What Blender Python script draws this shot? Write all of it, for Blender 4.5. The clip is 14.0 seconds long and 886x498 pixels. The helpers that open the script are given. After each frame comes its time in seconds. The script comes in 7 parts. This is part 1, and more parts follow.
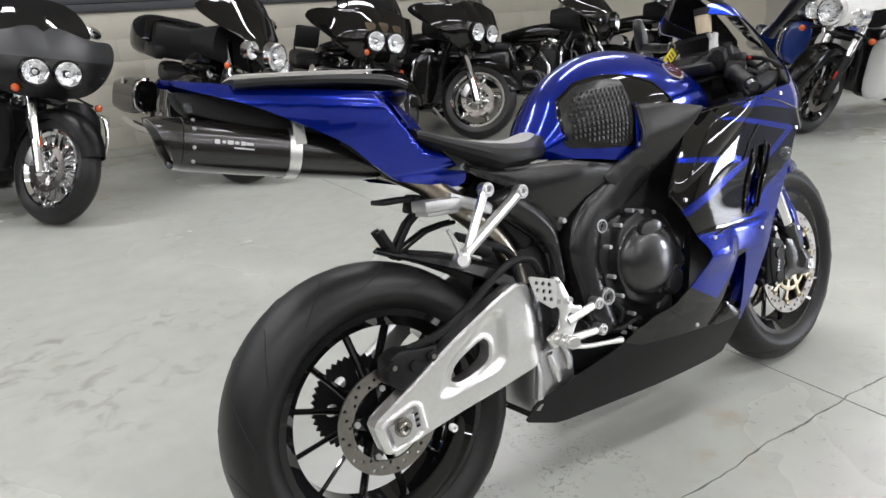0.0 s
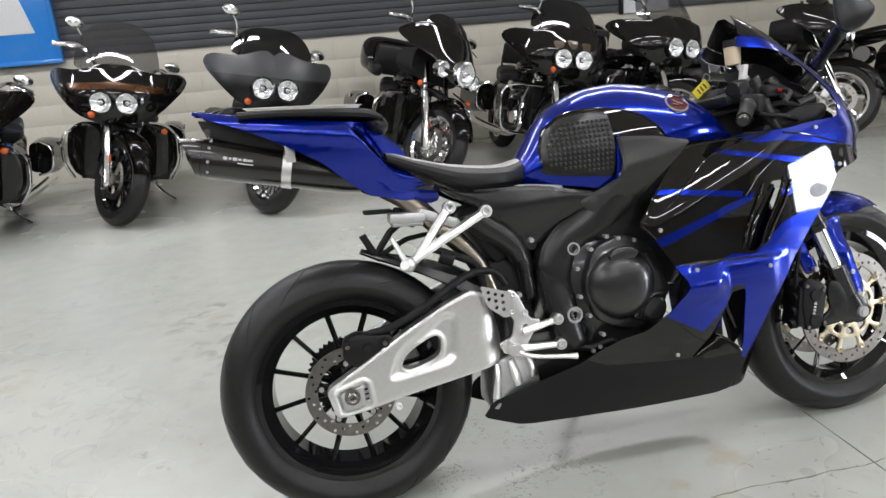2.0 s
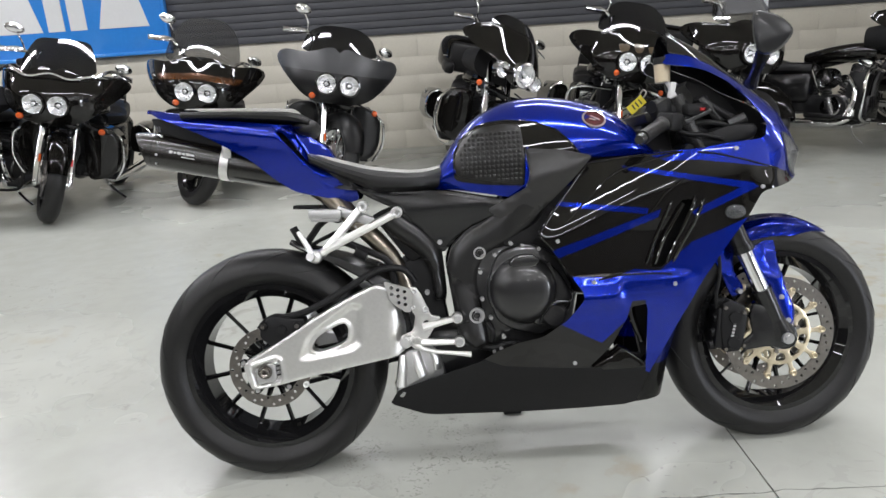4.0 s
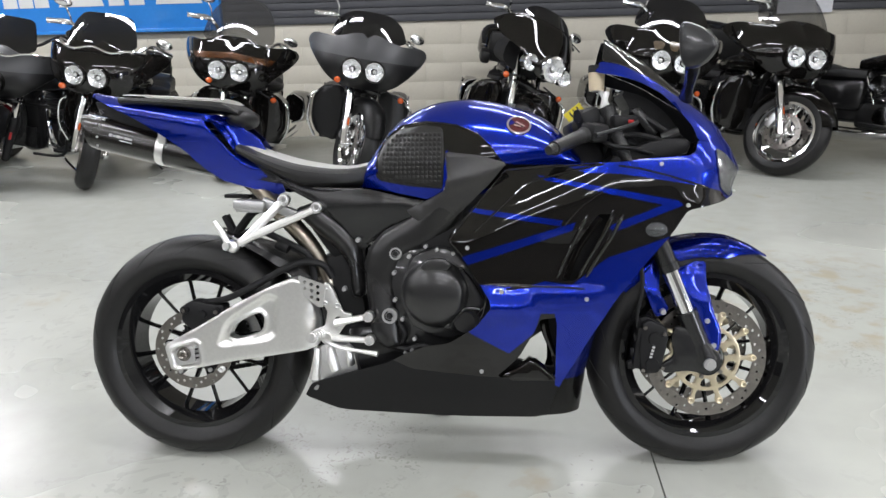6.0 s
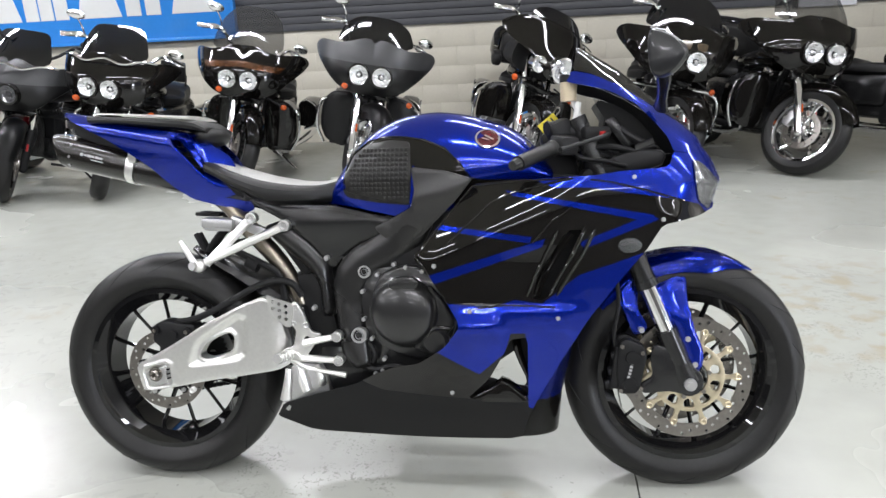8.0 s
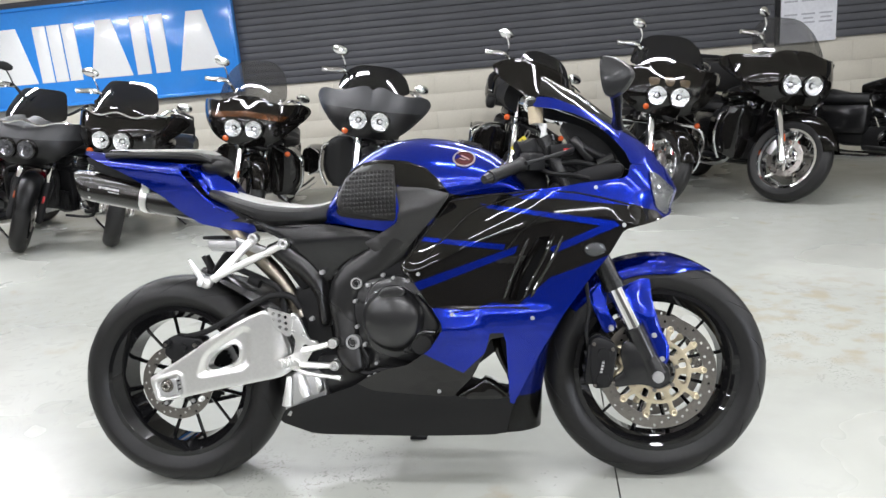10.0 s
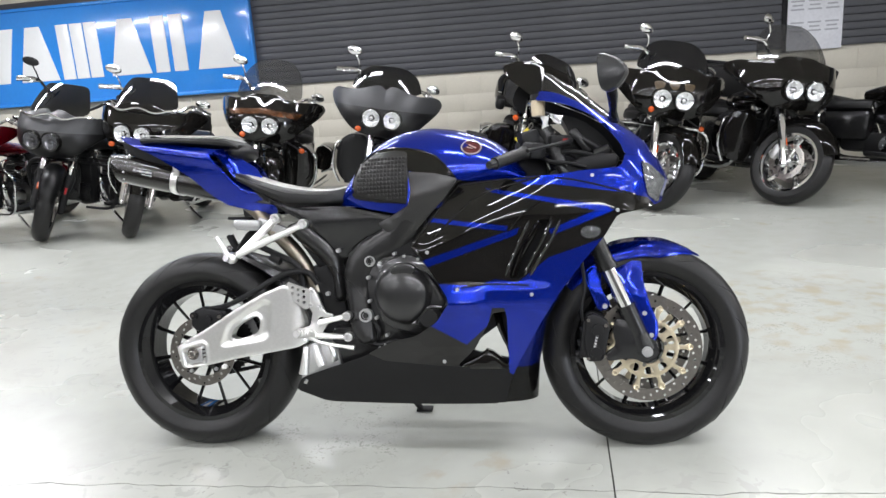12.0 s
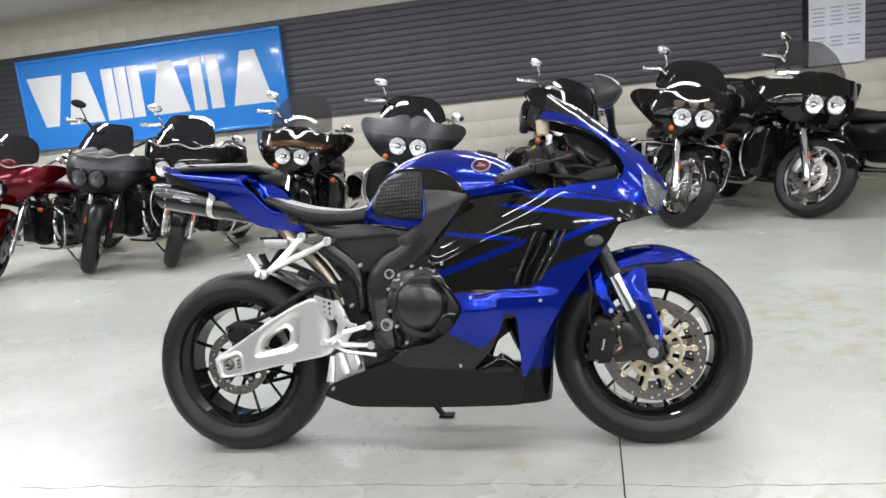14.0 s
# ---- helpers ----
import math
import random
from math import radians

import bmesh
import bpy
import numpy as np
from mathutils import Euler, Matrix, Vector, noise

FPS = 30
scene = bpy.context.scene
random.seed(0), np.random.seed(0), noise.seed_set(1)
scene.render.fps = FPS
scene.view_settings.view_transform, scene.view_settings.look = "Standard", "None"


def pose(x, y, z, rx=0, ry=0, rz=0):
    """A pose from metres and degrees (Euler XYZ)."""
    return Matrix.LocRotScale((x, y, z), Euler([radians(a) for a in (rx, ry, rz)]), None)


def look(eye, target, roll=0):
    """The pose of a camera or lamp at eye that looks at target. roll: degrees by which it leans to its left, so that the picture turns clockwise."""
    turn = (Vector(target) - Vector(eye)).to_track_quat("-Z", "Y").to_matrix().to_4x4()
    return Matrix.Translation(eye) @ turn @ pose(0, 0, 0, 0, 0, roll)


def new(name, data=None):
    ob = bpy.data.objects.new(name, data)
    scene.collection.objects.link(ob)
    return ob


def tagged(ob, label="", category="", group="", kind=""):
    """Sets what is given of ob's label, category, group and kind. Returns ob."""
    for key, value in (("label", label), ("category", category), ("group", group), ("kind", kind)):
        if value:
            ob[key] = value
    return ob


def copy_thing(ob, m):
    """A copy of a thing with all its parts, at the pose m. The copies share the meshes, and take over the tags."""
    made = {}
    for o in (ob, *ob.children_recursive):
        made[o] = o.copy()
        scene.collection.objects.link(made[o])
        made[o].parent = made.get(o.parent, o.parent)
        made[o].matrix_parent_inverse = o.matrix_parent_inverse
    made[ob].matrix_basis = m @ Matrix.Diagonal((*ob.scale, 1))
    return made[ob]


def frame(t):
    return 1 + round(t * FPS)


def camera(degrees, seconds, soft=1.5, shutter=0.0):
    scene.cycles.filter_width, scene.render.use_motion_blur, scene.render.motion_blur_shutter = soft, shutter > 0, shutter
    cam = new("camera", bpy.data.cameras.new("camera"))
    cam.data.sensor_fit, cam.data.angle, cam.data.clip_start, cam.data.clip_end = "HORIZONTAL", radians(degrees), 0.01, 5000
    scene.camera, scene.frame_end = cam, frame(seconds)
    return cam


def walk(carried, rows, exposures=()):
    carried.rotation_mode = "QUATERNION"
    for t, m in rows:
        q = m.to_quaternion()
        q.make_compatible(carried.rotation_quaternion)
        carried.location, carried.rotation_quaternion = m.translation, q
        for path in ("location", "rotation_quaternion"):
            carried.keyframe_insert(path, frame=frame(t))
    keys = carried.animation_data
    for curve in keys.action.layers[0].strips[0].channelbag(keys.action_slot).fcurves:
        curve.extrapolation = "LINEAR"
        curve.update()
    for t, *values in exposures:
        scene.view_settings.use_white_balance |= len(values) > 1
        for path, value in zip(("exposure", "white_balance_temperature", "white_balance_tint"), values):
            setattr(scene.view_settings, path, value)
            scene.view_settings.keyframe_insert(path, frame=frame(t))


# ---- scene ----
cam = camera(65.2, 14.0)
PATH = [
    (0, (-0.457, -1.172, 1.077), (0.44, 0.493, 0.426), -3.6),
    (0.5, (-0.359, -1.31, 1.092), (0.397, 0.445, 0.5), -4.1),
    (1, (-0.22, -1.374, 1.082), (0.337, 0.466, 0.531), -5.1),
    (1.5, (-0.08, -1.448, 1.093), (0.298, 0.43, 0.519), -5.7),
    (2, (0.073, -1.59, 1.105), (0.295, 0.312, 0.529), -5.0),
    (2.5, (0.212, -1.657, 1.099), (0.376, 0.248, 0.512), -4.5),
    (2.7, (0.274, -1.652, 1.1), (0.419, 0.254, 0.512), -4.2),
    (4.8, (0.738, -1.772, 1.118), (0.51, 0.134, 0.559), -3.1),
    (5, (0.781, -1.747, 1.117), (0.553, 0.155, 0.541), -2.4),
    (5.5, (0.869, -1.688, 1.125), (0.629, 0.207, 0.533), -1.5),
    (6, (0.957, -1.682, 1.134), (0.665, 0.204, 0.534), -1.5),
    (6.5, (1.05, -1.701, 1.145), (0.681, 0.177, 0.562), -1.9),
    (7, (1.1, -1.695, 1.149), (0.709, 0.177, 0.565), -2.1),
    (7.5, (1.1, -1.623, 1.162), (0.705, 0.244, 0.565), -2.9),
    (8, (1.098, -1.599, 1.156), (0.722, 0.272, 0.559), -2.9),
    (8.5, (1.129, -1.638, 1.13), (0.742, 0.244, 0.577), -3.1),
    (9, (1.163, -1.689, 1.122), (0.771, 0.201, 0.599), -4.6),
    (9.2, (1.174, -1.705, 1.12), (0.778, 0.189, 0.614), -5.0),
    (11.5, (1.207, -1.898, 1.08), (0.796, 0.007, 0.632), -4.2),
    (12, (1.227, -1.936, 1.077), (0.805, -0.034, 0.627), -3.9),
    (12.5, (1.263, -2.004, 1.071), (0.791, -0.108, 0.645), -4.0),
    (13, (1.284, -2.052, 1.064), (0.778, -0.162, 0.648), -4.9),
    (13.5, (1.306, -2.072, 1.056), (0.788, -0.178, 0.675), -5.4),
    (14, (1.321, -2.071, 1.055), (0.803, -0.174, 0.692), -5.9),
]
walk(cam, [(t, look(eye, target, roll)) for t, eye, target, roll in PATH],
     exposures=[(0, 0.08, 6440, 14), (2.7, 0.10, 6420, 14), (5, 0.16, 6370, 14), (8, 0.39, 6330, 14), (9, 0.47, 6330, 14), (11.5, 0.50, 6310, 14), (12.5, 0.44, 6310, 14), (14, 0.40, 6310, 14)])
ROOM = pose(0, 6.18, 0, 0, 0, 2.58)     # the back wall: its face lies in this frame's xz plane
# ---------- world, light ----------
world = bpy.data.worlds.new("world")
scene.world = world
world.use_nodes = True
world.node_tree.nodes["Background"].inputs[0].default_value = (0.75, 0.82, 1.0, 1)
world.node_tree.nodes["Background"].inputs[1].default_value = 0.35
scene.view_settings.exposure = 0.0


def area_lamp(name, size_x, size_y, watts, m, colour=(0.97, 0.985, 1.0)):
    data = bpy.data.lights.new(name, "AREA")
    data.shape, data.size, data.size_y, data.energy, data.color = "RECTANGLE", size_x, size_y, watts, colour
    ob = new(name, data)
    ob.matrix_world = m
    return ob


CEIL = 2.93
# (8.6, 1.4) is an added lamp that brightens the wall's right end
# the row at y -7.4 is added fill to lift the fairing's reflections
LAMPS = [(8.6, 1.4)] + [(x, y) for y in (-7.4, -4.6, -2.6, -0.6, 1.4, 3.6) for x in (-5.2, -1.7, 1.8, 5.3) if x + 1.6 * y < 7.6]
for lx, ly in LAMPS:
    area_lamp("tube_and_fill_light", 2.4, 0.10, 140 if lx > 8 else (90 if lx < -4 else 54 if lx < 0 else 42) if ly > 3 else (28 if lx > 4 else 36 if lx > 0 else 31), pose(lx, ly, CEIL - 0.075, 0, 0, 0))
area_lamp("doorway_light", 1.7, 1.6, 230, ROOM @ pose(9.9, -11.7, 1.15, 0, 90, 0), (0.9, 0.95, 1.0))

# ---------- materials ----------


def material(name, colour, rough=0.5, metal=0.0, coat=0.0, vary=0.12, grain=40.0, bump=0.0, bump_scale=200.0, second=None, blend=0.5, patch=3.0, glow=0.0, gloss=0.5):
    """Principled surface whose colour wanders at two sizes, with fine relief."""
    m = bpy.data.materials.new(name)
    m.use_nodes = True
    nt = m.node_tree
    b = nt.nodes["Principled BSDF"]
    n, l = nt.nodes, nt.links
    co = n.new("ShaderNodeTexCoord")
    big, fine = n.new("ShaderNodeTexNoise"), n.new("ShaderNodeTexNoise")
    big.inputs["Scale"].default_value, fine.inputs["Scale"].default_value = patch, grain
    big.inputs["Detail"].default_value, fine.inputs["Detail"].default_value = 4, 6
    for t in (big, fine):
        l.new(co.outputs["Object"], t.inputs["Vector"])
    mix = n.new("ShaderNodeMix")
    mix.data_type = "RGBA"
    c2 = second or tuple(max(0.0, c * (1 - 2 * vary)) for c in colour)
    mix.inputs["A"].default_value, mix.inputs["B"].default_value = (*colour, 1), (*c2, 1)
    add = n.new("ShaderNodeMath")
    add.operation = "MULTIPLY_ADD"
    add.inputs[1].default_value = 0.5
    l.new(fine.outputs["Fac"], add.inputs[0])
    half = n.new("ShaderNodeMath")
    half.operation = "MULTIPLY"
    half.inputs[1].default_value = 0.5
    l.new(big.outputs["Fac"], half.inputs[0])
    l.new(half.outputs[0], add.inputs[2])
    ramp = n.new("ShaderNodeMapRange")
    ramp.inputs["From Min"].default_value, ramp.inputs["From Max"].default_value = 0.5 - 0.3 * blend, 0.5 + 0.6 * (1 - blend) + 0.05
    l.new(add.outputs[0], ramp.inputs["Value"])
    l.new(ramp.outputs[0], mix.inputs["Factor"])
    l.new(mix.outputs["Result"], b.inputs["Base Color"])
    rr = n.new("ShaderNodeMapRange")
    rr.inputs["To Min"].default_value, rr.inputs["To Max"].default_value = max(0.02, rough * 0.8), min(1.0, rough * 1.25)
    l.new(big.outputs["Fac"], rr.inputs["Value"])
    l.new(rr.outputs[0], b.inputs["Roughness"])
    b.inputs["Metallic"].default_value = metal
    b.inputs["Specular IOR Level"].default_value = gloss
    b.inputs["Coat Weight"].default_value, b.inputs["Coat Roughness"].default_value = coat, 0.03
    b.inputs["Coat IOR"].default_value = 1.5
    if bump:
        bn, bt = n.new("ShaderNodeBump"), n.new("ShaderNodeTexNoise")
        bt.inputs["Scale"].default_value, bt.inputs["Detail"].default_value = bump_scale, 5
        bn.inputs["Strength"].default_value, bn.inputs["Distance"].default_value = bump, 0.002
        l.new(co.outputs["Object"], bt.inputs["Vector"])
        l.new(bt.outputs["Fac"], bn.inputs["Height"])
        l.new(bn.outputs["Normal"], b.inputs["Normal"])
    if glow:
        b.inputs["Emission Color"].default_value, b.inputs["Emission Strength"].default_value = (1, 0.97, 0.92, 1), glow
    return m


BLUE = material("blue_pearl_paint", (0.0010, 0.0185, 0.33), 0.18, 0.72, 0.7, 0.2, 1400, patch=6, gloss=0.1)
BLACK = material("black_gloss_paint", (0.0044, 0.0041, 0.0038), 0.11, 0.0, 1.0, 0.3, 900, gloss=0.0, second=(0.0078, 0.0067, 0.0056), blend=0.35)
SATIN = material("satin_black_plastic", (0.012, 0.012, 0.0125), 0.25, 0.0, 0.0, 0.2, 120, 0.02, 900, gloss=0.5)
MATT = material("matt_black_plastic", (0.014, 0.014, 0.0145), 0.62, 0.0, 0.0, 0.2, 120, 0.2, 700, gloss=0.25)
FRAMEGREY = material("dark_grey_cast_frame", (0.014, 0.0138, 0.0138), 0.28, 0.05, 0.0, 0.2, 150, 0.05, 600, gloss=0.5)
RUBBER = material("tyre_rubber", (0.0125, 0.0123, 0.0122), 0.40, 0.0, 0.0, 0.25, 80, 0.2, 400, gloss=0.32)
GROOVED = material("dark_groove_rubber", (0.006, 0.006, 0.006), 0.8)
RIM = material("black_gloss_rim", (0.008, 0.008, 0.0085), 0.12, 0.0, 1.0, 0.2, 200, gloss=0.0)
ALU = material("brushed_aluminium", (0.90, 0.895, 0.88), 0.34, 1.0, 0.0, 0.08, 120, 0.10, 260)
CASTALU = material("cast_aluminium", (0.62, 0.62, 0.62), 0.42, 1.0, 0.0, 0.12, 200, 0.2, 500)
CHROME = material("chrome", (0.85, 0.85, 0.86), 0.07, 1.0, 0.0, 0.05, 30)
SCREW = material("bright_zinc", (0.52, 0.52, 0.52), 0.34, 0.7, 0.0, 0.05, 90)
STEEL = material("disc_steel", (0.30, 0.28, 0.26), 0.28, 1.0, 0.0, 0.2, 90, 0.05, 200)
GOLD = material("champagne_anodised", (0.72, 0.63, 0.46), 0.32, 1.0, 0.0, 0.1, 90)
HEATED = material("heat_tinted_steel", (0.36, 0.33, 0.28), 0.3, 1.0, 0.0, 0.25, 40, second=(0.20, 0.15, 0.10))
CARBON = material("carbon_fibre", (0.011, 0.0098, 0.0082), 0.24, 0.0, 0.6, 0.35, 500, 0.03, 1500)
PADGREY = material("knee_pad_rubber", (0.009, 0.0087, 0.008), 0.32, 0.0, 0.0, 0.25, 200, 0.06, 900, gloss=0.45)
STUDGREY = material("knee_pad_stud", (0.011, 0.0106, 0.0096), 0.30, 0.0, 0.0, 0.2, 200, gloss=0.5)
MIRRORGREY = material("mirror_grey_plastic", (0.012, 0.0125, 0.014), 0.28, 0.0, 0.25, 0.15, 90)
PANELGREY = material("grey_satin_panel", (0.020, 0.0195, 0.019), 0.36, 0.12, 0.0, 0.2, 150, 0.05, 700, gloss=0.7)
DEEP = material("deep_black_plastic", (0.0105, 0.0105, 0.011), 0.45, 0.0, 0.0, 0.2, 120, 0.1, 700, gloss=0.22)
LEATHER = material("black_vinyl", (0.012, 0.0118, 0.0118), 0.42, 0.0, 0.0, 0.2, 150, 0.1, 900, gloss=0.32)
# pale grey that puts the sheen on the seat tops into the colour
SEATSHEEN = material("seat_sheen_grey", (0.78, 0.77, 0.74), 0.40, 0.0, 0.0, 0.12, 150, 0.1, 900)
GLASSY = material("headlight_reflector", (0.80, 0.81, 0.83), 0.07, 1.0, 0.3, 0.06, 40)
AMBER = material("amber_lens", (0.55, 0.085, 0.01), 0.2, 0.0, 0.5, 0.1, 80)
REDP = material("red_anodised", (0.5, 0.02, 0.02), 0.3, 0.4, 0.3, 0.1, 80)
WHITEP = material("white_plastic", (0.72, 0.72, 0.70), 0.35, 0.0, 0.3, 0.06, 60)
BEIGE = material("yellowed_reservoir_plastic", (0.62, 0.52, 0.36), 0.35, 0.0, 0.2, 0.1, 60)
YELLOW = material("yellow_tag", (0.75, 0.62, 0.03), 0.5, 0.0, 0.0, 0.08, 60)
DARKLINE = material("dark_print", (0.03, 0.03, 0.035), 0.6)
SILVERPRINT = material("silver_print", (0.6, 0.6, 0.6), 0.35, 0.5)
ENGINE = material("engine_black_paint", (0.015, 0.015, 0.0155), 0.30, 0.05, 0.5, 0.25, 150, 0.04, 500)
BADGERED = material("badge_dark_red", (0.09, 0.008, 0.012), 0.2, 0.0, 0.8, 0.2, 60)


def tinted(name, colour, alpha, rough=0.05):
    m = material(name, colour, rough, 0.0, 0.5, 0.05)
    m.node_tree.nodes["Principled BSDF"].inputs["Alpha"].default_value = alpha
    return m


SMOKE = tinted("dark_smoke_screen", (0.004, 0.004, 0.005), 0.90)
CLEARISH = tinted("light_smoke_screen", (0.025, 0.025, 0.025), 0.5)
LENS = tinted("clear_lens", (0.12, 0.125, 0.13), 0.5)

# ---------- mesh tools ----------


def finish(bm, smooth=True, angle=35):
    lay = bm.verts.layers.float_vector.get("way")
    if lay:
        bm.normal_update()
        for f in bm.faces:
            if f.normal.dot(sum((v[lay] for v in f.verts), Vector())) < 0:
                f.normal_flip()
    else:
        bmesh.ops.recalc_face_normals(bm, faces=bm.faces)
    for f in bm.faces:
        f.smooth = smooth
    if smooth:
        lim = radians(angle)
        for e in bm.edges:
            if len(e.link_faces) == 2 and e.calc_face_angle(0) > lim:
                e.smooth = False


def thing(name, label, category, m=None, group="", kind=""):
    ob = new(name)
    ob.empty_display_size = 0.1
    if m is not None:
        ob.matrix_world = m
    return tagged(ob, label, category, group, kind)


def mesh_ob(name, bm, mats, smooth=True, angle=35):
    finish(bm, smooth, angle)
    me = bpy.data.meshes.new(name)
    lay = bm.verts.layers.float_vector.get("way")
    ways = [tuple(v[lay]) for v in bm.verts] if lay else None
    bm.to_mesh(me)
    bm.free()
    if ways:
        me.normals_split_custom_set_from_vertices(ways)
    for m in (mats if isinstance(mats, (list, tuple)) else [mats]):
        me.materials.append(m)
    return new(name, me)


def part(name, bm, mats, parent, label="", smooth=True, angle=35):
    ob = mesh_ob(name, bm, mats, smooth, angle)
    ob.parent = parent
    return tagged(ob, label) if label else ob


def box(bm, c, s, rot=(0, 0, 0), bevel=0.0):
    m = Matrix.LocRotScale(c, Euler([radians(a) for a in rot]), s)
    vs = bmesh.ops.create_cube(bm, size=1.0, matrix=m)["verts"]
    if bevel:
        es = list({e for v in vs for e in v.link_edges})
        bmesh.ops.bevel(bm, geom=es, offset=bevel, segments=2, affect="EDGES", profile=0.5)
    return bm


def rod(bm, p, q, r, r2=None, seg=16):
    p, q = Vector(p), Vector(q)
    d = q - p
    m = Matrix.Translation((p + q) / 2) @ d.to_track_quat("Z", "Y").to_matrix().to_4x4()
    bmesh.ops.create_cone(bm, cap_ends=True, segments=seg, radius1=r, radius2=r if r2 is None else r2, depth=d.length, matrix=m)
    return bm


def ball(bm, c, r, scale=(1, 1, 1), seg=16):
    bmesh.ops.create_uvsphere(bm, u_segments=seg, v_segments=max(6, seg // 2), radius=r, matrix=Matrix.LocRotScale(c, None, scale))
    return bm


def smooth_line(pts, n=6):
    pts = [Vector(p) for p in pts]
    out = []
    for i in range(len(pts) - 1):
        a, b, c, d = pts[max(i - 1, 0)], pts[i], pts[i + 1], pts[min(i + 2, len(pts) - 1)]
        for k in range(n):
            t = k / n
            out.append(0.5 * ((2 * b) + (c - a) * t + (2 * a - 5 * b + 4 * c - d) * t * t + (3 * b - a - 3 * c + d) * t ** 3))
    return out + [pts[-1]]


def tube(bm, pts, r, seg=10, n=6, flat=1.0):
    """Sweep a round section along a smoothed line; r may be a list that runs along it."""
    line = smooth_line(pts, n) if n > 1 else [Vector(p) for p in pts]
    rs = r if isinstance(r, (list, tuple)) else [r, r]
    rings, up = [], None
    for i, p in enumerate(line):
        d = (line[min(i + 1, len(line) - 1)] - line[max(i - 1, 0)]).normalized()
        if up is None:
            up = d.orthogonal().normalized()
        up = (up - d * up.dot(d)).normalized()
        side = d.cross(up)
        f = i / (len(line) - 1) * (len(rs) - 1)
        k = min(int(f), len(rs) - 2)
        rad = rs[k] + (rs[k + 1] - rs[k]) * (f - k)
        rings.append([bm.verts.new(p + rad * (math.cos(a) * up + flat * math.sin(a) * side)) for a in (2 * math.pi * j / seg for j in range(seg))])
    skin(bm, rings)
    return bm


def skin(bm, rings, closed=True, caps=True):
    for a, b in zip(rings, rings[1:]):
        n = len(a)
        for j in range(n if closed else n - 1):
            bm.faces.new((a[j], a[(j + 1) % n], b[(j + 1) % n], b[j]))
    if caps and closed:
        bm.faces.new(rings[0])
        bm.faces.new(rings[-1])


def lathe(bm, prof, c=(0, 0, 0), seg=64, closed=True):
    """Turn (radius, y) points about the y axis through c."""
    rings = []
    for j in range(seg):
        a = 2 * math.pi * j / seg
        rings.append([bm.verts.new((c[0] + r * math.cos(a), c[1] + y, c[2] + r * math.sin(a))) for r, y in prof])
    n = len(prof)
    for j in range(seg):
        A, B = rings[j], rings[(j + 1) % seg]
        for i in range(n if closed else n - 1):
            bm.faces.new((A[i], A[(i + 1) % n], B[(i + 1) % n], B[i]))
    return bm


def rounded(pts, times=2, q=0.22):
    """Cut the corners of a closed outline."""
    for _ in range(times):
        out = []
        for i, p in enumerate(pts):
            r = pts[(i + 1) % len(pts)]
            out += [(p[0] + q * (r[0] - p[0]), p[1] + q * (r[1] - p[1])), (r[0] - q * (r[0] - p[0]), r[1] - q * (r[1] - p[1]))]
        pts = out
    return pts


def inside(p, poly):
    hit = False
    for (x1, y1), (x2, y2) in zip(poly, poly[1:] + poly[:1]):
        if (y1 > p[1]) != (y2 > p[1]) and p[0] < (x2 - x1) * (p[1] - y1) / (y2 - y1) + x1:
            hit = not hit
    return hit


def filled(bm, loops):
    """A flat sheet in the xz plane with the first loop as its rim and the others as holes."""
    for lp in loops:
        vs = [bm.verts.new((x, 0, z)) for x, z in lp]
        for i in range(len(vs)):
            bm.edges.new((vs[i], vs[(i + 1) % len(vs)]))
    bmesh.ops.triangle_fill(bm, edges=bm.edges[:], use_beauty=True, use_dissolve=False)


def plate(bm, outline, y, thick, holes=(), bevel=0.003):
    """An extruded flat outline, centred on y, with softened rims."""
    tmp = bmesh.new()
    filled(tmp, [outline, *holes])
    res = bmesh.ops.extrude_face_region(tmp, geom=tmp.faces[:])
    top = [v for v in res["geom"] if isinstance(v, bmesh.types.BMVert)]
    for v in tmp.verts:
        v.co.y = y - thick / 2
    for v in top:
        v.co.y = y + thick / 2
    bmesh.ops.recalc_face_normals(tmp, faces=tmp.faces)
    if bevel:
        rims = [e for e in tmp.edges if len(e.link_faces) == 2 and e.calc_face_angle(0) > 1.2]
        bmesh.ops.bevel(tmp, geom=rims, offset=bevel, segments=2, affect="EDGES", profile=0.5)
    join(bm, tmp)
    return bm


def join(bm, tmp, m=None):
    if m is not None:
        bmesh.ops.transform(tmp, matrix=m, verts=tmp.verts)
    me = bpy.data.meshes.new("tmp")
    tmp.to_mesh(me)
    tmp.free()
    bm.from_mesh(me)
    bpy.data.meshes.remove(me)


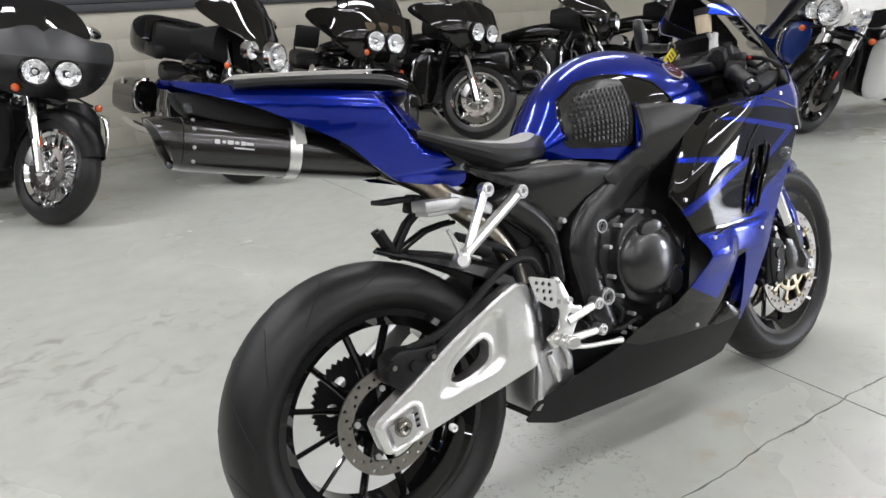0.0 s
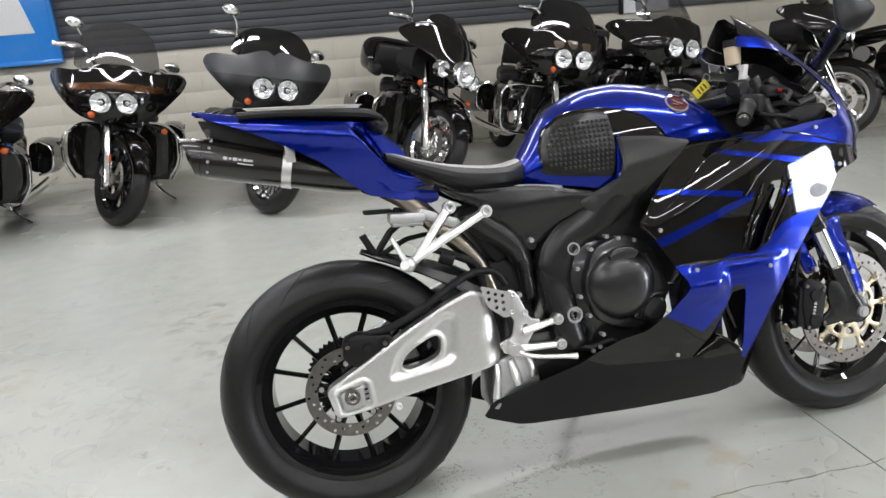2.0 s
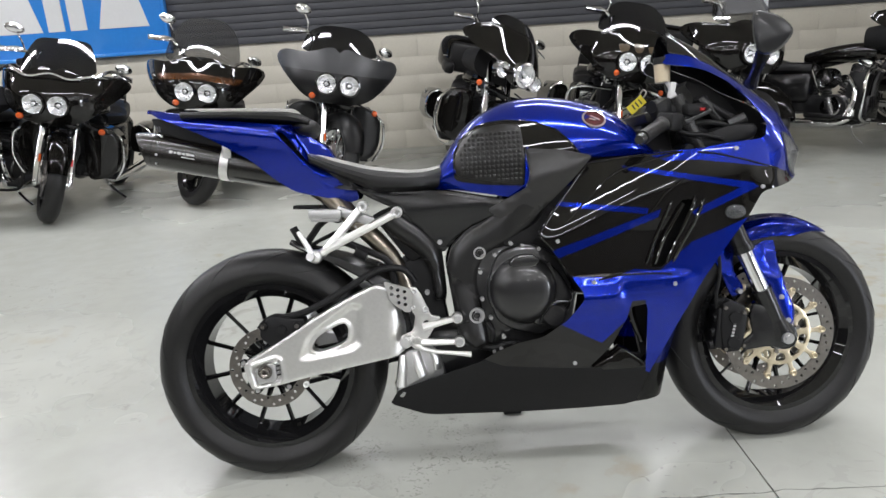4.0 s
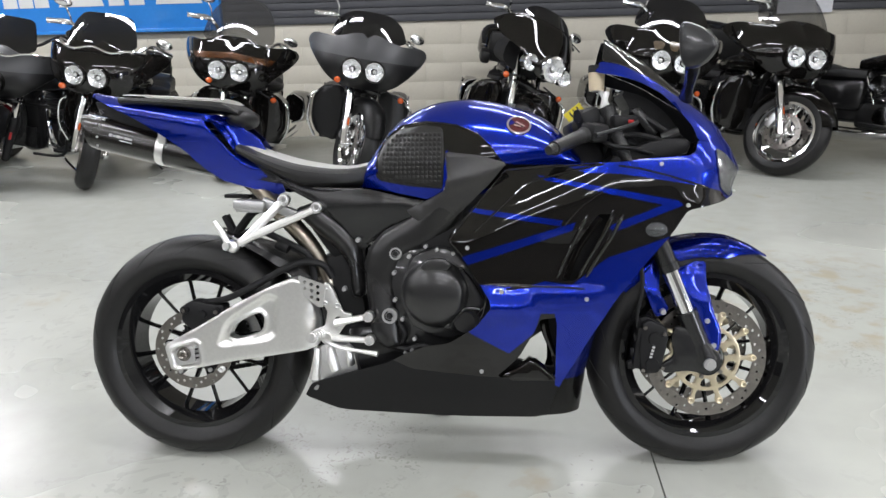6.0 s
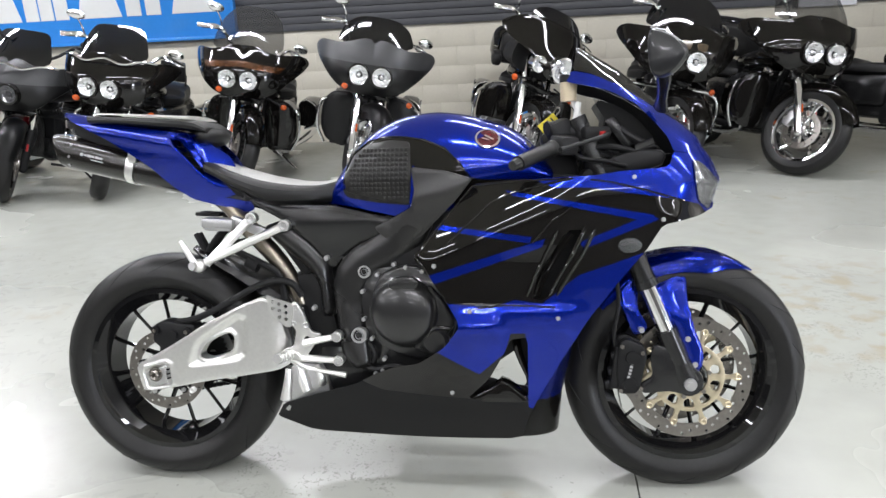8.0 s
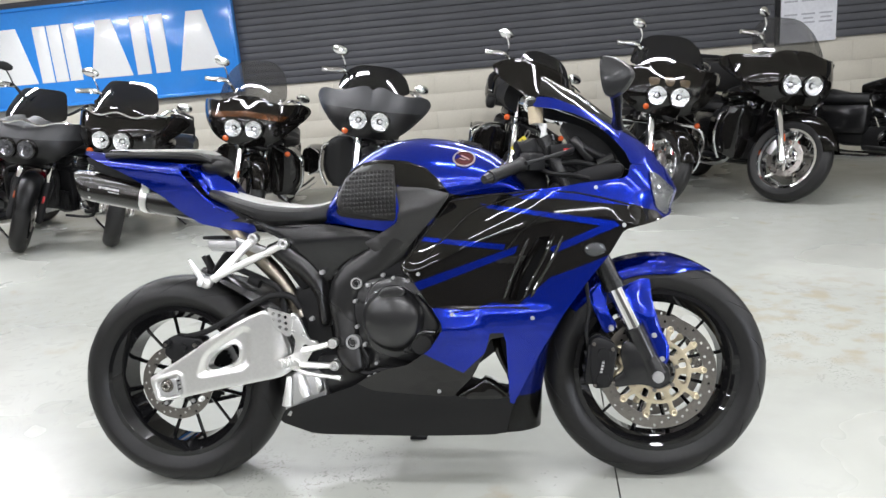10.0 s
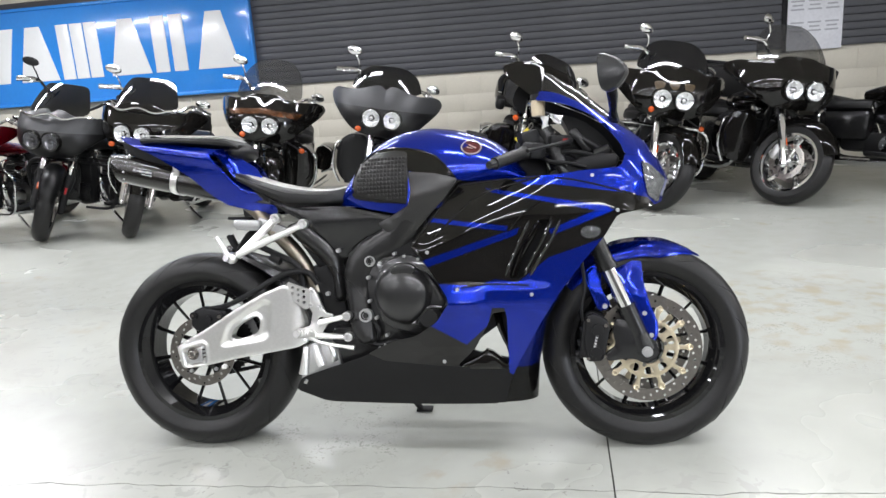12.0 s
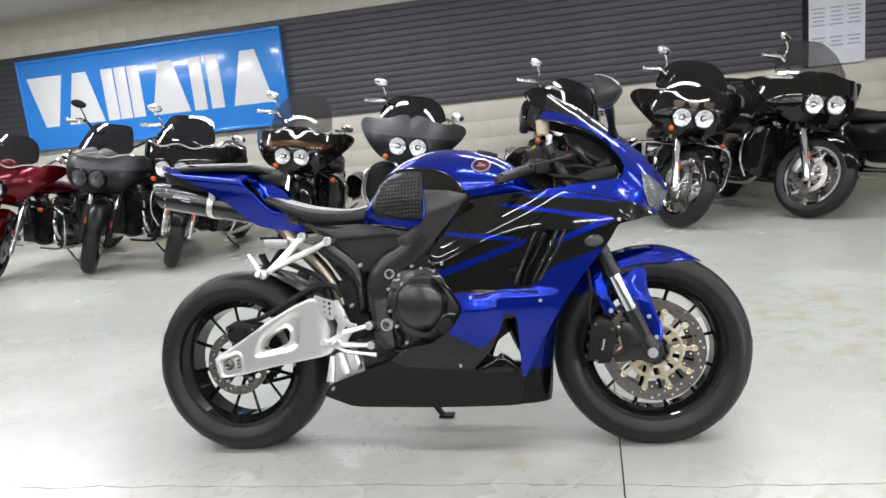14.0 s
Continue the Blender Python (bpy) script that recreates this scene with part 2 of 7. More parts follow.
def shell(outline, place, thick=0.004, step=0.03, roll=0.008, holes=(), paint=(), mirror=False, lining=None, tip=0.35):
    """A curved panel. outline: (u, v) rim; place(u, v) -> point and inward direction; paint: (slot, outline) areas."""
    bm = bmesh.new()
    loops = [outline, *holes]
    filled(bm, loops)
    us, vs = [p[0] for p in outline], [p[1] for p in outline]

    def cut(co, no):
        bmesh.ops.bisect_plane(bm, geom=bm.verts[:] + bm.edges[:] + bm.faces[:], dist=1e-6, plane_co=co, plane_no=no)
    if roll:
        for k in (0.35, 0.65):
            bmesh.ops.inset_region(bm, faces=bm.faces[:], thickness=roll * k, use_even_offset=True, use_boundary=True)
    for _, poly in paint:
        for a, b in zip(poly, poly[1:] + poly[:1]):
            if math.hypot(b[0] - a[0], b[1] - a[1]) > 0.005:
                cut((a[0], 0, a[1]), (b[1] - a[1], 0, a[0] - b[0]))
    k = math.floor(min(us) / step) * step
    while k < max(us):
        cut((k, 0, 0), (1, 0, 0))
        k += step
    k = math.floor(min(vs) / step) * step
    while k < max(vs):
        cut((0, 0, k), (0, 0, 1))
        k += step
    for f in bm.faces:
        c = f.calc_center_median()
        for slot, poly in paint:
            if inside((c.x, c.z), poly):
                f.material_index = slot
    segs = np.array([(*a, *b) for lp in loops for a, b in zip(lp, lp[1:] + lp[:1])])
    A, D = segs[:, :2], segs[:, 2:] - segs[:, :2]
    L = np.maximum((D ** 2).sum(1), 1e-12)
    back, ways = [], []
    h = 0.004
    for v in bm.verts:
        u, w = v.co.x, v.co.z
        du = (Vector(place(u + h, w)[0]) - Vector(place(u - h, w)[0])) / (2 * h)
        dw = (Vector(place(u, w + h)[0]) - Vector(place(u, w - h)[0])) / (2 * h)
        p, inn = place(u, w)
        p, inn = Vector(p), Vector(inn)
        drop = 0
        way = du.cross(dw).normalized()
        if way.dot(inn) > 0:
            way = -way
        if roll:
            t = np.clip(((np.array((u, w)) - A) * D).sum(1) / L, 0, 1)
            near = (A + t[:, None] * D) - (u, w)
            dist = np.sqrt((near ** 2).sum(1))
            k = int(dist.argmin())
            d = float(dist[k])
            if d < roll:
                if d > 1e-5:
                    tilt = tip * (roll - d) / roll
                    out = (du * float(near[k][0]) + dw * float(near[k][1])).normalized()
                    way = (way * math.sqrt(1 - tilt * tilt) + out * tilt).normalized()
                drop = 0.9 * tip * (roll - d) ** 2 / roll
        v.co = p + inn * drop
        back.append(v.co + inn * thick)
        ways.append(way)
    front = bm.verts[:]
    twin = {v: bm.verts.new(b) for v, b in zip(front, back)}
    faces = bm.faces[:]
    rims = [e for e in bm.edges if len(e.link_faces) == 1]
    for f in faces:
        g = bm.faces.new([twin[v] for v in reversed(f.verts)])
        g.material_index = f.material_index if lining is None else lining
    rimways = []
    for e in rims:
        f = e.link_faces[0]
        a, b = e.verts
        quad = [a.co.copy(), b.co.copy(), twin[b].co.copy(), twin[a].co.copy()]
        way = (quad[1] - quad[0]).cross(quad[3] - quad[0]).normalized()
        if way.dot((a.co + b.co) / 2 - f.calc_center_median()) < 0:
            way = -way
        g = bm.faces.new([bm.verts.new(c) for c in quad])
        g.material_index = f.material_index
        rimways += [way] * 4
    lay = bm.verts.layers.float_vector.new("way")
    bm.verts.ensure_lookup_table()
    for v, way in zip(bm.verts, ways + [-w for w in ways] + rimways):
        v[lay] = way
    if mirror:
        for v in bm.verts:
            v.co.y = -v.co.y
            v[lay] = (v[lay].x, -v[lay].y, v[lay].z)
    return bm


def gentle(table, soft=0.03):
    """The table's value as a smooth curve."""
    lo, hi = table[0][0] - 0.3, table[-1][0] + 0.3
    q = np.arange(lo, hi, 0.001)
    v = np.interp(q, [a for a, _ in table], [b for _, b in table])
    k = np.exp(-0.5 * (np.arange(-100, 101) * 0.001 / soft) ** 2)
    v = np.convolve(np.pad(v, 100, mode="edge"), k / k.sum(), mode="valid")
    return lambda x: float(np.interp(x, q, v))


def ease(x, a, b):
    t = min(1.0, max(0.0, (x - a) / (b - a)))
    return t * t * (3 - 2 * t)


def curve_at(x, table):
    """Piecewise-linear value with softened corners."""
    def lin(q):
        if q <= table[0][0]:
            return table[0][1]
        for (a, b), (c, d) in zip(table, table[1:]):
            if q <= c:
                return b + (d - b) * (q - a) / (c - a)
        return table[-1][1]
    h = 0.012
    return (lin(x - 2 * h) + 2 * lin(x - h) + 2 * lin(x) + 2 * lin(x + h) + lin(x + 2 * h)) / 8


def edge_dist(p, poly):
    """Distance from p to a closed outline, positive inside it."""
    A = np.asarray(poly, float)
    D = np.roll(A, -1, 0) - A
    q = np.asarray(p, float)
    t = np.clip(((q - A) * D).sum(1) / np.maximum((D ** 2).sum(1), 1e-12), 0, 1)
    d = float(np.sqrt(((A + t[:, None] * D - q) ** 2).sum(1)).min())
    return d if inside(p, poly) else -d


def crown(p, poly, wide, high):
    """Height of a soft pillow over an outline."""
    t = min(1.0, max(0.0, edge_dist(p, poly) / wide))
    return high * (1 - (1 - t) ** 2)


def boss(bm, x, y, z, r, deep, socket=0.0):
    """A round boss facing the right side, with a sunk centre."""
    k = socket or r * 0.5
    return lathe(bm, [(0.0004, 0.0), (k, 0.0), (k, -deep * 0.7), (r * 0.86, -deep), (r, -deep * 0.85), (r * 1.04, deep * 0.6), (0.0004, deep * 0.6)], (x, y, z), 20)


def ring(c, r, n=10, a0=0.0):
    return [(c[0] + r * math.cos(a0 + 2 * math.pi * i / n), c[1] + r * math.sin(a0 + 2 * math.pi * i / n)) for i in range(n)]


# ---------- the room ----------


def floor_material():
    """Sealed concrete: cloudy tone, pale worn patches, clusters of dark scuff specks and a few rusty stains."""
    m = material("sealed_concrete", (0.394, 0.403, 0.367), 0.26, 0.0, 0.0, 0.1, 9, 0.06, 50, second=(0.318, 0.324, 0.290), patch=0.7, gloss=0.5)
    nt = m.node_tree
    n, l = nt.nodes, nt.links
    b = n["Principled BSDF"]
    base = b.inputs["Base Color"].links[0].from_socket
    co = n.new("ShaderNodeTexCoord")

    def noise_fac(scale, detail, lo, hi, distort=0.0):
        t, r = n.new("ShaderNodeTexNoise"), n.new("ShaderNodeMapRange")
        t.inputs["Scale"].default_value, t.inputs["Detail"].default_value, t.inputs["Distortion"].default_value = scale, detail, distort
        r.inputs["From Min"].default_value, r.inputs["From Max"].default_value = lo, hi
        l.new(co.outputs["Object"], t.inputs["Vector"])
        l.new(t.outputs["Fac"], r.inputs["Value"])
        return r.outputs[0]

    def times(a, c):
        t = n.new("ShaderNodeMath")
        t.operation = "MULTIPLY"
        l.new(a, t.inputs[0])
        if isinstance(c, float):
            t.inputs[1].default_value = c
        else:
            l.new(c, t.inputs[1])
        return t.outputs[0]

    def over(under, colour, fac):
        x = n.new("ShaderNodeMix")
        x.data_type = "RGBA"
        x.inputs["B"].default_value = (*colour, 1)
        l.new(under, x.inputs["A"])
        l.new(fac, x.inputs["Factor"])
        return x.outputs["Result"]
    def near(x, y, r):
        d, r_ = n.new("ShaderNodeVectorMath"), n.new("ShaderNodeMapRange")
        d.operation = "DISTANCE"
        d.inputs[1].default_value = (x, y, 0)
        r_.inputs["From Min"].default_value, r_.inputs["From Max"].default_value = r, r * 0.55
        l.new(co.outputs["Object"], d.inputs[0])
        l.new(d.outputs["Value"], r_.inputs["Value"])
        return r_.outputs[0]

    def either(a, c):
        t = n.new("ShaderNodeMath")
        t.operation = "MAXIMUM"
        l.new(a, t.inputs[0])
        l.new(c, t.inputs[1])
        return t.outputs[0]
    pale = over(base, (0.49, 0.499, 0.455), times(noise_fac(0.8, 3, 0.52, 0.70), 0.7))
    curls = times(noise_fac(52, 2, 0.585, 0.61, 1.6), noise_fac(7, 2, 0.45, 0.6))
    few = times(noise_fac(1.3, 2, 0.58, 0.66), noise_fac(30, 3, 0.66, 0.69, 1.2))
    scuffs = either(either(times(near(0.40, 0.02, 0.34), curls), times(near(2.05, 1.0, 0.5), times(curls, 0.8))), few)
    dark = over(pale, (0.13, 0.125, 0.11), times(scuffs, 0.5))
    smear = times(near(-0.45, 1.15, 0.9), times(noise_fac(11, 5, 0.52, 0.68, 0.8), noise_fac(2.5, 2, 0.42, 0.6)))
    dark = over(dark, (0.25, 0.245, 0.22), times(smear, 0.75))
    rust = over(dark, (0.34, 0.29, 0.20), times(times(either(noise_fac(1.7, 4, 0.62, 0.70), near(2.25, 1.3, 0.75)), noise_fac(9, 5, 0.5, 0.66)), 0.6))
    scrape = over(rust, (0.31, 0.31, 0.285), times(times(noise_fac(0.5, 2, 0.5, 0.6), noise_fac(5, 2, 0.60, 0.612, 4.0)), 0.5))
    l.new(scrape, b.inputs["Base Color"])
    return m


FLOOR = floor_material()
BLOCK = material("painted_block", (0.64, 0.605, 0.51), 0.6, 0.0, 0.0, 0.06, 60, 0.35, 120, patch=1.2)
MORTAR = material("painted_mortar", (0.64, 0.61, 0.52), 0.75, 0.0, 0.0, 0.06, 60, 0.3, 150)
UPPER = material("upper_wall_paint", (0.62, 0.60, 0.55), 0.6, 0.0, 0.0, 0.05, 60, 0.2, 120)
DARKWALL = material("dark_wall_paint", (0.075, 0.070, 0.064), 0.6, 0.0, 0.0, 0.08, 40, 0.2, 120)
SLAT = material("charcoal_slatwall", (0.066, 0.068, 0.077), 0.5, 0.0, 0.0, 0.12, 60, 0.1, 200)
CEILM = material("ceiling_paint", (0.62, 0.59, 0.53), 0.8, 0.0, 0.0, 0.06, 30, 0.3, 60)


def solid(name, c, s, mat_, label, kind="structure", bevel=0.0):
    bm = bmesh.new()
    box(bm, c, s, bevel=bevel)
    ob = mesh_ob(name, bm, mat_, smooth=bevel > 0)
    ob.matrix_world = ROOM
    return tagged(ob, label, kind=kind)


GROOVE = material("joint_dirt", (0.05, 0.048, 0.045), 0.9)
X0, X1, Y0, Y1 = -9.5, 10.0, -15.0, 0.0
WALLY = 0.0
floor_ = solid("floor", ((X0 + X1) / 2, (Y0 + Y1) / 2, -0.112), (X1 - X0, Y1 - Y0 + 0.2, 0.2), GROOVE, "pale grey sealed concrete floor with saw-cut joints")
# one straight saw cut and one wandering crack split the slab in four
dice = random.Random(5)
crack, y_off = [], 0.0
for x in [-10.2, -7.0, -4.0] + [-2.0 + 0.03 * k for k in range(201)] + [6.0, 8.0, 10.5]:
    y_off = 0.8 * y_off + dice.uniform(-0.006, 0.006)
    crack.append((x, -0.333 + 0.080 * x + (y_off if abs(x) < 5 else 0.0), dice.choice((0.0011, 0.0014, 0.0018, 0.0018, 0.0032))))


def cut_x(y):
    return 1.2625 - 0.046 * y


for north in (1, -1):
    for east in (1, -1):
        line = [(x, y + north * g) for x, y, g in crack if east * (x - cut_x(y)) > 0.01]
        y_end = np.interp(1.273, [c[0] for c in crack], [c[1] for c in crack]) + north * 0.0018
        inner = (cut_x(y_end) + east * 0.0022, float(y_end))
        line = [inner] + line if east > 0 else line + [inner]
        far_y = 6.28 if north > 0 else -9.0
        outer = [(cut_x(far_y) + east * 0.0022, far_y), (10.5, 6.75 if north > 0 else -9.0) if east > 0 else (-10.2, 5.75 if north > 0 else -9.0)]
        poly = line + (outer[::-1] if east > 0 else outer)
        bm = bmesh.new()
        top = [bm.verts.new((x, y, 0)) for x, y in poly]
        bot = [bm.verts.new((x, y, -0.012)) for x, y in poly]
        bm.faces.new(top)
        for i in range(len(top)):
            j = (i + 1) % len(top)
            bm.faces.new((top[i], bot[i], bot[j], top[j]))
        slab = part("concrete_slab", bm, FLOOR, floor_, smooth=False)
        slab.matrix_parent_inverse = ROOM.inverted()
solid("ceiling", ((X0 + X1) / 2, (Y0 + Y1) / 2, CEIL + 0.1), (X1 - X0, Y1 - Y0 + 0.5, 0.2), CEILM, "grey painted ceiling")
wall_back = solid("wall_north", ((X0 + X1) / 2, WALLY + 0.11, CEIL / 2), (X1 - X0, 0.2, CEIL), MORTAR, "cream painted concrete block wall")
# unseen walls, coloured dark so that the black panels reflect little light
solid("wall_south", ((X0 + X1) / 2, Y0 - 0.1, CEIL / 2), (X1 - X0, 0.2, CEIL), DARKWALL, "unseen closing wall, dark to keep reflections dark")
solid("wall_west", (X0 - 0.1, (Y0 + Y1) / 2, CEIL / 2), (0.2, Y1 - Y0 + 0.4, CEIL), DARKWALL, "unseen closing wall, dark to keep reflections dark")
# the east wall has a wide doorway to daylight
solid("wall_east", (X1 + 0.1, -3.4, CEIL / 2), (0.2, 7.0, CEIL), UPPER, "cream painted wall")
solid("wall_east_far", (X1 + 0.1, -14.0, CEIL / 2), (0.2, 2.2, CEIL), UPPER, "cream painted wall")
solid("wall_east_lintel", (X1 + 0.1, -9.9, 2.66), (0.2, 5.98, 0.54), UPPER, "cream painted lintel over a wide doorway")

# slatwall boards over the block wall
SLAT_LOW, SLAT_N, SLAT_H = 1.243, 16, 0.0762
slatwall = thing("slatwall", "charcoal slatwall panelling with horizontal grooves", "wall panel", ROOM, kind="structure")
bm = bmesh.new()
box(bm, ((X0 + X1) / 2, WALLY - 0.004, SLAT_LOW + SLAT_N * SLAT_H / 2), (X1 - X0, 0.012, SLAT_N * SLAT_H - 0.01))
part("slat_backing", bm, MATT, slatwall, smooth=False)
bm = bmesh.new()
box(bm, (0, 0, 0), (X1 - X0 - 0.01, 0.016, SLAT_H - 0.006), bevel=0.002)
finish(bm)
slat_mesh = bpy.data.meshes.new("slat")
bm.to_mesh(slat_mesh)
bm.free()
slat_mesh.materials.append(SLAT)
for k in range(SLAT_N):
    ob = new("slat", slat_mesh)
    ob.parent = slatwall
    ob.location = ((X0 + X1) / 2, WALLY - 0.018, SLAT_LOW + SLAT_H * (k + 0.5))

# long sign board with raised white shapes
SIGNBLUE = material("sign_blue_plastic", (0.04, 0.26, 0.74), 0.16, 0.0, 0.5, 0.06, 30)
SIGNWHITE = material("sign_white_plastic", (0.80, 0.81, 0.80), 0.25, 0.0, 0.4, 0.03, 30)
SX0, SX1, SZ0, SZ1, SY = -6.46, -2.655, 1.205, 2.385, -0.06
sign = thing("wall_sign", "blue plastic sign board with plain white shapes on the slatwall", "sign", ROOM)
bm = bmesh.new()
box(bm, ((SX0 + SX1) / 2, SY, (SZ0 + SZ1) / 2), (SX1 - SX0 - 0.04, 0.05, SZ1 - SZ0 - 0.04), bevel=0.004)
part("sign_panel", bm, SIGNBLUE, sign)
for c, s in ((((SX0 + SX1) / 2, SY - 0.01, SZ1 - 0.02), (SX1 - SX0, 0.08, 0.04)), (((SX0 + SX1) / 2, SY - 0.01, SZ0 + 0.02), (SX1 - SX0, 0.08, 0.04)),
             ((SX0 + 0.02, SY - 0.01, (SZ0 + SZ1) / 2), (0.04, 0.08, SZ1 - SZ0 - 0.08)), ((SX1 - 0.02, SY - 0.01, (SZ0 + SZ1) / 2), (0.04, 0.08, SZ1 - SZ0 - 0.08))):
    bm = bmesh.new()
    box(bm, c, s, bevel=0.008)
    part("sign_frame", bm, SIGNBLUE, sign)
SIGN_SHAPES = ((0.33, 0.27, 0.10), (0.87, 0.10, 0.27), (1.28, 0.085, 0.085), (1.47, 0.085, 0.085), (1.66, 0.085, 0.085), (2.13, 0.10, 0.27), (2.55, 0.09, 0.09), (2.79, 0.09, 0.09), (3.28, 0.10, 0.27))
for cx, top_w, low_w in SIGN_SHAPES:
    bm = bmesh.new()
    c = SX0 + 0.06 + cx
    plate(bm, [(c - low_w, 1.497), (c + low_w, 1.497), (c + top_w, 2.153), (c - top_w, 2.153)], SY - 0.028, 0.012, (), 0.004)
    part("white_shape", bm, SIGNWHITE, sign)

# framed notice on the slatwall
PAPER = material("pale_poster_paper", (0.80, 0.81, 0.85), 0.5)
INK = material("grey_print", (0.45, 0.46, 0.50), 0.6)
poster = thing("poster", "pale framed notice with small grey print on the slatwall", "poster", ROOM)
bm = bmesh.new()
box(bm, (3.545, WALLY - 0.033, 1.80), (0.54, 0.012, 1.16))
part("sheet", bm, PAPER, poster, smooth=False)
bm = bmesh.new()
box(bm, (3.245, WALLY - 0.033, 1.80), (0.05, 0.02, 1.18), bevel=0.004)
part("frame_edge", bm, MATT, poster)
for r in range(3):
    for c in range(3):
        for k in range(5):
            if r == 2 and k > 2:
                continue
            bm = bmesh.new()
            box(bm, (3.37 + 0.17 * c, WALLY - 0.0405, 2.10 - 0.30 * r - 0.042 * k), (0.13 - 0.03 * (k % 2), 0.003, 0.016))
            part("print_line", bm, INK, poster, smooth=False)

# ceiling light fixtures over the aisle, and over the added fill lamps
STEELW = material("white_enamel", (0.75, 0.75, 0.73), 0.4)
fix = thing("ceiling_light", "white twin-tube ceiling light fixture out of view", "ceiling light", pose(LAMPS[0][0], LAMPS[0][1], CEIL), "ceiling lights")
bm = bmesh.new()
box(bm, (0, 0, -0.035), (2.46, 0.22, 0.07), bevel=0.006)
part("fixture_body", bm, STEELW, fix)
for lx, ly in LAMPS[1:]:
    copy_thing(fix, pose(lx, ly, CEIL))
# ---------- the blue sport motorcycle ----------
# Its own frame: x forward from the rear axle, y to its left, z up along its leaning plane.
sport = thing("sport_motorcycle", "blue and black sport motorcycle on its side stand", "motorcycle",
              pose(-0.002, -0.040, 0, -10.5, 0, 3.77))
SIDE_W = [(0.30, 0.13), (0.5, 0.168), (0.72, 0.207), (0.85, 0.211), (1.0, 0.2015), (1.1, 0.190), (1.23, 0.170), (1.32, 0.153), (1.40, 0.134), (1.50, 0.105)]
SIDE_V = [(0.10, 0.42), (0.15, 0.56), (0.20, 0.72), (0.27, 0.86), (0.4, 0.98), (0.5, 1.0), (0.65, 1.02), (0.75, 1.0), (0.82, 0.98), (0.9, 0.9), (1.0, 0.75), (1.12, 0.6)]
NOSE = [(1.09, 1.14), (1.118, 1.122), (1.216, 1.060), (1.284, 1.002), (1.337, 0.958), (1.402, 0.898), (1.438, 0.842), (1.463, 0.785), (1.445, 0.735)]


def smooth_path(pts, n=8):
    return [(a[0] + (b[0] - a[0]) * k / n, a[1] + (b[1] - a[1]) * k / n) for a, b in zip(pts, pts[1:]) for k in range(n)] + [pts[-1]]


SIDE_WIDE, SIDE_HIGH = gentle(SIDE_W, 0.045), gentle(SIDE_V, 0.035)


def side_y(x, z):
    """Half width of the fairing at x, z: falls to nothing on the nose's outline."""
    w = SIDE_WIDE(x) * SIDE_HIGH(z)
    w += 0.007 * ease(0.515 - z, 0, 0.03) * ease(x, 0.76, 0.82) * ease(1.14 - x, 0, 0.08) * ease(z, 0.36, 0.46)
    fold = z - (0.62 + 0.52 * (x - 0.76))       # above this soft crease the panel leans inward
    w -= 0.32 * 0.016 * math.log(1 + math.exp(min(40.0, fold / 0.016))) * ease(1.16 - x, 0, 0.12) * ease(x, 0.68, 0.78)
    w -= 0.005 * ease(x, 0.82, 1.0) * (1 - ease(x, 1.05, 1.12)) * math.exp(-((z - 0.60) / 0.045) ** 2)    # scoop before the duct
    w += 0.006 * math.exp(-((x - 1.33) / 0.035) ** 2 - ((z - 0.70) / 0.045) ** 2)
    w += 0.014 * math.exp(-((z - 0.452) / 0.030) ** 2) * ease(x, 0.76, 0.81) * ease(0.945 - x, 0.0, 0.05)      # blade of the lower panel
    d = 9.0
    for (ax, az), (bx, bz) in zip(NOSE, NOSE[1:]):
        dx, dz = bx - ax, bz - az
        t = min(1, max(0, ((x - ax) * dx + (z - az) * dz) / (dx * dx + dz * dz)))
        d = min(d, math.hypot(x - ax - t * dx, z - az - t * dz))
    if x > 1.05 and z > 0.66 and d < 0.13:
        w *= math.sqrt(max(0.0, 1 - (1 - d / 0.13) ** 2))
    return w


def on_side(off=0.0):
    return lambda u, v: ((u, -side_y(u, v) - off, v), (0, 1, 0))


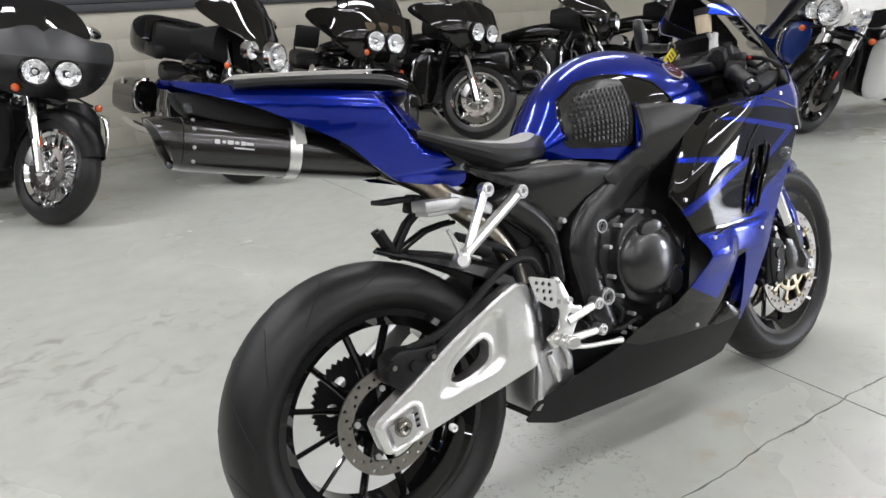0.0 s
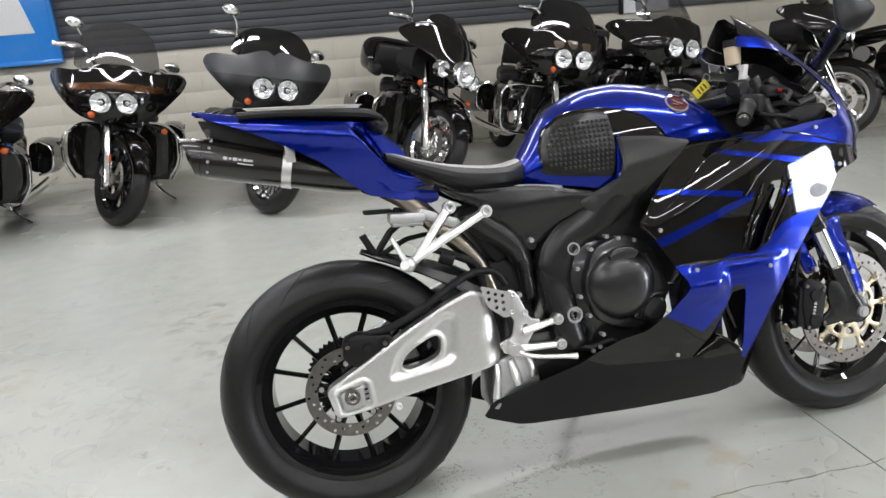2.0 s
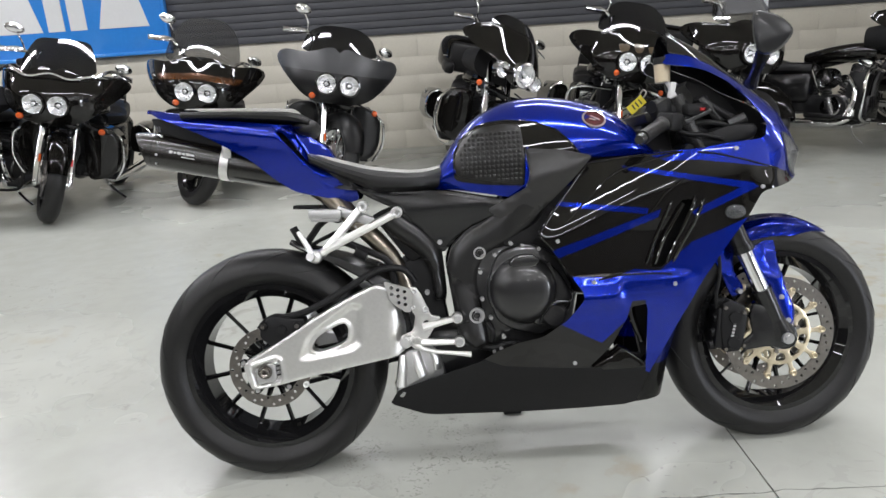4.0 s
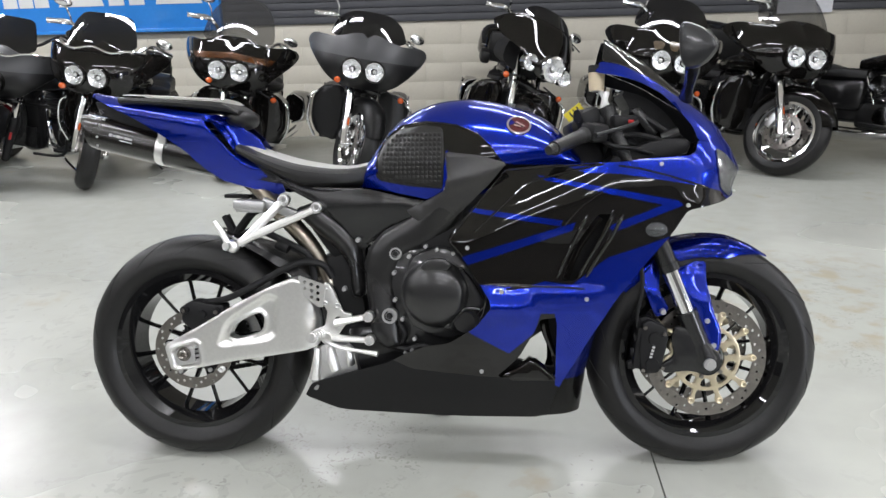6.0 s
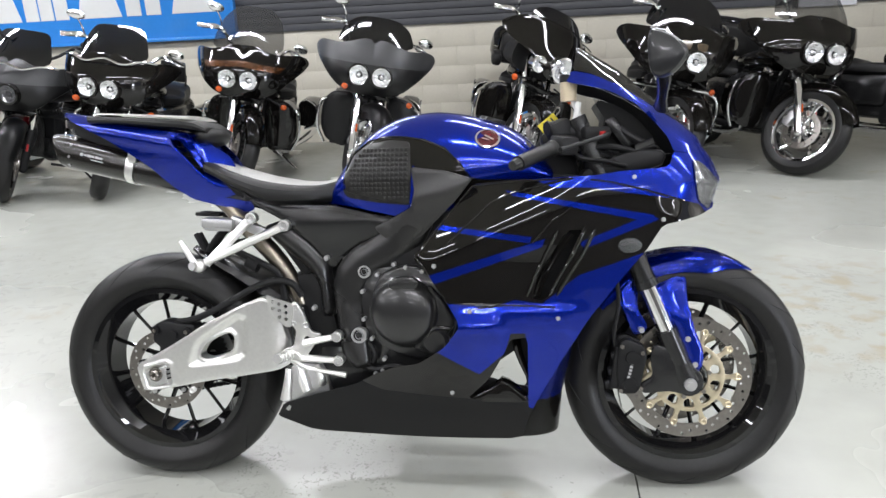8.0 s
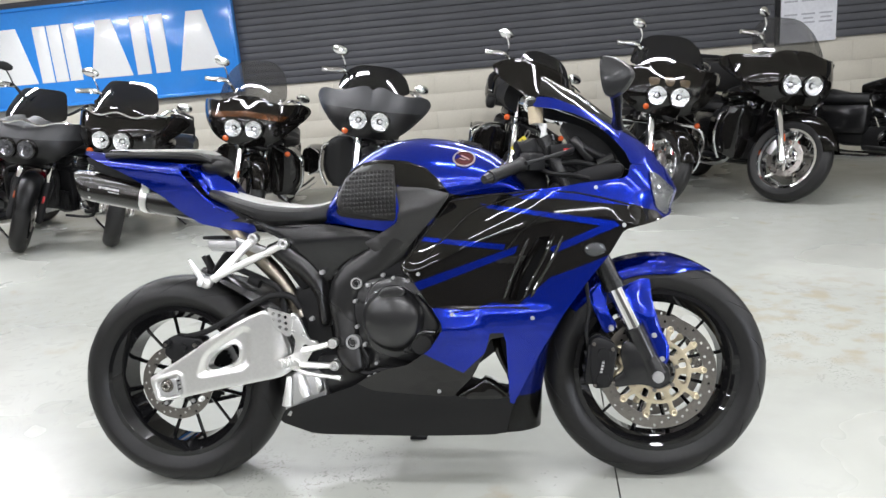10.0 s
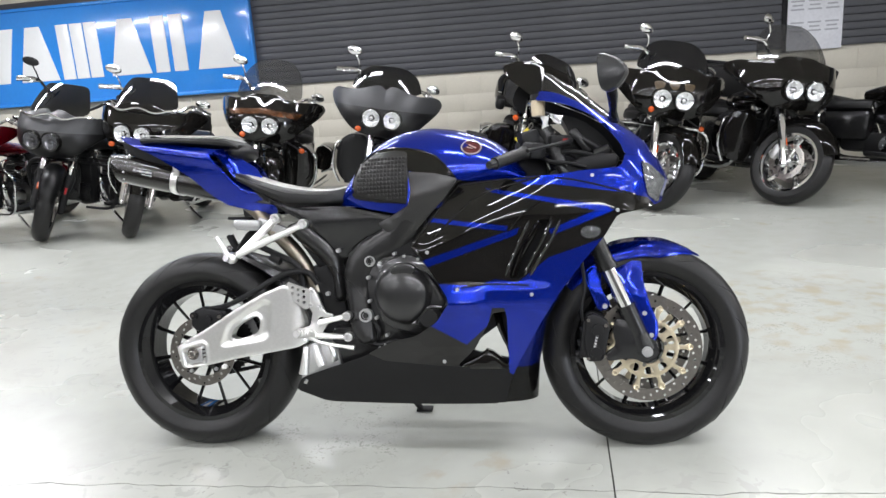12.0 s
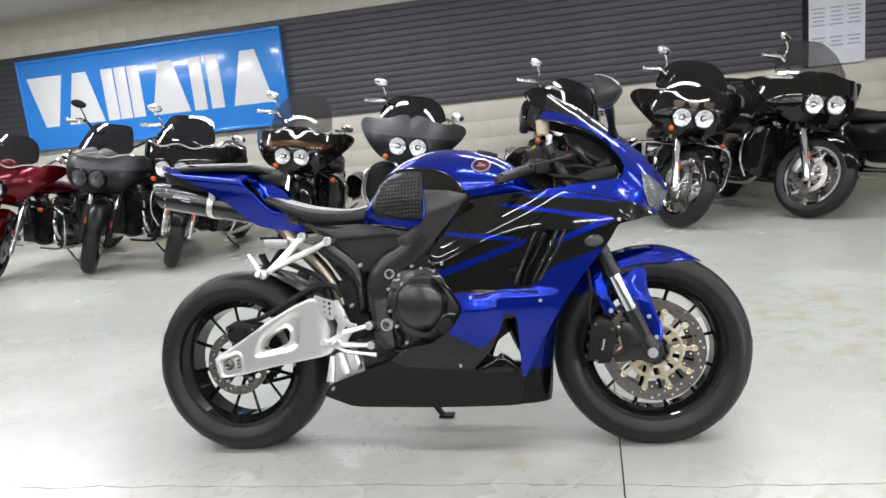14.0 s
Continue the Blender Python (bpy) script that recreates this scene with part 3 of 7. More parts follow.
def wheel(parent, cx, cz, R, width, rim_r, disc_r, spokes, name, both):
    """Cast wheel with tyre, thin spokes and drilled discs, in the parent's frame."""
    hub = new(name)
    hub.parent = parent
    hub.location = (cx, 0, cz)
    h = width / 2
    bm = bmesh.new()
    prof = [(rim_r - 0.008, -h * 0.62), (rim_r + 0.012, -h * 0.80)]
    for k in range(25):
        a = -math.pi / 2 + math.pi * k / 24
        crown = R - (R - rim_r - 0.03) * (1 - math.cos(a)) ** 1.05
        prof.append((crown, h * math.sin(a)))
    prof += [(rim_r + 0.012, h * 0.80), (rim_r - 0.008, h * 0.62)]
    tyre = part("tyre", lathe(bm, prof, seg=128), RUBBER, hub, "black rubber tyre with shallow grooves", angle=70)
    # thin tubes, darker than the tyre, drawn as its tread grooves
    for s in (-1, 1):
        for k in range(14):
            bm = bmesh.new()
            line = []
            for j in range(9):
                b = radians(14 + 62 * j / 8)
                rr = R - (R - rim_r - 0.03) * (1 - math.cos(b)) ** 1.05 - 0.0006
                a = 2 * math.pi * (k + (0.5 if s > 0 else 0)) / 14 + 0.34 * (j / 8) ** 1.5
                line.append((rr * math.cos(a), s * (h * math.sin(b)), rr * math.sin(a)))
            tube(bm, line, [0.0008] + [0.0017] * 7 + [0.0006], 5, 1)
            part("tread_groove", bm, GROOVED, tyre)
    bm = bmesh.new()
    w = h * 0.74
    lathe(bm, [(rim_r + 0.004, -w), (rim_r - 0.010, -w * 1.02), (rim_r - 0.016, -w * 0.9), (rim_r - 0.034, -w * 0.55), (rim_r - 0.036, w * 0.55), (rim_r - 0.016, w * 0.9), (rim_r - 0.010, w * 1.02), (rim_r + 0.004, w)], seg=96)
    part("rim", bm, RIM, hub, "gloss black cast rim")
    for k in range(spokes):
        bm = bmesh.new()
        a = 2 * math.pi * (k + 0.35) / spokes
        lean = 0.13 if k % 2 else -0.13
        p = Vector((0.045 * math.cos(a - lean), (-1) ** k * 0.012, 0.045 * math.sin(a - lean)))
        q = Vector(((rim_r - 0.028) * math.cos(a), 0, (rim_r - 0.028) * math.sin(a)))
        tube(bm, [p, (p + q) / 2, q], [0.0085, 0.0048, 0.0050] if not both else [0.0062, 0.0034, 0.0038], 8, 3, flat=1.9)
        part("spoke", bm, RIM, hub)
    bm = bmesh.new()
    lathe(bm, [(0.014, -0.075), (0.034, -0.075), (0.04, -0.05), (0.056, -0.03), (0.056, 0.03), (0.04, 0.05), (0.034, 0.075), (0.014, 0.075)], seg=32)
    part("hub", bm, RIM, hub)
    for s in ((-1, 1) if both else (-1,)):
        y = s * (0.062 if both else 0.07)
        bm = bmesh.new()
        inner = disc_r - (0.034 if both else 0.030)
        holes = []
        n = 45 if both else 36
        for k in range(n):
            a = 2 * math.pi * k / n
            rr = disc_r - (0.008, 0.0165, 0.025)[k % 3]
            holes.append(ring((rr * math.cos(a), rr * math.sin(a)), 0.0042, 6))
        holes.append(ring((0, 0), inner, 48))
        plate(bm, ring((0, 0), disc_r, 64), y, 0.005, holes, 0)
        part("brake_disc", bm, STEEL, hub, "drilled steel brake disc", angle=30)
        bm = bmesh.new()
        if both:
            for k in range(10):
                a = 2 * math.pi * k / 10
                tmp = bmesh.new()
                arm_ = bmesh.new()
                arm = rounded([(0.070, -0.013), (0.092, -0.006), (inner - 0.016, -0.0055), (inner - 0.004, -0.011), (inner + 0.004, -0.008), (inner + 0.004, 0.008), (inner - 0.004, 0.011), (inner - 0.016, 0.0055), (0.092, 0.006), (0.070, 0.013)], 1)
                plate(tmp, arm, y, 0.006, bevel=0.001)
                join(arm_, tmp, Matrix.Rotation(-a, 4, "Y"))
                part("carrier_arm", arm_, GOLD, hub)
            plate(bm, ring((0, 0), 0.088, 40), y, 0.008, [ring((0, 0), 0.046, 24)] + [rounded([(0.056 * math.cos(a - 0.17), 0.056 * math.sin(a - 0.17)), (0.079 * math.cos(a - 0.20), 0.079 * math.sin(a - 0.20)), (0.079 * math.cos(a + 0.20), 0.079 * math.sin(a + 0.20)), (0.056 * math.cos(a + 0.17), 0.056 * math.sin(a + 0.17))], 1) for a in (2 * math.pi * (k + 0.5) / 10 for k in range(10))], 0.001)
            part("disc_carrier", bm, GOLD, hub, "champagne anodised disc carrier")
            for k in range(10):
                a = 2 * math.pi * k / 10
                bx, bz = inner * math.cos(a), inner * math.sin(a)
                bm = bmesh.new()
                boss(bm, bx, y - 0.003 * (1 if s < 0 else -1), bz, 0.0078, 0.004 * -s, 0.0036)
                part("disc_bobbin", bm, GOLD, hub)
            for k in range(6):
                a = 2 * math.pi * (k + 0.25) / 6
                bm = bmesh.new()
                rod(bm, (0.050 * math.cos(a), y, 0.050 * math.sin(a)), (0.050 * math.cos(a), y + s * 0.009, 0.050 * math.sin(a)), 0.006, seg=6)
                part("carrier_bolt", bm, STEEL, hub)
        else:
            for k in range(5):
                a = 2 * math.pi * (k + 0.3) / 5
                tmp = bmesh.new()
                plate(tmp, rounded([(0.03, -0.018), (inner + 0.003, -0.008), (inner + 0.003, 0.008), (0.03, 0.018)], 1), y, 0.006, bevel=0.001)
                arm_ = bmesh.new()
                join(arm_, tmp, Matrix.Rotation(-a, 4, "Y"))
                part("carrier_arm", arm_, RIM, hub)
            plate(bm, ring((0, 0), 0.042, 32), y, 0.009, [ring((0, 0), 0.02, 20)], 0.001)
            part("disc_carrier", bm, RIM, hub)
            for k in range(5):
                a = 2 * math.pi * (k + 0.3) / 5
                bm = bmesh.new()
                rod(bm, ((inner - 0.008) * math.cos(a), y + 0.002, (inner - 0.008) * math.sin(a)), ((inner - 0.008) * math.cos(a), y - 0.008, (inner - 0.008) * math.sin(a)), 0.0065, seg=6)
                part("carrier_bolt", bm, SCREW, hub)
    return hub


rear = wheel(sport, 0.0, 0.301, 0.314, 0.18, 0.222, 0.110, 12, "rear_wheel", False)
front = wheel(sport, 1.380, 0.294, 0.304, 0.122, 0.220, 0.155, 12, "front_wheel", True)
front.rotation_euler = (0, 0, radians(4))

# chain side, seen through the rear wheel
bm = bmesh.new()
teeth = [(r * math.cos(a), r * math.sin(a)) for k in range(84) for r, a in [((0.106, 0.098)[k % 2], 2 * math.pi * k / 84)]]
plate(bm, teeth, 0.085, 0.006, [ring((0.060 * math.cos(a), 0.060 * math.sin(a)), 0.015, 10) for a in (2 * math.pi * k / 6 for k in range(6))] + [ring((0, 0), 0.03, 16)], 0)
part("sprocket", bm, MATT, rear, "black steel chain sprocket")
for k in range(44):
    bm = bmesh.new()
    t = k / 43
    z0 = 0.300 - 0.10 + 0.085 * t
    box(bm, (0.02 + 0.44 * t, 0.085, z0), (0.013, 0.014 if k % 2 else 0.02, 0.012), (0, -11, 0), 0.002)
    part("chain_link", bm, MATT, sport)

# swingarm
SWING = rounded([(-0.058, 0.327), (-0.041, 0.257), (0.042, 0.267), (0.150, 0.290), (0.366, 0.326), (0.374, 0.40), (0.345, 0.500), (0.306, 0.514), (0.243, 0.490), (0.145, 0.441), (0.045, 0.382)], 2, 0.10)
WINDOW = rounded([(0.122, 0.354), (0.142, 0.388), (0.212, 0.422), (0.226, 0.408), (0.219, 0.368), (0.148, 0.344)], 2, 0.2)
HOLLOW = rounded([(0.088, 0.324), (0.118, 0.395), (0.238, 0.472), (0.268, 0.462), (0.256, 0.350)], 2, 0.12)
POCKET = rounded([(-0.034, 0.316), (0.036, 0.336), (0.042, 0.277), (-0.026, 0.266)], 1, 0.1)


def swing_y(x, z):
    """Face of the pressed arm: a hollow round the window, a lip on its rim, a pocket for the axle, the front end turned inward."""
    y = -0.127 - 0.012 * ease(x, 0.02, 0.26)
    y += 0.011 * ease(edge_dist((x, z), HOLLOW), -0.004, 0.016)
    y -= 0.005 * ease(edge_dist((x, z), WINDOW), -0.013, -0.003)
    pocket = edge_dist((x, z), POCKET)
    y += 0.008 * ease(pocket, -0.002, 0.004) - 0.003 * ease(pocket, -0.014, -0.008) * (1 - ease(pocket, -0.003, 0.0))
    y += 0.034 * ease(x, 0.315, 0.40) ** 1.3
    return y


bm = shell(SWING, lambda u, v: ((u, swing_y(u, v), v), (0, 1, 0)), 0.034, 0.005, 0.009, [WINDOW], tip=0.5)
swingarm = part("swingarm", bm, ALU, sport, "brushed aluminium swingarm with a cut-out window")
bm = bmesh.new()
plate(bm, SWING, 0.115, 0.03, [WINDOW], 0.008)
part("swingarm_far_side", bm, CASTALU, swingarm)
bm = bmesh.new()
box(bm, (0.375, 0, 0.40), (0.07, 0.19, 0.17), (0, 0, 0), 0.02)
part("swingarm_cross_member", bm, SATIN, swingarm)
bm = bmesh.new()
plate(bm, rounded([(-0.022, 0.272), (0.030, 0.280), (0.028, 0.326), (-0.026, 0.314)], 1, 0.12), -0.124, 0.012, [ring((0, 0.305), 0.012, 16)], 0.002)
part("axle_adjuster", bm, CASTALU, swingarm, "cast aluminium axle adjuster block")
bm = bmesh.new()
for dz in (-0.012, 0.0, 0.012):
    box(bm, (0.034, -0.1255, 0.306 + dz), (0.010, 0.003, 0.004), (0, -12, 0))
part("adjuster_mark", bm, DEEP, swingarm)
bm = bmesh.new()
lathe(bm, [(0.006, -0.010), (0.0105, -0.012), (0.0125, -0.010), (0.0125, -0.002), (0.019, -0.002), (0.019, 0.004), (0.006, 0.004)], (0, -0.131, 0.305), 24)
rod(bm, (0, -0.130, 0.305), (0, 0.14, 0.305), 0.0075)
part("axle_nut", bm, STEEL, swingarm)
bm = bmesh.new()
boss(bm, 0.105, -0.136, 0.266, 0.0075, 0.008, 0.003)
part("stand_spool", bm, WHITEP, swingarm, "white paddock stand spool")

# rear caliper and hugger
bm = bmesh.new()
plate(bm, rounded([(-0.010, 0.392), (-0.004, 0.436), (0.026, 0.450), (0.075, 0.440), (0.112, 0.438), (0.110, 0.400), (0.060, 0.372), (0.020, 0.366)], 2, 0.15), -0.094, 0.05, (), 0.008)
for x, z in ((0.004, 0.424), (0.052, 0.412), (0.092, 0.420)):
    rod(bm, (x, -0.112, z), (x, -0.127, z), 0.013, 0.011, 14)
box(bm, (0.070, -0.095, 0.372), (0.05, 0.03, 0.05), (0, -30, 0), 0.008)
part("rear_caliper", bm, DEEP, sport, "black rear brake caliper")
for x, z in ((0.004, 0.424), (0.092, 0.420)):
    bm = bmesh.new()
    rod(bm, (x, -0.120, z), (x, -0.132, z), 0.006, seg=6)
    part("caliper_bolt", bm, STEEL, sport)
bm = bmesh.new()
tube(bm, [(0.05, -0.10, 0.440), (0.12, -0.115, 0.455), (0.20, -0.118, 0.492), (0.28, -0.112, 0.535), (0.33, -0.108, 0.552), (0.38, -0.105, 0.545), (0.405, -0.10, 0.51)], 0.009)
part("brake_hose", bm, DEEP, sport)
bm = bmesh.new()
rings = []
for x, z, half, skirt in ((0.070, 0.630, 0.012, 0.002), (0.10, 0.620, 0.035, 0.006), (0.15, 0.606, 0.060, 0.012), (0.22, 0.586, 0.082, 0.022), (0.30, 0.556, 0.094, 0.035), (0.36, 0.520, 0.098, 0.045), (0.405, 0.470, 0.098, 0.05)):
    rings.append([bm.verts.new((x - d * 0.5, y, z - d)) for y, d in ((-half, skirt), (-half * 0.93, skirt * 0.35), (-half * 0.6, 0.0), (0, -0.006), (half * 0.6, 0.0), (half * 0.93, skirt * 0.35), (half, skirt), (half * 0.9, skirt + 0.004), (half * 0.55, 0.005), (0, 0.0), (-half * 0.55, 0.005), (-half * 0.9, skirt + 0.004))])
skin(bm, rings)
part("rear_hugger", bm, SATIN, sport, "black plastic rear hugger")

# frame, engine
SPAR = rounded([(0.690, 0.730), (0.760, 0.700), (0.735, 0.650), (0.672, 0.592), (0.600, 0.566), (0.577, 0.520), (0.578, 0.425), (0.590, 0.335), (0.548, 0.325), (0.512, 0.362), (0.500, 0.458), (0.490, 0.540), (0.506, 0.592), (0.545, 0.634), (0.606, 0.668)], 2, 0.14)
UPPER_PANEL = rounded([(0.708, 0.836), (0.794, 0.826), (0.862, 0.806), (0.817, 0.752), (0.738, 0.676), (0.672, 0.622), (0.606, 0.688), (0.656, 0.712), (0.706, 0.738), (0.716, 0.776)], 1, 0.08)


def spar_y(x, z):
    return 0.118 + 0.36 * max(0, x - 0.64) * min(1, max(0, (z - 0.6) / 0.1)) + 0.02 * max(0, 0.5 - z) / 0.15


for mir in (False, True):
    bm = shell(SPAR, lambda u, v: ((u, 0.006 - spar_y(u, v) - crown((u, v), SPAR, 0.036, 0.016), v), (0, 1, 0)), 0.05, 0.012, 0.008, mirror=mir, tip=0.6)
    part("frame_spar", bm, FRAMEGREY, sport, "dark grey cast aluminium frame spar")
    bm = shell(UPPER_PANEL, lambda u, v: ((u, -spar_y(u, v) - 0.009 - 0.010 * math.exp(-((v - 0.52 - 0.32 * u) / 0.03) ** 2) * ease(v, 0.70, 0.78), v), (0, 1, 0)), 0.007, 0.02, 0.007, mirror=mir, tip=0.6)
    part("frame_panel", bm, PANELGREY, sport, "grey satin panel between tank and fairing")
for x, z, r in ((0.578, 0.577, 0.016), (0.561, 0.416, 0.020)):
    bm = bmesh.new()
    lathe(bm, [(r * 0.45, -0.012), (r * 0.5, -0.004), (r * 0.7, -0.004), (r * 0.75, -0.010), (r, -0.010), (r * 1.05, 0.01), (r * 0.4, 0.01)], (x, -spar_y(x, z) - 0.002, z), 24)
    part("frame_bolt", bm, SCREW, sport, "steel frame bolt")
bm = bmesh.new()
box(bm, (0.68, 0, 0.45), (0.30, 0.24, 0.30), (0, 12, 0), 0.03)
engine = part("engine_block", bm, ENGINE, sport, "black painted engine block")
bm = bmesh.new()
box(bm, (0.80, 0, 0.58), (0.22, 0.25, 0.22), (0, 25, 0), 0.03)
part("cylinder_head", bm, ENGINE, sport)
bm = bmesh.new()
box(bm, (0.60, 0, 0.31), (0.34, 0.18, 0.14), (0, 0, 0), 0.03)
part("oil_pan", bm, ENGINE, sport)
bm = bmesh.new()
lathe(bm, [(0.0004, -0.0615), (0.025, -0.0605), (0.045, -0.0575), (0.060, -0.053), (0.072, -0.046), (0.081, -0.037), (0.086, -0.026), (0.087, -0.022), (0.092, -0.020), (0.094, 0.02), (0.0004, 0.02)], (0.684, -0.128, 0.478), 64)
clutch = part("clutch_cover", bm, ENGINE, sport, "round black clutch cover")
bm = bmesh.new()
plate(bm, rounded([(0.645, 0.548), (0.662, 0.570), (0.706, 0.572), (0.728, 0.556), (0.712, 0.538), (0.662, 0.536)], 2, 0.2), -0.168, 0.02, (), 0.005)
part("cover_lug", bm, ENGINE, clutch)
bm = bmesh.new()
plate(bm, rounded([(0.590, 0.49), (0.62, 0.575), (0.70, 0.60), (0.77, 0.565), (0.815, 0.47), (0.80, 0.41), (0.73, 0.355), (0.66, 0.37), (0.61, 0.40)], 2, 0.18), -0.128, 0.04, (), 0.008)
part("crankcase_cover", bm, ENGINE, sport)
bm = bmesh.new()
plate(bm, rounded([(0.741, 0.556), (0.780, 0.512), (0.812, 0.452), (0.790, 0.424), (0.735, 0.378), (0.700, 0.388), (0.715, 0.41), (0.765, 0.47)], 2, 0.14), -0.145, 0.032, (), 0.009)
part("stator_cover", bm, ENGINE, sport, "black stator cover with a raised rib")
bm = bmesh.new()
tube(bm, [(0.722, -0.160, 0.392), (0.738, -0.164, 0.425), (0.762, -0.164, 0.442), (0.795, -0.162, 0.440)], 0.006, 8, 5)
part("cover_rib", bm, SATIN, sport)
bm = bmesh.new()
lathe(bm, [(0.0004, -0.018), (0.026, -0.018), (0.030, -0.014), (0.036, -0.010), (0.038, 0.02), (0.0004, 0.02)], (0.757, -0.150, 0.408), 32)
part("water_pump_cover", bm, ENGINE, sport)
for x, z in ((0.615, 0.572), (0.687, 0.590), (0.576, 0.530), (0.577, 0.460), (0.596, 0.410), (0.626, 0.358), (0.658, 0.598), (0.728, 0.580)):
    bm = bmesh.new()
    rod(bm, (x, -0.13, z), (x, -0.1515, z), 0.0052, seg=10)
    rod(bm, (x, -0.150, z), (x, -0.1535, z), 0.0036, 0.0024, seg=6)
    part("cover_bolt", bm, SCREW, engine)
bm = bmesh.new()
tube(bm, [(0.555, -0.115, 0.335), (0.60, -0.125, 0.325), (0.64, -0.13, 0.335), (0.665, -0.125, 0.33)], 0.010, 8)
tube(bm, [(0.585, -0.128, 0.395), (0.60, -0.137, 0.37), (0.595, -0.132, 0.345)], 0.007, 8)
part("engine_hose", bm, DEEP, engine)
bm = bmesh.new()
for x, z in ((0.600, 0.318), (0.618, 0.326), (0.636, 0.316)):
    rod(bm, (x, -0.13, z), (x, -0.142, z), 0.005, seg=8)
part("hose_clip", bm, SCREW, engine)
bm = bmesh.new()
tube(bm, [(0.560, -0.11, 0.548), (0.545, -0.118, 0.52), (0.546, -0.118, 0.47), (0.556, -0.112, 0.43)], 0.006, 8)
part("vent_hose", bm, DEEP, engine)

# tank
TOPZ = [(0.46, 0.77), (0.50, 0.82), (0.53, 0.868), (0.57, 0.915), (0.62, 0.946), (0.68, 0.968), (0.76, 0.976), (0.84, 0.965), (0.92, 0.942), (0.98, 0.912), (1.02, 0.868), (1.06, 0.81)]
BOTZ = [(0.46, 0.75), (0.53, 0.742), (0.62, 0.725), (0.71, 0.705), (0.8, 0.73), (0.9, 0.76), (1.0, 0.78), (1.06, 0.79)]
TANKW = [(0.46, 0.05), (0.50, 0.082), (0.54, 0.105), (0.62, 0.128), (0.72, 0.138), (0.82, 0.142), (0.92, 0.135), (1.0, 0.115), (1.06, 0.08)]


def tank_y(x, z):
    t, b, w = curve_at(x, TOPZ), curve_at(x, BOTZ), curve_at(x, TANKW)
    f = min(1.0, max(0.0, (z - b) / max(0.01, t - b)))
    up = max(0.0, (f - 0.35) / 0.65)
    return w * (1 - up ** 1.9) ** (1 / 2.0) * (0.90 + 0.10 * min(1, f / 0.35))


bm = bmesh.new()
rings = []
for i in range(31):
    x = 0.475 + 0.575 * i / 30
    t, b = curve_at(x, TOPZ), curve_at(x, BOTZ)
    row = []
    for s in (-1, 1):
        side = []
        for k in range(17):
            f = math.sin(math.pi / 2 * k / 16) if k > 5 else k / 5 * math.sin(math.pi / 2 * 5 / 16)
            z = b + (t - b) * f
            side.append((x, s * tank_y(x, z), z))
        row += side if s < 0 else side[::-1][1:]
    rings.append([bm.verts.new(p) for p in row])
skin(bm, rings)
tank = part("fuel_tank", bm, BLUE, sport, "blue pearl fuel tank with black side graphics")


def on_tank(off):
    return lambda u, v: ((u, -tank_y(u, v) - off, v), (0, 1, 0))


TANKBLACK = rounded([(0.526, 0.817), (0.546, 0.872), (0.591, 0.903), (0.658, 0.912), (0.739, 0.901), (0.790, 0.879), (0.826, 0.843), (0.852, 0.803), (0.99, 0.80), (0.95, 0.775), (0.83, 0.745), (0.730, 0.742), (0.705, 0.742), (0.611, 0.750), (0.526, 0.765)], 2, 0.15)
PAD = rounded([(0.530, 0.818), (0.550, 0.868), (0.593, 0.897), (0.655, 0.904), (0.702, 0.898), (0.706, 0.83), (0.703, 0.744), (0.620, 0.759), (0.533, 0.777)], 2, 0.12)
for mir in (False, True):
    part("tank_graphic", shell(TANKBLACK, on_tank(0.0015), 0.001, 0.025, 0, mirror=mir), BLACK, tank, "gloss black tank graphic")
    part("knee_pad", shell(PAD, on_tank(0.004), 0.003, 0.025, 0.003, mirror=mir), PADGREY, tank, "dark textured knee pad")
for mir in (-1, 1):
    bm = bmesh.new()
    rim_line = smooth_path([(0.527, 0.80), (0.531, 0.835), (0.548, 0.872), (0.591, 0.903), (0.625, 0.910), (0.658, 0.912), (0.70, 0.908), (0.739, 0.901), (0.790, 0.879), (0.826, 0.843), (0.852, 0.805)], 4)
    tube(bm, [(x, mir * (tank_y(x, z) + 0.0022), z) for x, z in rim_line], 0.0022, 8, 1)
    part("graphic_edge", bm, BLACK, tank)
    bm = bmesh.new()
    for i in range(14):
        for j in range(11):
            x, z = 0.549 + 0.0112 * i, 0.761 + 0.0118 * j
            if z > 0.768 + 0.20 * (0.60 - x) and math.hypot(max(0.0, 0.62 - x) / 0.075, max(0.0, z - 0.815) / 0.075) < 1 and z < 0.885:
                y = tank_y(x, z) + 0.0052
                box(bm, (x, mir * y, z), (0.0078, 0.0014, 0.0082), bevel=0.0005)
    tagged(part("grip_stud", bm, STUDGREY, tank), kind="stuff")
bm = bmesh.new()
plate(bm, rounded([(0.710, 0.838), (0.718, 0.840), (0.725, 0.742), (0.708, 0.728), (0.698, 0.738), (0.703, 0.75)], 1), -0.1425, 0.004, (), 0.001)
part("tank_trim_strip", bm, BLUE, tank)
bm = bmesh.new()
tmp = bmesh.new()
lathe(tmp, [(0.0, -0.003), (0.027, -0.003), (0.027, 0.002), (0.0, 0.002)], seg=32)
join(bm, tmp, pose(0.893, -0.106, 0.898, -42, 8, 0))
part("tank_badge", bm, BADGERED, tank, "round dark red tank badge with a silver rim")
bm = bmesh.new()
tmp = bmesh.new()
lathe(tmp, [(0.026, -0.005), (0.031, -0.004), (0.031, 0.002), (0.026, 0.002)], seg=32)
box(tmp, (0.003, -0.004, 0.003), (0.026, 0.002, 0.005), (0, 28, 0))
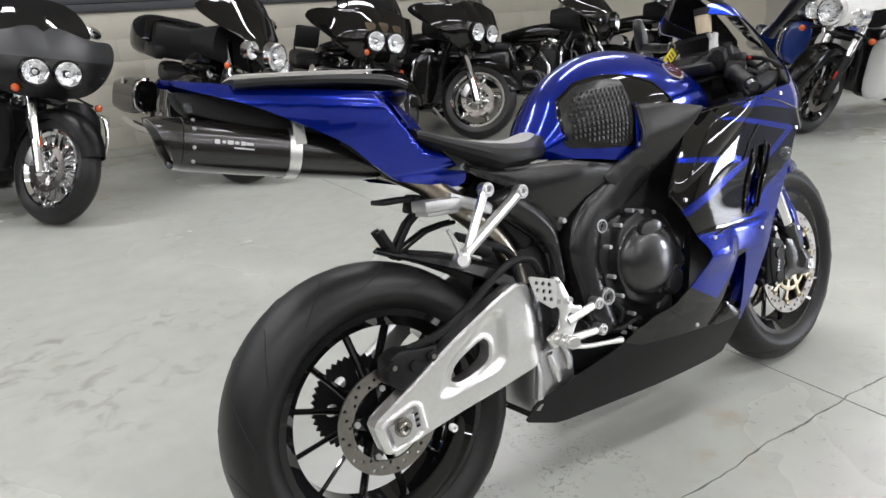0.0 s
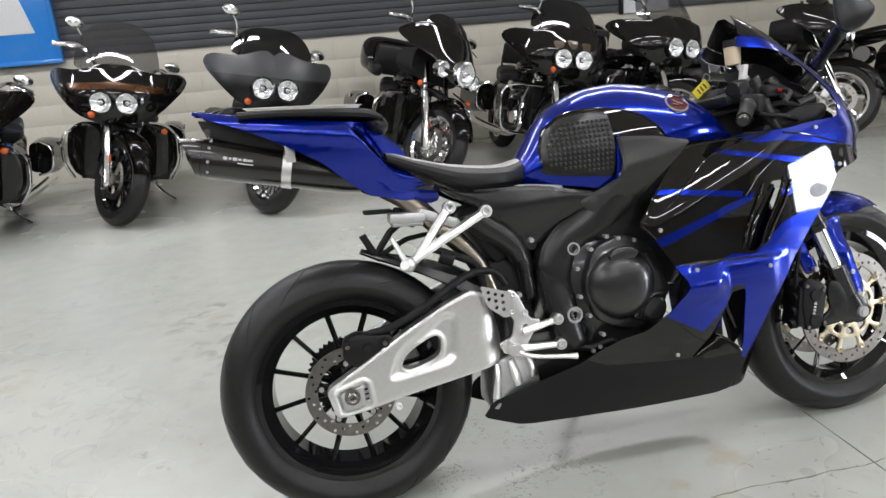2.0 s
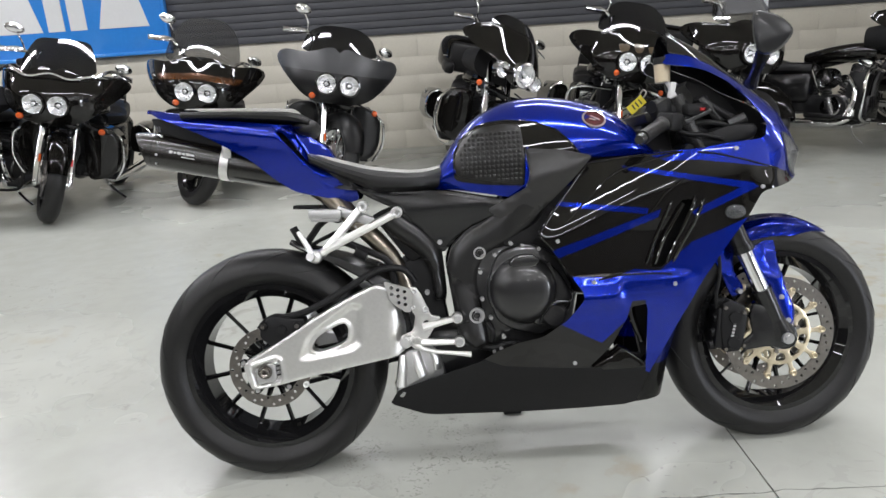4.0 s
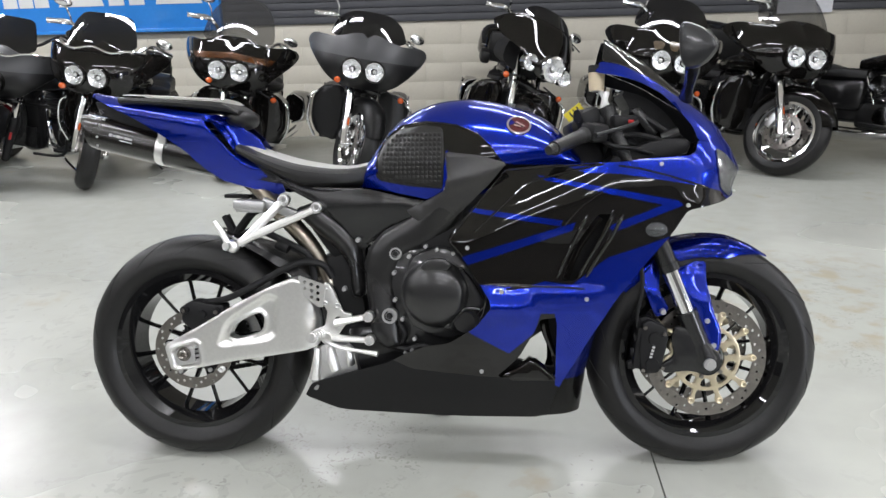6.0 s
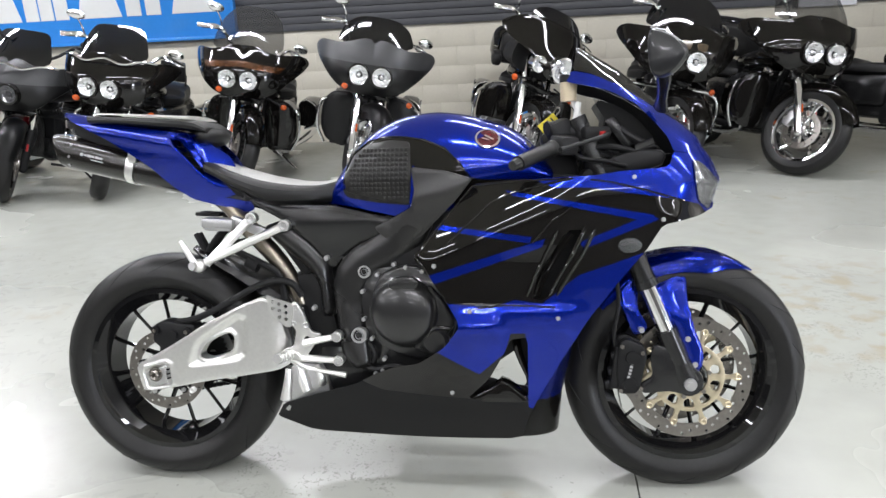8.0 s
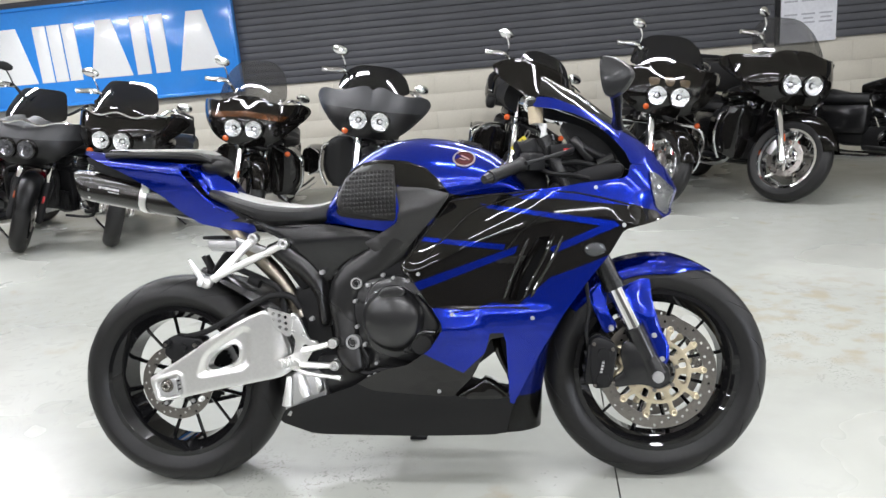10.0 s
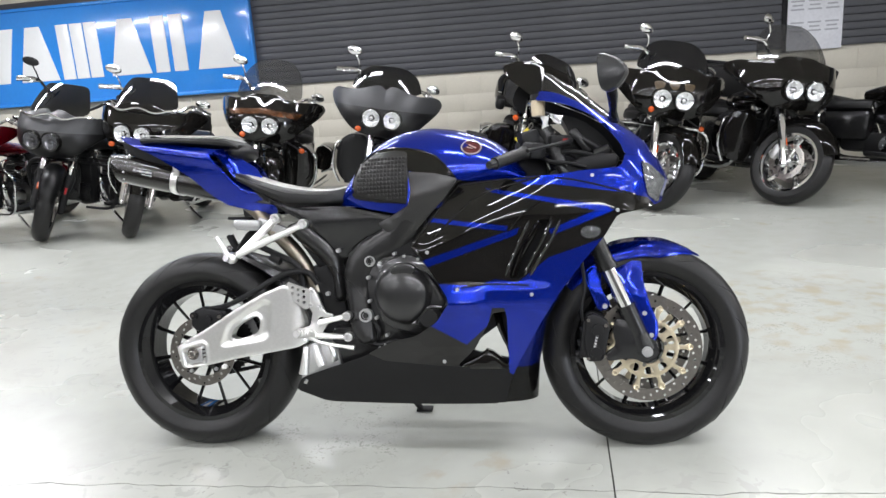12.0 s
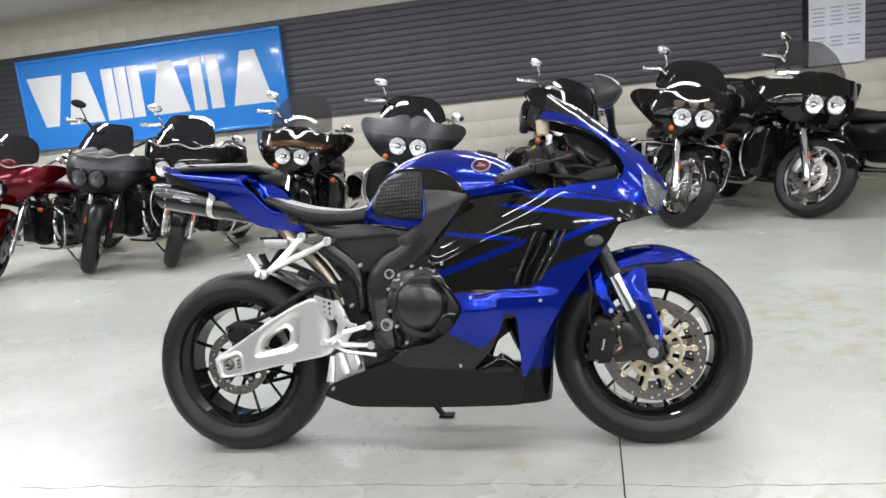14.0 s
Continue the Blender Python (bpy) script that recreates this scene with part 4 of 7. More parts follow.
box(tmp, (-0.004, -0.004, -0.004), (0.018, 0.002, 0.004), (0, 10, 0))
join(bm, tmp, pose(0.893, -0.106, 0.898, -42, 8, 0))
part("badge_rim", bm, CHROME, tank)
bm = bmesh.new()
rod(bm, (0.712, -0.14, 0.742), (0.712, -0.150, 0.742), 0.008, 0.006, 12)
part("tank_bolt", bm, SCREW, tank)
bm = bmesh.new()
lathe(bm, [(0.0, 0.010), (0.034, 0.010), (0.037, 0.0), (0.0, 0.0)], seg=24)
bmesh.ops.transform(bm, matrix=pose(0.90, 0, 0.944, 90, 16, 0), verts=bm.verts)
part("filler_cap", bm, SATIN, tank)

# covers under seat and tank
COVER = rounded([(0.255, 0.772), (0.36, 0.748), (0.50, 0.744), (0.62, 0.716), (0.70, 0.702), (0.655, 0.676), (0.565, 0.640), (0.508, 0.604), (0.486, 0.580), (0.425, 0.645), (0.365, 0.705), (0.30, 0.738)], 2, 0.12)
for mir in (False, True):
    bm = shell(COVER, lambda u, v: ((u, -0.094 - 0.03 * min(1, max(0, (u - 0.3) / 0.35)) * (0.35 + 0.65 * max(0, v - 0.58) / 0.16) - 0.018 * math.exp(-((u - 0.50) / 0.12) ** 2 - ((v - 0.70) / 0.045) ** 2), v), (0, 1, 0)), 0.012, 0.015, 0.016, mirror=mir, tip=0.7)
    part("side_cover", bm, SATIN, sport, "satin black side cover under the seat")
STRUT = rounded([(0.300, 0.690), (0.365, 0.712), (0.440, 0.655), (0.482, 0.600), (0.490, 0.455), (0.452, 0.452), (0.447, 0.534), (0.419, 0.581), (0.346, 0.640)], 2, 0.15)
for mir in (False, True):
    part("subframe_strut", shell(STRUT, lambda u, v: ((u, -0.084 - crown((u, v), STRUT, 0.034, 0.026), v), (0, 1, 0)), 0.04, 0.010, 0.008, mirror=mir, tip=0.6), FRAMEGREY, sport)
for x, y, z in ((0.478, -0.114, 0.611), (0.436, -0.104, 0.480)):
    bm = bmesh.new()
    rod(bm, (x, y + 0.01, z), (x, y - 0.006, z), 0.007, 0.006, 12)
    part("cover_screw", bm, SCREW, sport)

# seat
bm = bmesh.new()
rings = []
SEATTOP = [(0.155, 0.868), (0.21, 0.842), (0.30, 0.815), (0.40, 0.798), (0.46, 0.797), (0.51, 0.812)]
for i in range(17):
    x = 0.155 + 0.36 * i / 16
    t = curve_at(x, SEATTOP)
    b = 0.745 + 0.085 * max(0, (0.33 - x) / 0.17)
    w = 0.085 + 0.05 * math.sin(math.pi * min(1, (x - 0.12) / 0.40)) - 0.035 * max(0, (x - 0.42) / 0.1)
    row = []
    for k in range(20):
        a = 2 * math.pi * k / 20
        c, s = math.cos(a), math.sin(a)
        row.append(bm.verts.new((x, w * math.copysign(abs(c) ** 0.6, c), (t + b) / 2 + (t - b) / 2 * math.copysign(abs(s) ** 0.7, s))))
    rings.append(row)
skin(bm, rings)
part("rider_seat", bm, LEATHER, sport, "black vinyl rider seat")
# pale sheet over the seat, coloured as its grazing sheen
bm = bmesh.new()
rings = []
for i in range(15):
    x = 0.165 + 0.345 * i / 14
    t = curve_at(x, SEATTOP) + 0.006
    w = 0.06 + 0.045 * math.sin(math.pi * min(1, (x - 0.12) / 0.40)) - 0.03 * max(0, (x - 0.42) / 0.1)
    rings.append([bm.verts.new((x, w * (k / 5 - 1), t - 0.012 * abs(k / 5 - 1) ** 2.5 - (0.006 if k in (0, 10) else 0))) for k in range(11)])
skin(bm, rings, closed=False)
bmesh.ops.solidify(bm, geom=bm.faces[:], thickness=0.006)
part("seat_top_sheen", bm, SEATSHEEN, sport, "pale sheet painted as the sheen on the seat top")
bm = bmesh.new()
rings = []
for i in range(13):
    x = -0.17 + 0.33 * i / 12
    t = 0.994 - 0.022 * (x + 0.17) / 0.33 - (0.02 * max(0, (x - 0.11) / 0.05) ** 2)
    b = 0.970 - 0.035 * (i / 12) ** 1.5
    w = 0.062 + 0.045 * math.sin(math.pi * min(1, (x + 0.22) / 0.45))
    rings.append([bm.verts.new((x, w * math.copysign(abs(math.cos(a)) ** 0.6, math.cos(a)), (t + b) / 2 + (t - b) / 2 * math.copysign(abs(math.sin(a)) ** 0.6, math.sin(a)))) for a in (2 * math.pi * k / 18 for k in range(18))])
skin(bm, rings)
part("pillion_seat", bm, LEATHER, sport, "black vinyl pillion pad")
# the pillion's sheen, also as a pale sheet
bm = bmesh.new()
rings = []
for i in range(9):
    x = -0.155 + 0.27 * i / 8
    w = 0.058 + 0.045 * math.sin(math.pi * min(1, (x + 0.22) / 0.45))
    t = 1.0035 - 0.022 * (x + 0.17) / 0.33
    rings.append([bm.verts.new((x, w * (k / 4 - 1), t - 0.008 * abs(k / 4 - 1) ** 3)) for k in range(9)])
skin(bm, rings, closed=False)
bmesh.ops.solidify(bm, geom=bm.faces[:], thickness=0.004)
part("pillion_top_sheen", bm, SEATSHEEN, sport)
bm = bmesh.new()
ball(bm, (0.142, 0, 0.930), 0.086, (0.42, 1.0, 0.32), 24)
part("pillion_bolster", bm, LEATHER, sport, "rounded front edge of the pillion pad")

# tail
TAIL = rounded([(-0.265, 1.006), (-0.12, 0.972), (0.09, 0.938), (0.125, 0.938), (0.155, 0.900), (0.175, 0.835), (0.225, 0.795), (0.268, 0.772), (0.274, 0.735), (0.250, 0.728), (0.155, 0.753), (0.108, 0.766), (0.060, 0.803), (0.008, 0.853), (-0.064, 0.897), (-0.136, 0.938), (-0.255, 0.990)], 1, 0.15)
VENT = rounded([(0.078, 0.922), (0.112, 0.920), (0.165, 0.832), (0.152, 0.830)], 1, 0.15)


def tail_y(x, z):
    low = max(0, 0.985 - z - (x + 0.27) * 0.1)
    under = max(0.0, 1.006 - 0.192 * (x + 0.265) - z) if x < 0.125 else 0.2
    return 0.012 * math.sin(math.pi * min(1.0, low / 0.20)) - 0.022 * max(0.0, 1 - under / 0.030) ** 2 - 0.008 * ease(under, 0.035, 0.06) * ease(x, -0.25, -0.1) + (0.045 + 0.085 * min(1, max(0, (x + 0.27) / 0.34)) ** 0.8) * (1 - 0.55 * min(1, low / 0.24) ** 1.5) - 0.01


def on_tail(u, v):
    """Forward of the crease the side folds in towards the seat."""
    crease = 0.078 + 0.804 * (0.922 - v)
    d = max(0.0, u - crease) * ease(v, 0.79, 0.84) * ease(v, 0.942, 0.918)
    e = min(d, 0.034)
    return (u - 0.55 * e - 0.1 * (d - e), -tail_y(u, v) + 1.0 * e + 0.5 * (d - e), v), (0, 1, 0)


for mir in (False, True):
    part("tail_cowl", shell(TAIL, on_tail, 0.004, 0.012, 0, [VENT], mirror=mir), BLUE, sport, "blue tail cowl with a vent behind its crease")
    bm = bmesh.new()
    s = 1 if mir else -1
    plate(bm, [(u - 0.008, v) for u, v in VENT], s * 0.058, 0.004, (), 0)
    for k in range(3):
        box(bm, (0.092 + 0.018 * k, s * 0.074, 0.902 - 0.026 * k), (0.030 - 0.005 * k, 0.014, 0.003), (0, 10, 0))
    part("tail_vent", bm, MATT, sport)
for mir in (False, True):
    wedge = rounded([(0.108, 0.935), (0.130, 0.928), (0.196, 0.878), (0.214, 0.846), (0.172, 0.826)], 1, 0.12)
    part("tail_inner", shell(wedge, lambda u, v: ((u, -0.092 + 0.95 * (u - 0.115) + 0.55 * (v - 0.90), v), (0, 1, 0)), 0.004, 0.015, 0.005, mirror=mir), BLUE, sport, "blue inner face of the tail")
bm = bmesh.new()
rings = []
for i in range(13):
    x = -0.275 + 0.42 * i / 12
    z = 1.006 - 0.072 * min(1, (x + 0.275) / 0.38)
    w = tail_y(x, z) + 0.003
    rings.append([bm.verts.new((x, w * (k / 4 - 1), z + 0.004 - 0.012 * abs(k / 4 - 1) ** 3)) for k in range(9)])
skin(bm, rings, closed=False)
bmesh.ops.solidify(bm, geom=bm.faces[:], thickness=0.01)
part("tail_top", bm, BLUE, sport)
bm = bmesh.new()
tailunder = rounded([(-0.268, 0.996), (-0.250, 0.948), (-0.20, 0.928), (-0.13, 0.905), (0.0, 0.84), (0.12, 0.765), (0.25, 0.735), (0.22, 0.78), (0.05, 0.90)], 1)
plate(bm, tailunder, 0, 0.062, (), 0.006)
part("tail_undertray", bm, MATT, sport, "black plastic undertray")
bm = bmesh.new()
plate(bm, rounded([(0.0, 0.865), (0.06, 0.808), (0.115, 0.768), (0.25, 0.733), (0.25, 0.76), (0.16, 0.84), (0.08, 0.90)], 1), 0, 0.115, (), 0.006)
part("seat_pan", bm, MATT, sport)
bm = bmesh.new()
ball(bm, (-0.244, -0.031, 0.955), 0.010, (0.8, 0.4, 1.0), 16)
part("tail_lamp", bm, LENS, sport, "pale tail lamp lens")

# silencer
bm = bmesh.new()
p0, p1 = Vector((-0.275, 0.012, 0.902)), Vector((0.10, 0.0, 0.812))
rings = []
axis = (p1 - p0).normalized()
upv = (Vector((0, 0, 1)) - axis * axis.z).normalized()
sidev = axis.cross(upv)
for f, sc in ((0.02, 0.90), (0.03, 0.99), (0.08, 1.0), (0.3, 1.0), (0.6, 0.97), (0.9, 0.92), (1.0, 0.82)):
    c = p0 + (p1 - p0) * f
    rings.append([bm.verts.new(c + sc * (0.047 * math.copysign(abs(math.cos(a)) ** 0.75, math.cos(a)) * upv + 0.060 * math.copysign(abs(math.sin(a)) ** 0.75, math.sin(a)) * sidev)) for a in (2 * math.pi * k / 28 for k in range(28))])
skin(bm, rings)
can = part("silencer", bm, CARBON, sport, "carbon fibre silencer under the tail")
bm = bmesh.new()
rings = []
for f, sc, slash in ((0.010, 0.97, 0.0), (-0.012, 0.96, 0.012), (-0.022, 0.86, 0.026), (-0.020, 0.78, 0.026), (0.0, 0.74, 0.02), (0.05, 0.70, 0.0)):
    c = p0 + axis * f
    rings.append([bm.verts.new(c - axis * slash * math.cos(a) + sc * (0.047 * math.copysign(abs(math.cos(a)) ** 0.75, math.cos(a)) * upv + 0.060 * math.copysign(abs(math.sin(a)) ** 0.75, math.sin(a)) * sidev)) for a in (2 * math.pi * k / 28 for k in range(28))])
skin(bm, rings, caps=False)
bm.faces.new(rings[-1])
part("end_cap", bm, CARBON, can, "slash-cut carbon end cap")
for k in range(4):
    a = radians(35 + 30 * k)
    bm = bmesh.new()
    c = p0 + axis * 0.028 + 0.047 * math.copysign(abs(math.cos(a)) ** 0.75, math.cos(a)) * upv + 0.060 * math.copysign(abs(math.sin(a)) ** 0.75, math.sin(a)) * sidev
    ball(bm, c, 0.0035, seg=8)
    part("rivet", bm, SCREW, can)
for f, wid in ((0.535, 0.022),):
    bm = bmesh.new()
    c = p0 + (p1 - p0) * f
    rings = [[bm.verts.new(c + axis * o + sc * (0.0485 * math.copysign(abs(math.cos(a)) ** 0.75, math.cos(a)) * upv + 0.0615 * math.copysign(abs(math.sin(a)) ** 0.75, math.sin(a)) * sidev)) for a in (2 * math.pi * k / 28 for k in range(28))] for o, sc in ((-wid / 2, 0.95), (-wid / 2, 1.0), (wid / 2, 1.0), (wid / 2, 0.95))]
    skin(bm, rings, caps=False)
    box(bm, c + sidev * 0.058 + upv * 0.050, (0.022, 0.008, 0.075), (0, 0, 0), 0.002)
    part("silencer_strap", bm, ALU, can, "aluminium silencer strap")
bm = bmesh.new()
for k, wd in enumerate((0.009, 0.006, 0.010, 0.007, 0.008, 0.012)):
    c = p0 + (p1 - p0) * (0.17 + 0.029 * k)
    box(bm, c + sidev * 0.0600 + upv * 0.006, (wd, 0.002, 0.007 - 0.002 * (k % 2)), (0, 14, 0))
box(bm, p0 + (p1 - p0) * 0.29 + sidev * 0.0602 - upv * 0.003, (0.035, 0.002, 0.0025), (0, 14, 0))
part("silencer_print", bm, SILVERPRINT, can, "worn silver print")
bm = bmesh.new()
tube(bm, [(0.10, -0.0, 0.815), (0.19, -0.03, 0.752), (0.26, -0.052, 0.675), (0.325, -0.058, 0.605), (0.362, -0.055, 0.54), (0.39, -0.045, 0.45)], [0.034, 0.028, 0.025, 0.024, 0.024, 0.024], 14)
part("exhaust_pipe", bm, HEATED, sport, "heat-tinted steel exhaust pipe")
bm = bmesh.new()
box(bm, (0.43, 0, 0.42), (0.11, 0.13, 0.30), (0, -8, 0), 0.02)
box(bm, (0.42, 0, 0.66), (0.16, 0.14, 0.16), (0, -35, 0), 0.02)
part("shock_and_linkage", bm, MATT, sport, "black shock absorber and linkage")
bm = bmesh.new()
plate(bm, rounded([(0.60, 0.60), (0.72, 0.70), (0.88, 0.80), (1.02, 0.79), (0.98, 0.60), (0.80, 0.55)], 1), 0, 0.25, (), 0.01)
part("airbox", bm, MATT, sport)
bm = bmesh.new()
plate(bm, rounded([(0.352, 0.335), (0.455, 0.335), (0.478, 0.24), (0.42, 0.205), (0.335, 0.19), (0.335, 0.24)], 2), -0.04, 0.13, (), 0.02)
part("collector_box", bm, CASTALU, sport, "bare metal exhaust collector box")

bm = bmesh.new()
tube(bm, [(0.215, -0.082, 0.632), (0.300, -0.086, 0.592), (0.338, -0.088, 0.568), (0.350, -0.088, 0.53), (0.352, -0.088, 0.50)], 0.0095, 10)
rod(bm, (0.255, -0.085, 0.60), (0.285, -0.087, 0.585), 0.016)
part("reservoir_hose", bm, DEEP, sport, "black hose under the seat rail")
bm = bmesh.new()
tube(bm, [(0.36, -0.105, 0.318), (0.358, -0.108, 0.285), (0.350, -0.105, 0.235)], [0.010, 0.014, 0.020], 10, 4, flat=0.6)
tube(bm, [(0.395, -0.108, 0.325), (0.402, -0.112, 0.29), (0.410, -0.108, 0.262)], [0.012, 0.017, 0.016], 10, 4, flat=0.6)
tube(bm, [(0.438, -0.105, 0.33), (0.448, -0.11, 0.30), (0.450, -0.105, 0.275)], [0.010, 0.012, 0.012], 10, 4, flat=0.6)
part("collector_rib", bm, ALU, sport, "pressed ribs of the bare metal collector")
# plate bracket under the tail
for s in (-0.012, 0.012):
    for path_, r_, flat_ in (([(0.20, s, 0.70), (0.150, s, 0.668), (0.108, s, 0.612)], 0.006, 1.6),
                             ([(0.262, s, 0.650), (0.19, s, 0.645), (0.118, s, 0.612)], 0.004, 1.6),
                             ([(0.120, s, 0.606), (0.108, s, 0.612), (0.080, s, 0.668)], 0.007, 1.4)):
        bm = bmesh.new()
        tube(bm, path_, r_, 6, 2, flat=flat_)
        part("plate_bracket", bm, MATT, sport, "black tail bracket bar without a plate")
bm = bmesh.new()
box(bm, (0.125, 0, 0.722), (0.07, 0.06, 0.010), (0, 3, 0), 0.003)
box(bm, (0.19, 0, 0.70), (0.06, 0.05, 0.04), (0, 20, 0), 0.006)
part("bracket_mount", bm, MATT, sport)
bm = bmesh.new()
box(bm, (0.185, -0.075, 0.703), (0.085, 0.06, 0.024), (0, 4, 0), 0.004)
box(bm, (0.185, -0.075, 0.689), (0.075, 0.05, 0.012), (0, 4, 0), 0.002)
box(bm, (0.265, -0.075, 0.690), (0.11, 0.022, 0.026), (0, 22, 0), 0.005)
box(bm, (0.292, -0.070, 0.640), (0.09, 0.014, 0.014), (0, 40, 0), 0.004)
part("subframe_rail", bm, CASTALU, sport, "bare aluminium subframe rail")

# passenger peg bracket
bm = bmesh.new()
for a, b in (((0.372, -0.110, 0.696), (0.165, -0.170, 0.604)), ((0.285, -0.110, 0.716), (0.180, -0.165, 0.605))):
    tube(bm, [a, b], [0.0125, 0.0110], 8, 1, flat=0.8)
    rod(bm, (a[0], a[1] + 0.008, a[2]), (a[0], a[1] - 0.012, a[2]), 0.015)
ball(bm, (0.165, -0.172, 0.602), 0.018)
peg_bracket = part("passenger_peg_bracket", bm, ALU, sport, "polished aluminium passenger peg bracket")
for x, z in ((0.372, 0.696), (0.285, 0.716)):
    bm = bmesh.new()
    boss(bm, x, -0.122, z, 0.0115, 0.004, 0.006)
    part("peg_bolt", bm, CASTALU, peg_bracket)
bm = bmesh.new()
tube(bm, [(0.160, -0.180, 0.604), (0.147, -0.19, 0.636), (0.130, -0.195, 0.668)], [0.009, 0.008, 0.005], 8, 2, flat=0.6)
rod(bm, (0.162, -0.165, 0.600), (0.154, -0.192, 0.604), 0.014, 0.011, 12)
part("passenger_peg", bm, ALU, sport)

# rider peg plate, brake pedal
bm = bmesh.new()
heel = [(0.327, 0.526), (0.400, 0.500), (0.392, 0.442), (0.378, 0.442), (0.343, 0.470)]
plate(bm, rounded(heel, 1, 0.08), -0.157, 0.004, [ring((0.346 + 0.0165 * i, 0.507 - 0.006 * i - 0.0165 * j), 0.0048, 10) for i in range(3) for j in range(3) if not (i == 0 and j == 2)], 0)
part("heel_guard", bm, ALU, sport, "perforated aluminium heel guard")
bm = bmesh.new()
plate(bm, rounded([(0.394, 0.506), (0.408, 0.504), (0.420, 0.486), (0.442, 0.430), (0.468, 0.424), (0.446, 0.392), (0.425, 0.362), (0.372, 0.350), (0.360, 0.378), (0.394, 0.392), (0.402, 0.43), (0.393, 0.445)], 1, 0.12), -0.150, 0.012, [rounded([(0.417, 0.408), (0.428, 0.418), (0.440, 0.412), (0.422, 0.388)], 1)], 0.003)
for a, b in (((0.420, -0.153, 0.400), (0.509, -0.156, 0.418)), ((0.392, -0.153, 0.362), (0.511, -0.156, 0.356))):
    tube(bm, [a, b], [0.0115, 0.0085], 10, 1, flat=0.75)
    rod(bm, (b[0], -0.140, b[2]), (b[0], -0.164, b[2]), 0.0135, seg=20)
rearset = part("rearset_bracket", bm, ALU, sport, "polished aluminium footpeg bracket")
for x, y, z, r in ((0.509, -0.165, 0.418, 0.0095), (0.511, -0.165, 0.356, 0.0095), (0.430, -0.158, 0.446, 0.0075), (0.404, -0.158, 0.494, 0.0055), (0.398, -0.158, 0.452, 0.0055)):
    bm = bmesh.new()
    boss(bm, x, y, z, r, 0.003, r * 0.5)
    part("rearset_bolt", bm, CASTALU, rearset)
bm = bmesh.new()
tube(bm, [(0.395, -0.165, 0.357), (0.436, -0.180, 0.343), (0.50, -0.187, 0.334), (0.538, -0.190, 0.329)], [0.006, 0.0055, 0.0055, 0.008], 8, 4)
rod(bm, (0.400, -0.15, 0.362), (0.400, -0.170, 0.362), 0.014)
part("brake_pedal", bm, ALU, sport)
bm = bmesh.new()
rod(bm, (0.385, -0.150, 0.370), (0.375, -0.225, 0.378), 0.013, 0.011, 14)
for k in range(4):
    rod(bm, (0.384 - 0.0022 * k, -0.165 - 0.015 * k, 0.3715 + 0.0016 * k), (0.383 - 0.0022 * k, -0.171 - 0.015 * k, 0.372 + 0.0016 * k), 0.0148, seg=14)
part("rider_peg", bm, ALU, sport, "knurled aluminium rider peg")
bm = bmesh.new()
rod(bm, (0.395, -0.14, 0.45), (0.41, -0.14, 0.36), 0.012)
part("master_cylinder", bm, MATT, sport)

# side stand
bm = bmesh.new()
tube(bm, [(0.56, 0.10, 0.26), (0.61, 0.15, 0.13), (0.655, 0.186, 0.045)], [0.014, 0.011, 0.010], 10, 3)
box(bm, (0.668, 0.192, 0.042), (0.055, 0.035, 0.010), (10.5, 0, 0), 0.003)
part("side_stand", bm, MATT, sport, "black side stand")

# fairing
FAIR = rounded([(0.716, 0.622), (0.79, 0.712), (0.858, 0.792), (0.96, 0.800), (1.143, 0.806), (1.20, 0.814), (1.303, 0.820), (1.317, 0.828), (1.326, 0.856), (1.36, 0.852), (1.405, 0.868), (1.438, 0.835), (1.460, 0.785), (1.436, 0.722), (1.39, 0.705), (1.30, 0.688), (1.262, 0.630), (1.20, 0.560), (1.128, 0.470), (1.07, 0.380), (1.005, 0.262), (0.985, 0.215), (0.968, 0.144), (0.66, 0.142), (0.415, 0.143), (0.316, 0.182), (0.340, 0.222), (0.44, 0.258), (0.555, 0.296), (0.605, 0.325), (0.66, 0.348), (0.72, 0.36), (0.785, 0.402), (0.828, 0.462), (0.752, 0.582)], 1, 0.1)
HOLE = rounded([(0.945, 0.425), (0.985, 0.430), (0.985, 0.262), (0.835, 0.268), (0.893, 0.325), (0.928, 0.388)], 1, 0.1)
HOLE_FAR = rounded([(0.945, 0.425), (0.985, 0.430), (0.985, 0.195), (0.835, 0.205), (0.87, 0.30), (0.928, 0.388)], 1, 0.1)
DUCT = rounded([(1.078, 0.682), (1.118, 0.682), (1.048, 0.535), (1.02, 0.518), (0.995, 0.522), (1.012, 0.58)], 1, 0.15)
BLUES = [[(1.05, 0.78), (1.13, 0.778), (1.323, 0.748), (1.39, 0.732), (1.42, 0.70), (1.60, 0.80), (1.40, 1.3), (0.95, 1.2), (1.0, 0.80)],
         [(0.935, 0.777), (1.275, 0.712), (1.262, 0.697), (0.955, 0.763)],
         [(1.275, 0.712), (1.29, 0.700), (1.12, 0.638), (1.105, 0.652), (1.235, 0.700)],
         [(0.745, 0.703), (0.996, 0.668), (0.992, 0.653), (0.76, 0.690)],
         [(0.748, 0.578), (1.028, 0.663), (1.020, 0.643), (0.768, 0.560)],
         [(0.795, 0.512), (0.90, 0.503), (0.955, 0.520), (1.02, 0.51), (1.106, 0.576), (1.19, 0.602), (1.30, 0.64), (1.2, 0.45), (1.03, 0.225), (0.985, 0.245), (0.98, 0.44), (0.945, 0.44), (0.93, 0.39), (0.868, 0.335), (0.76, 0.395)]]
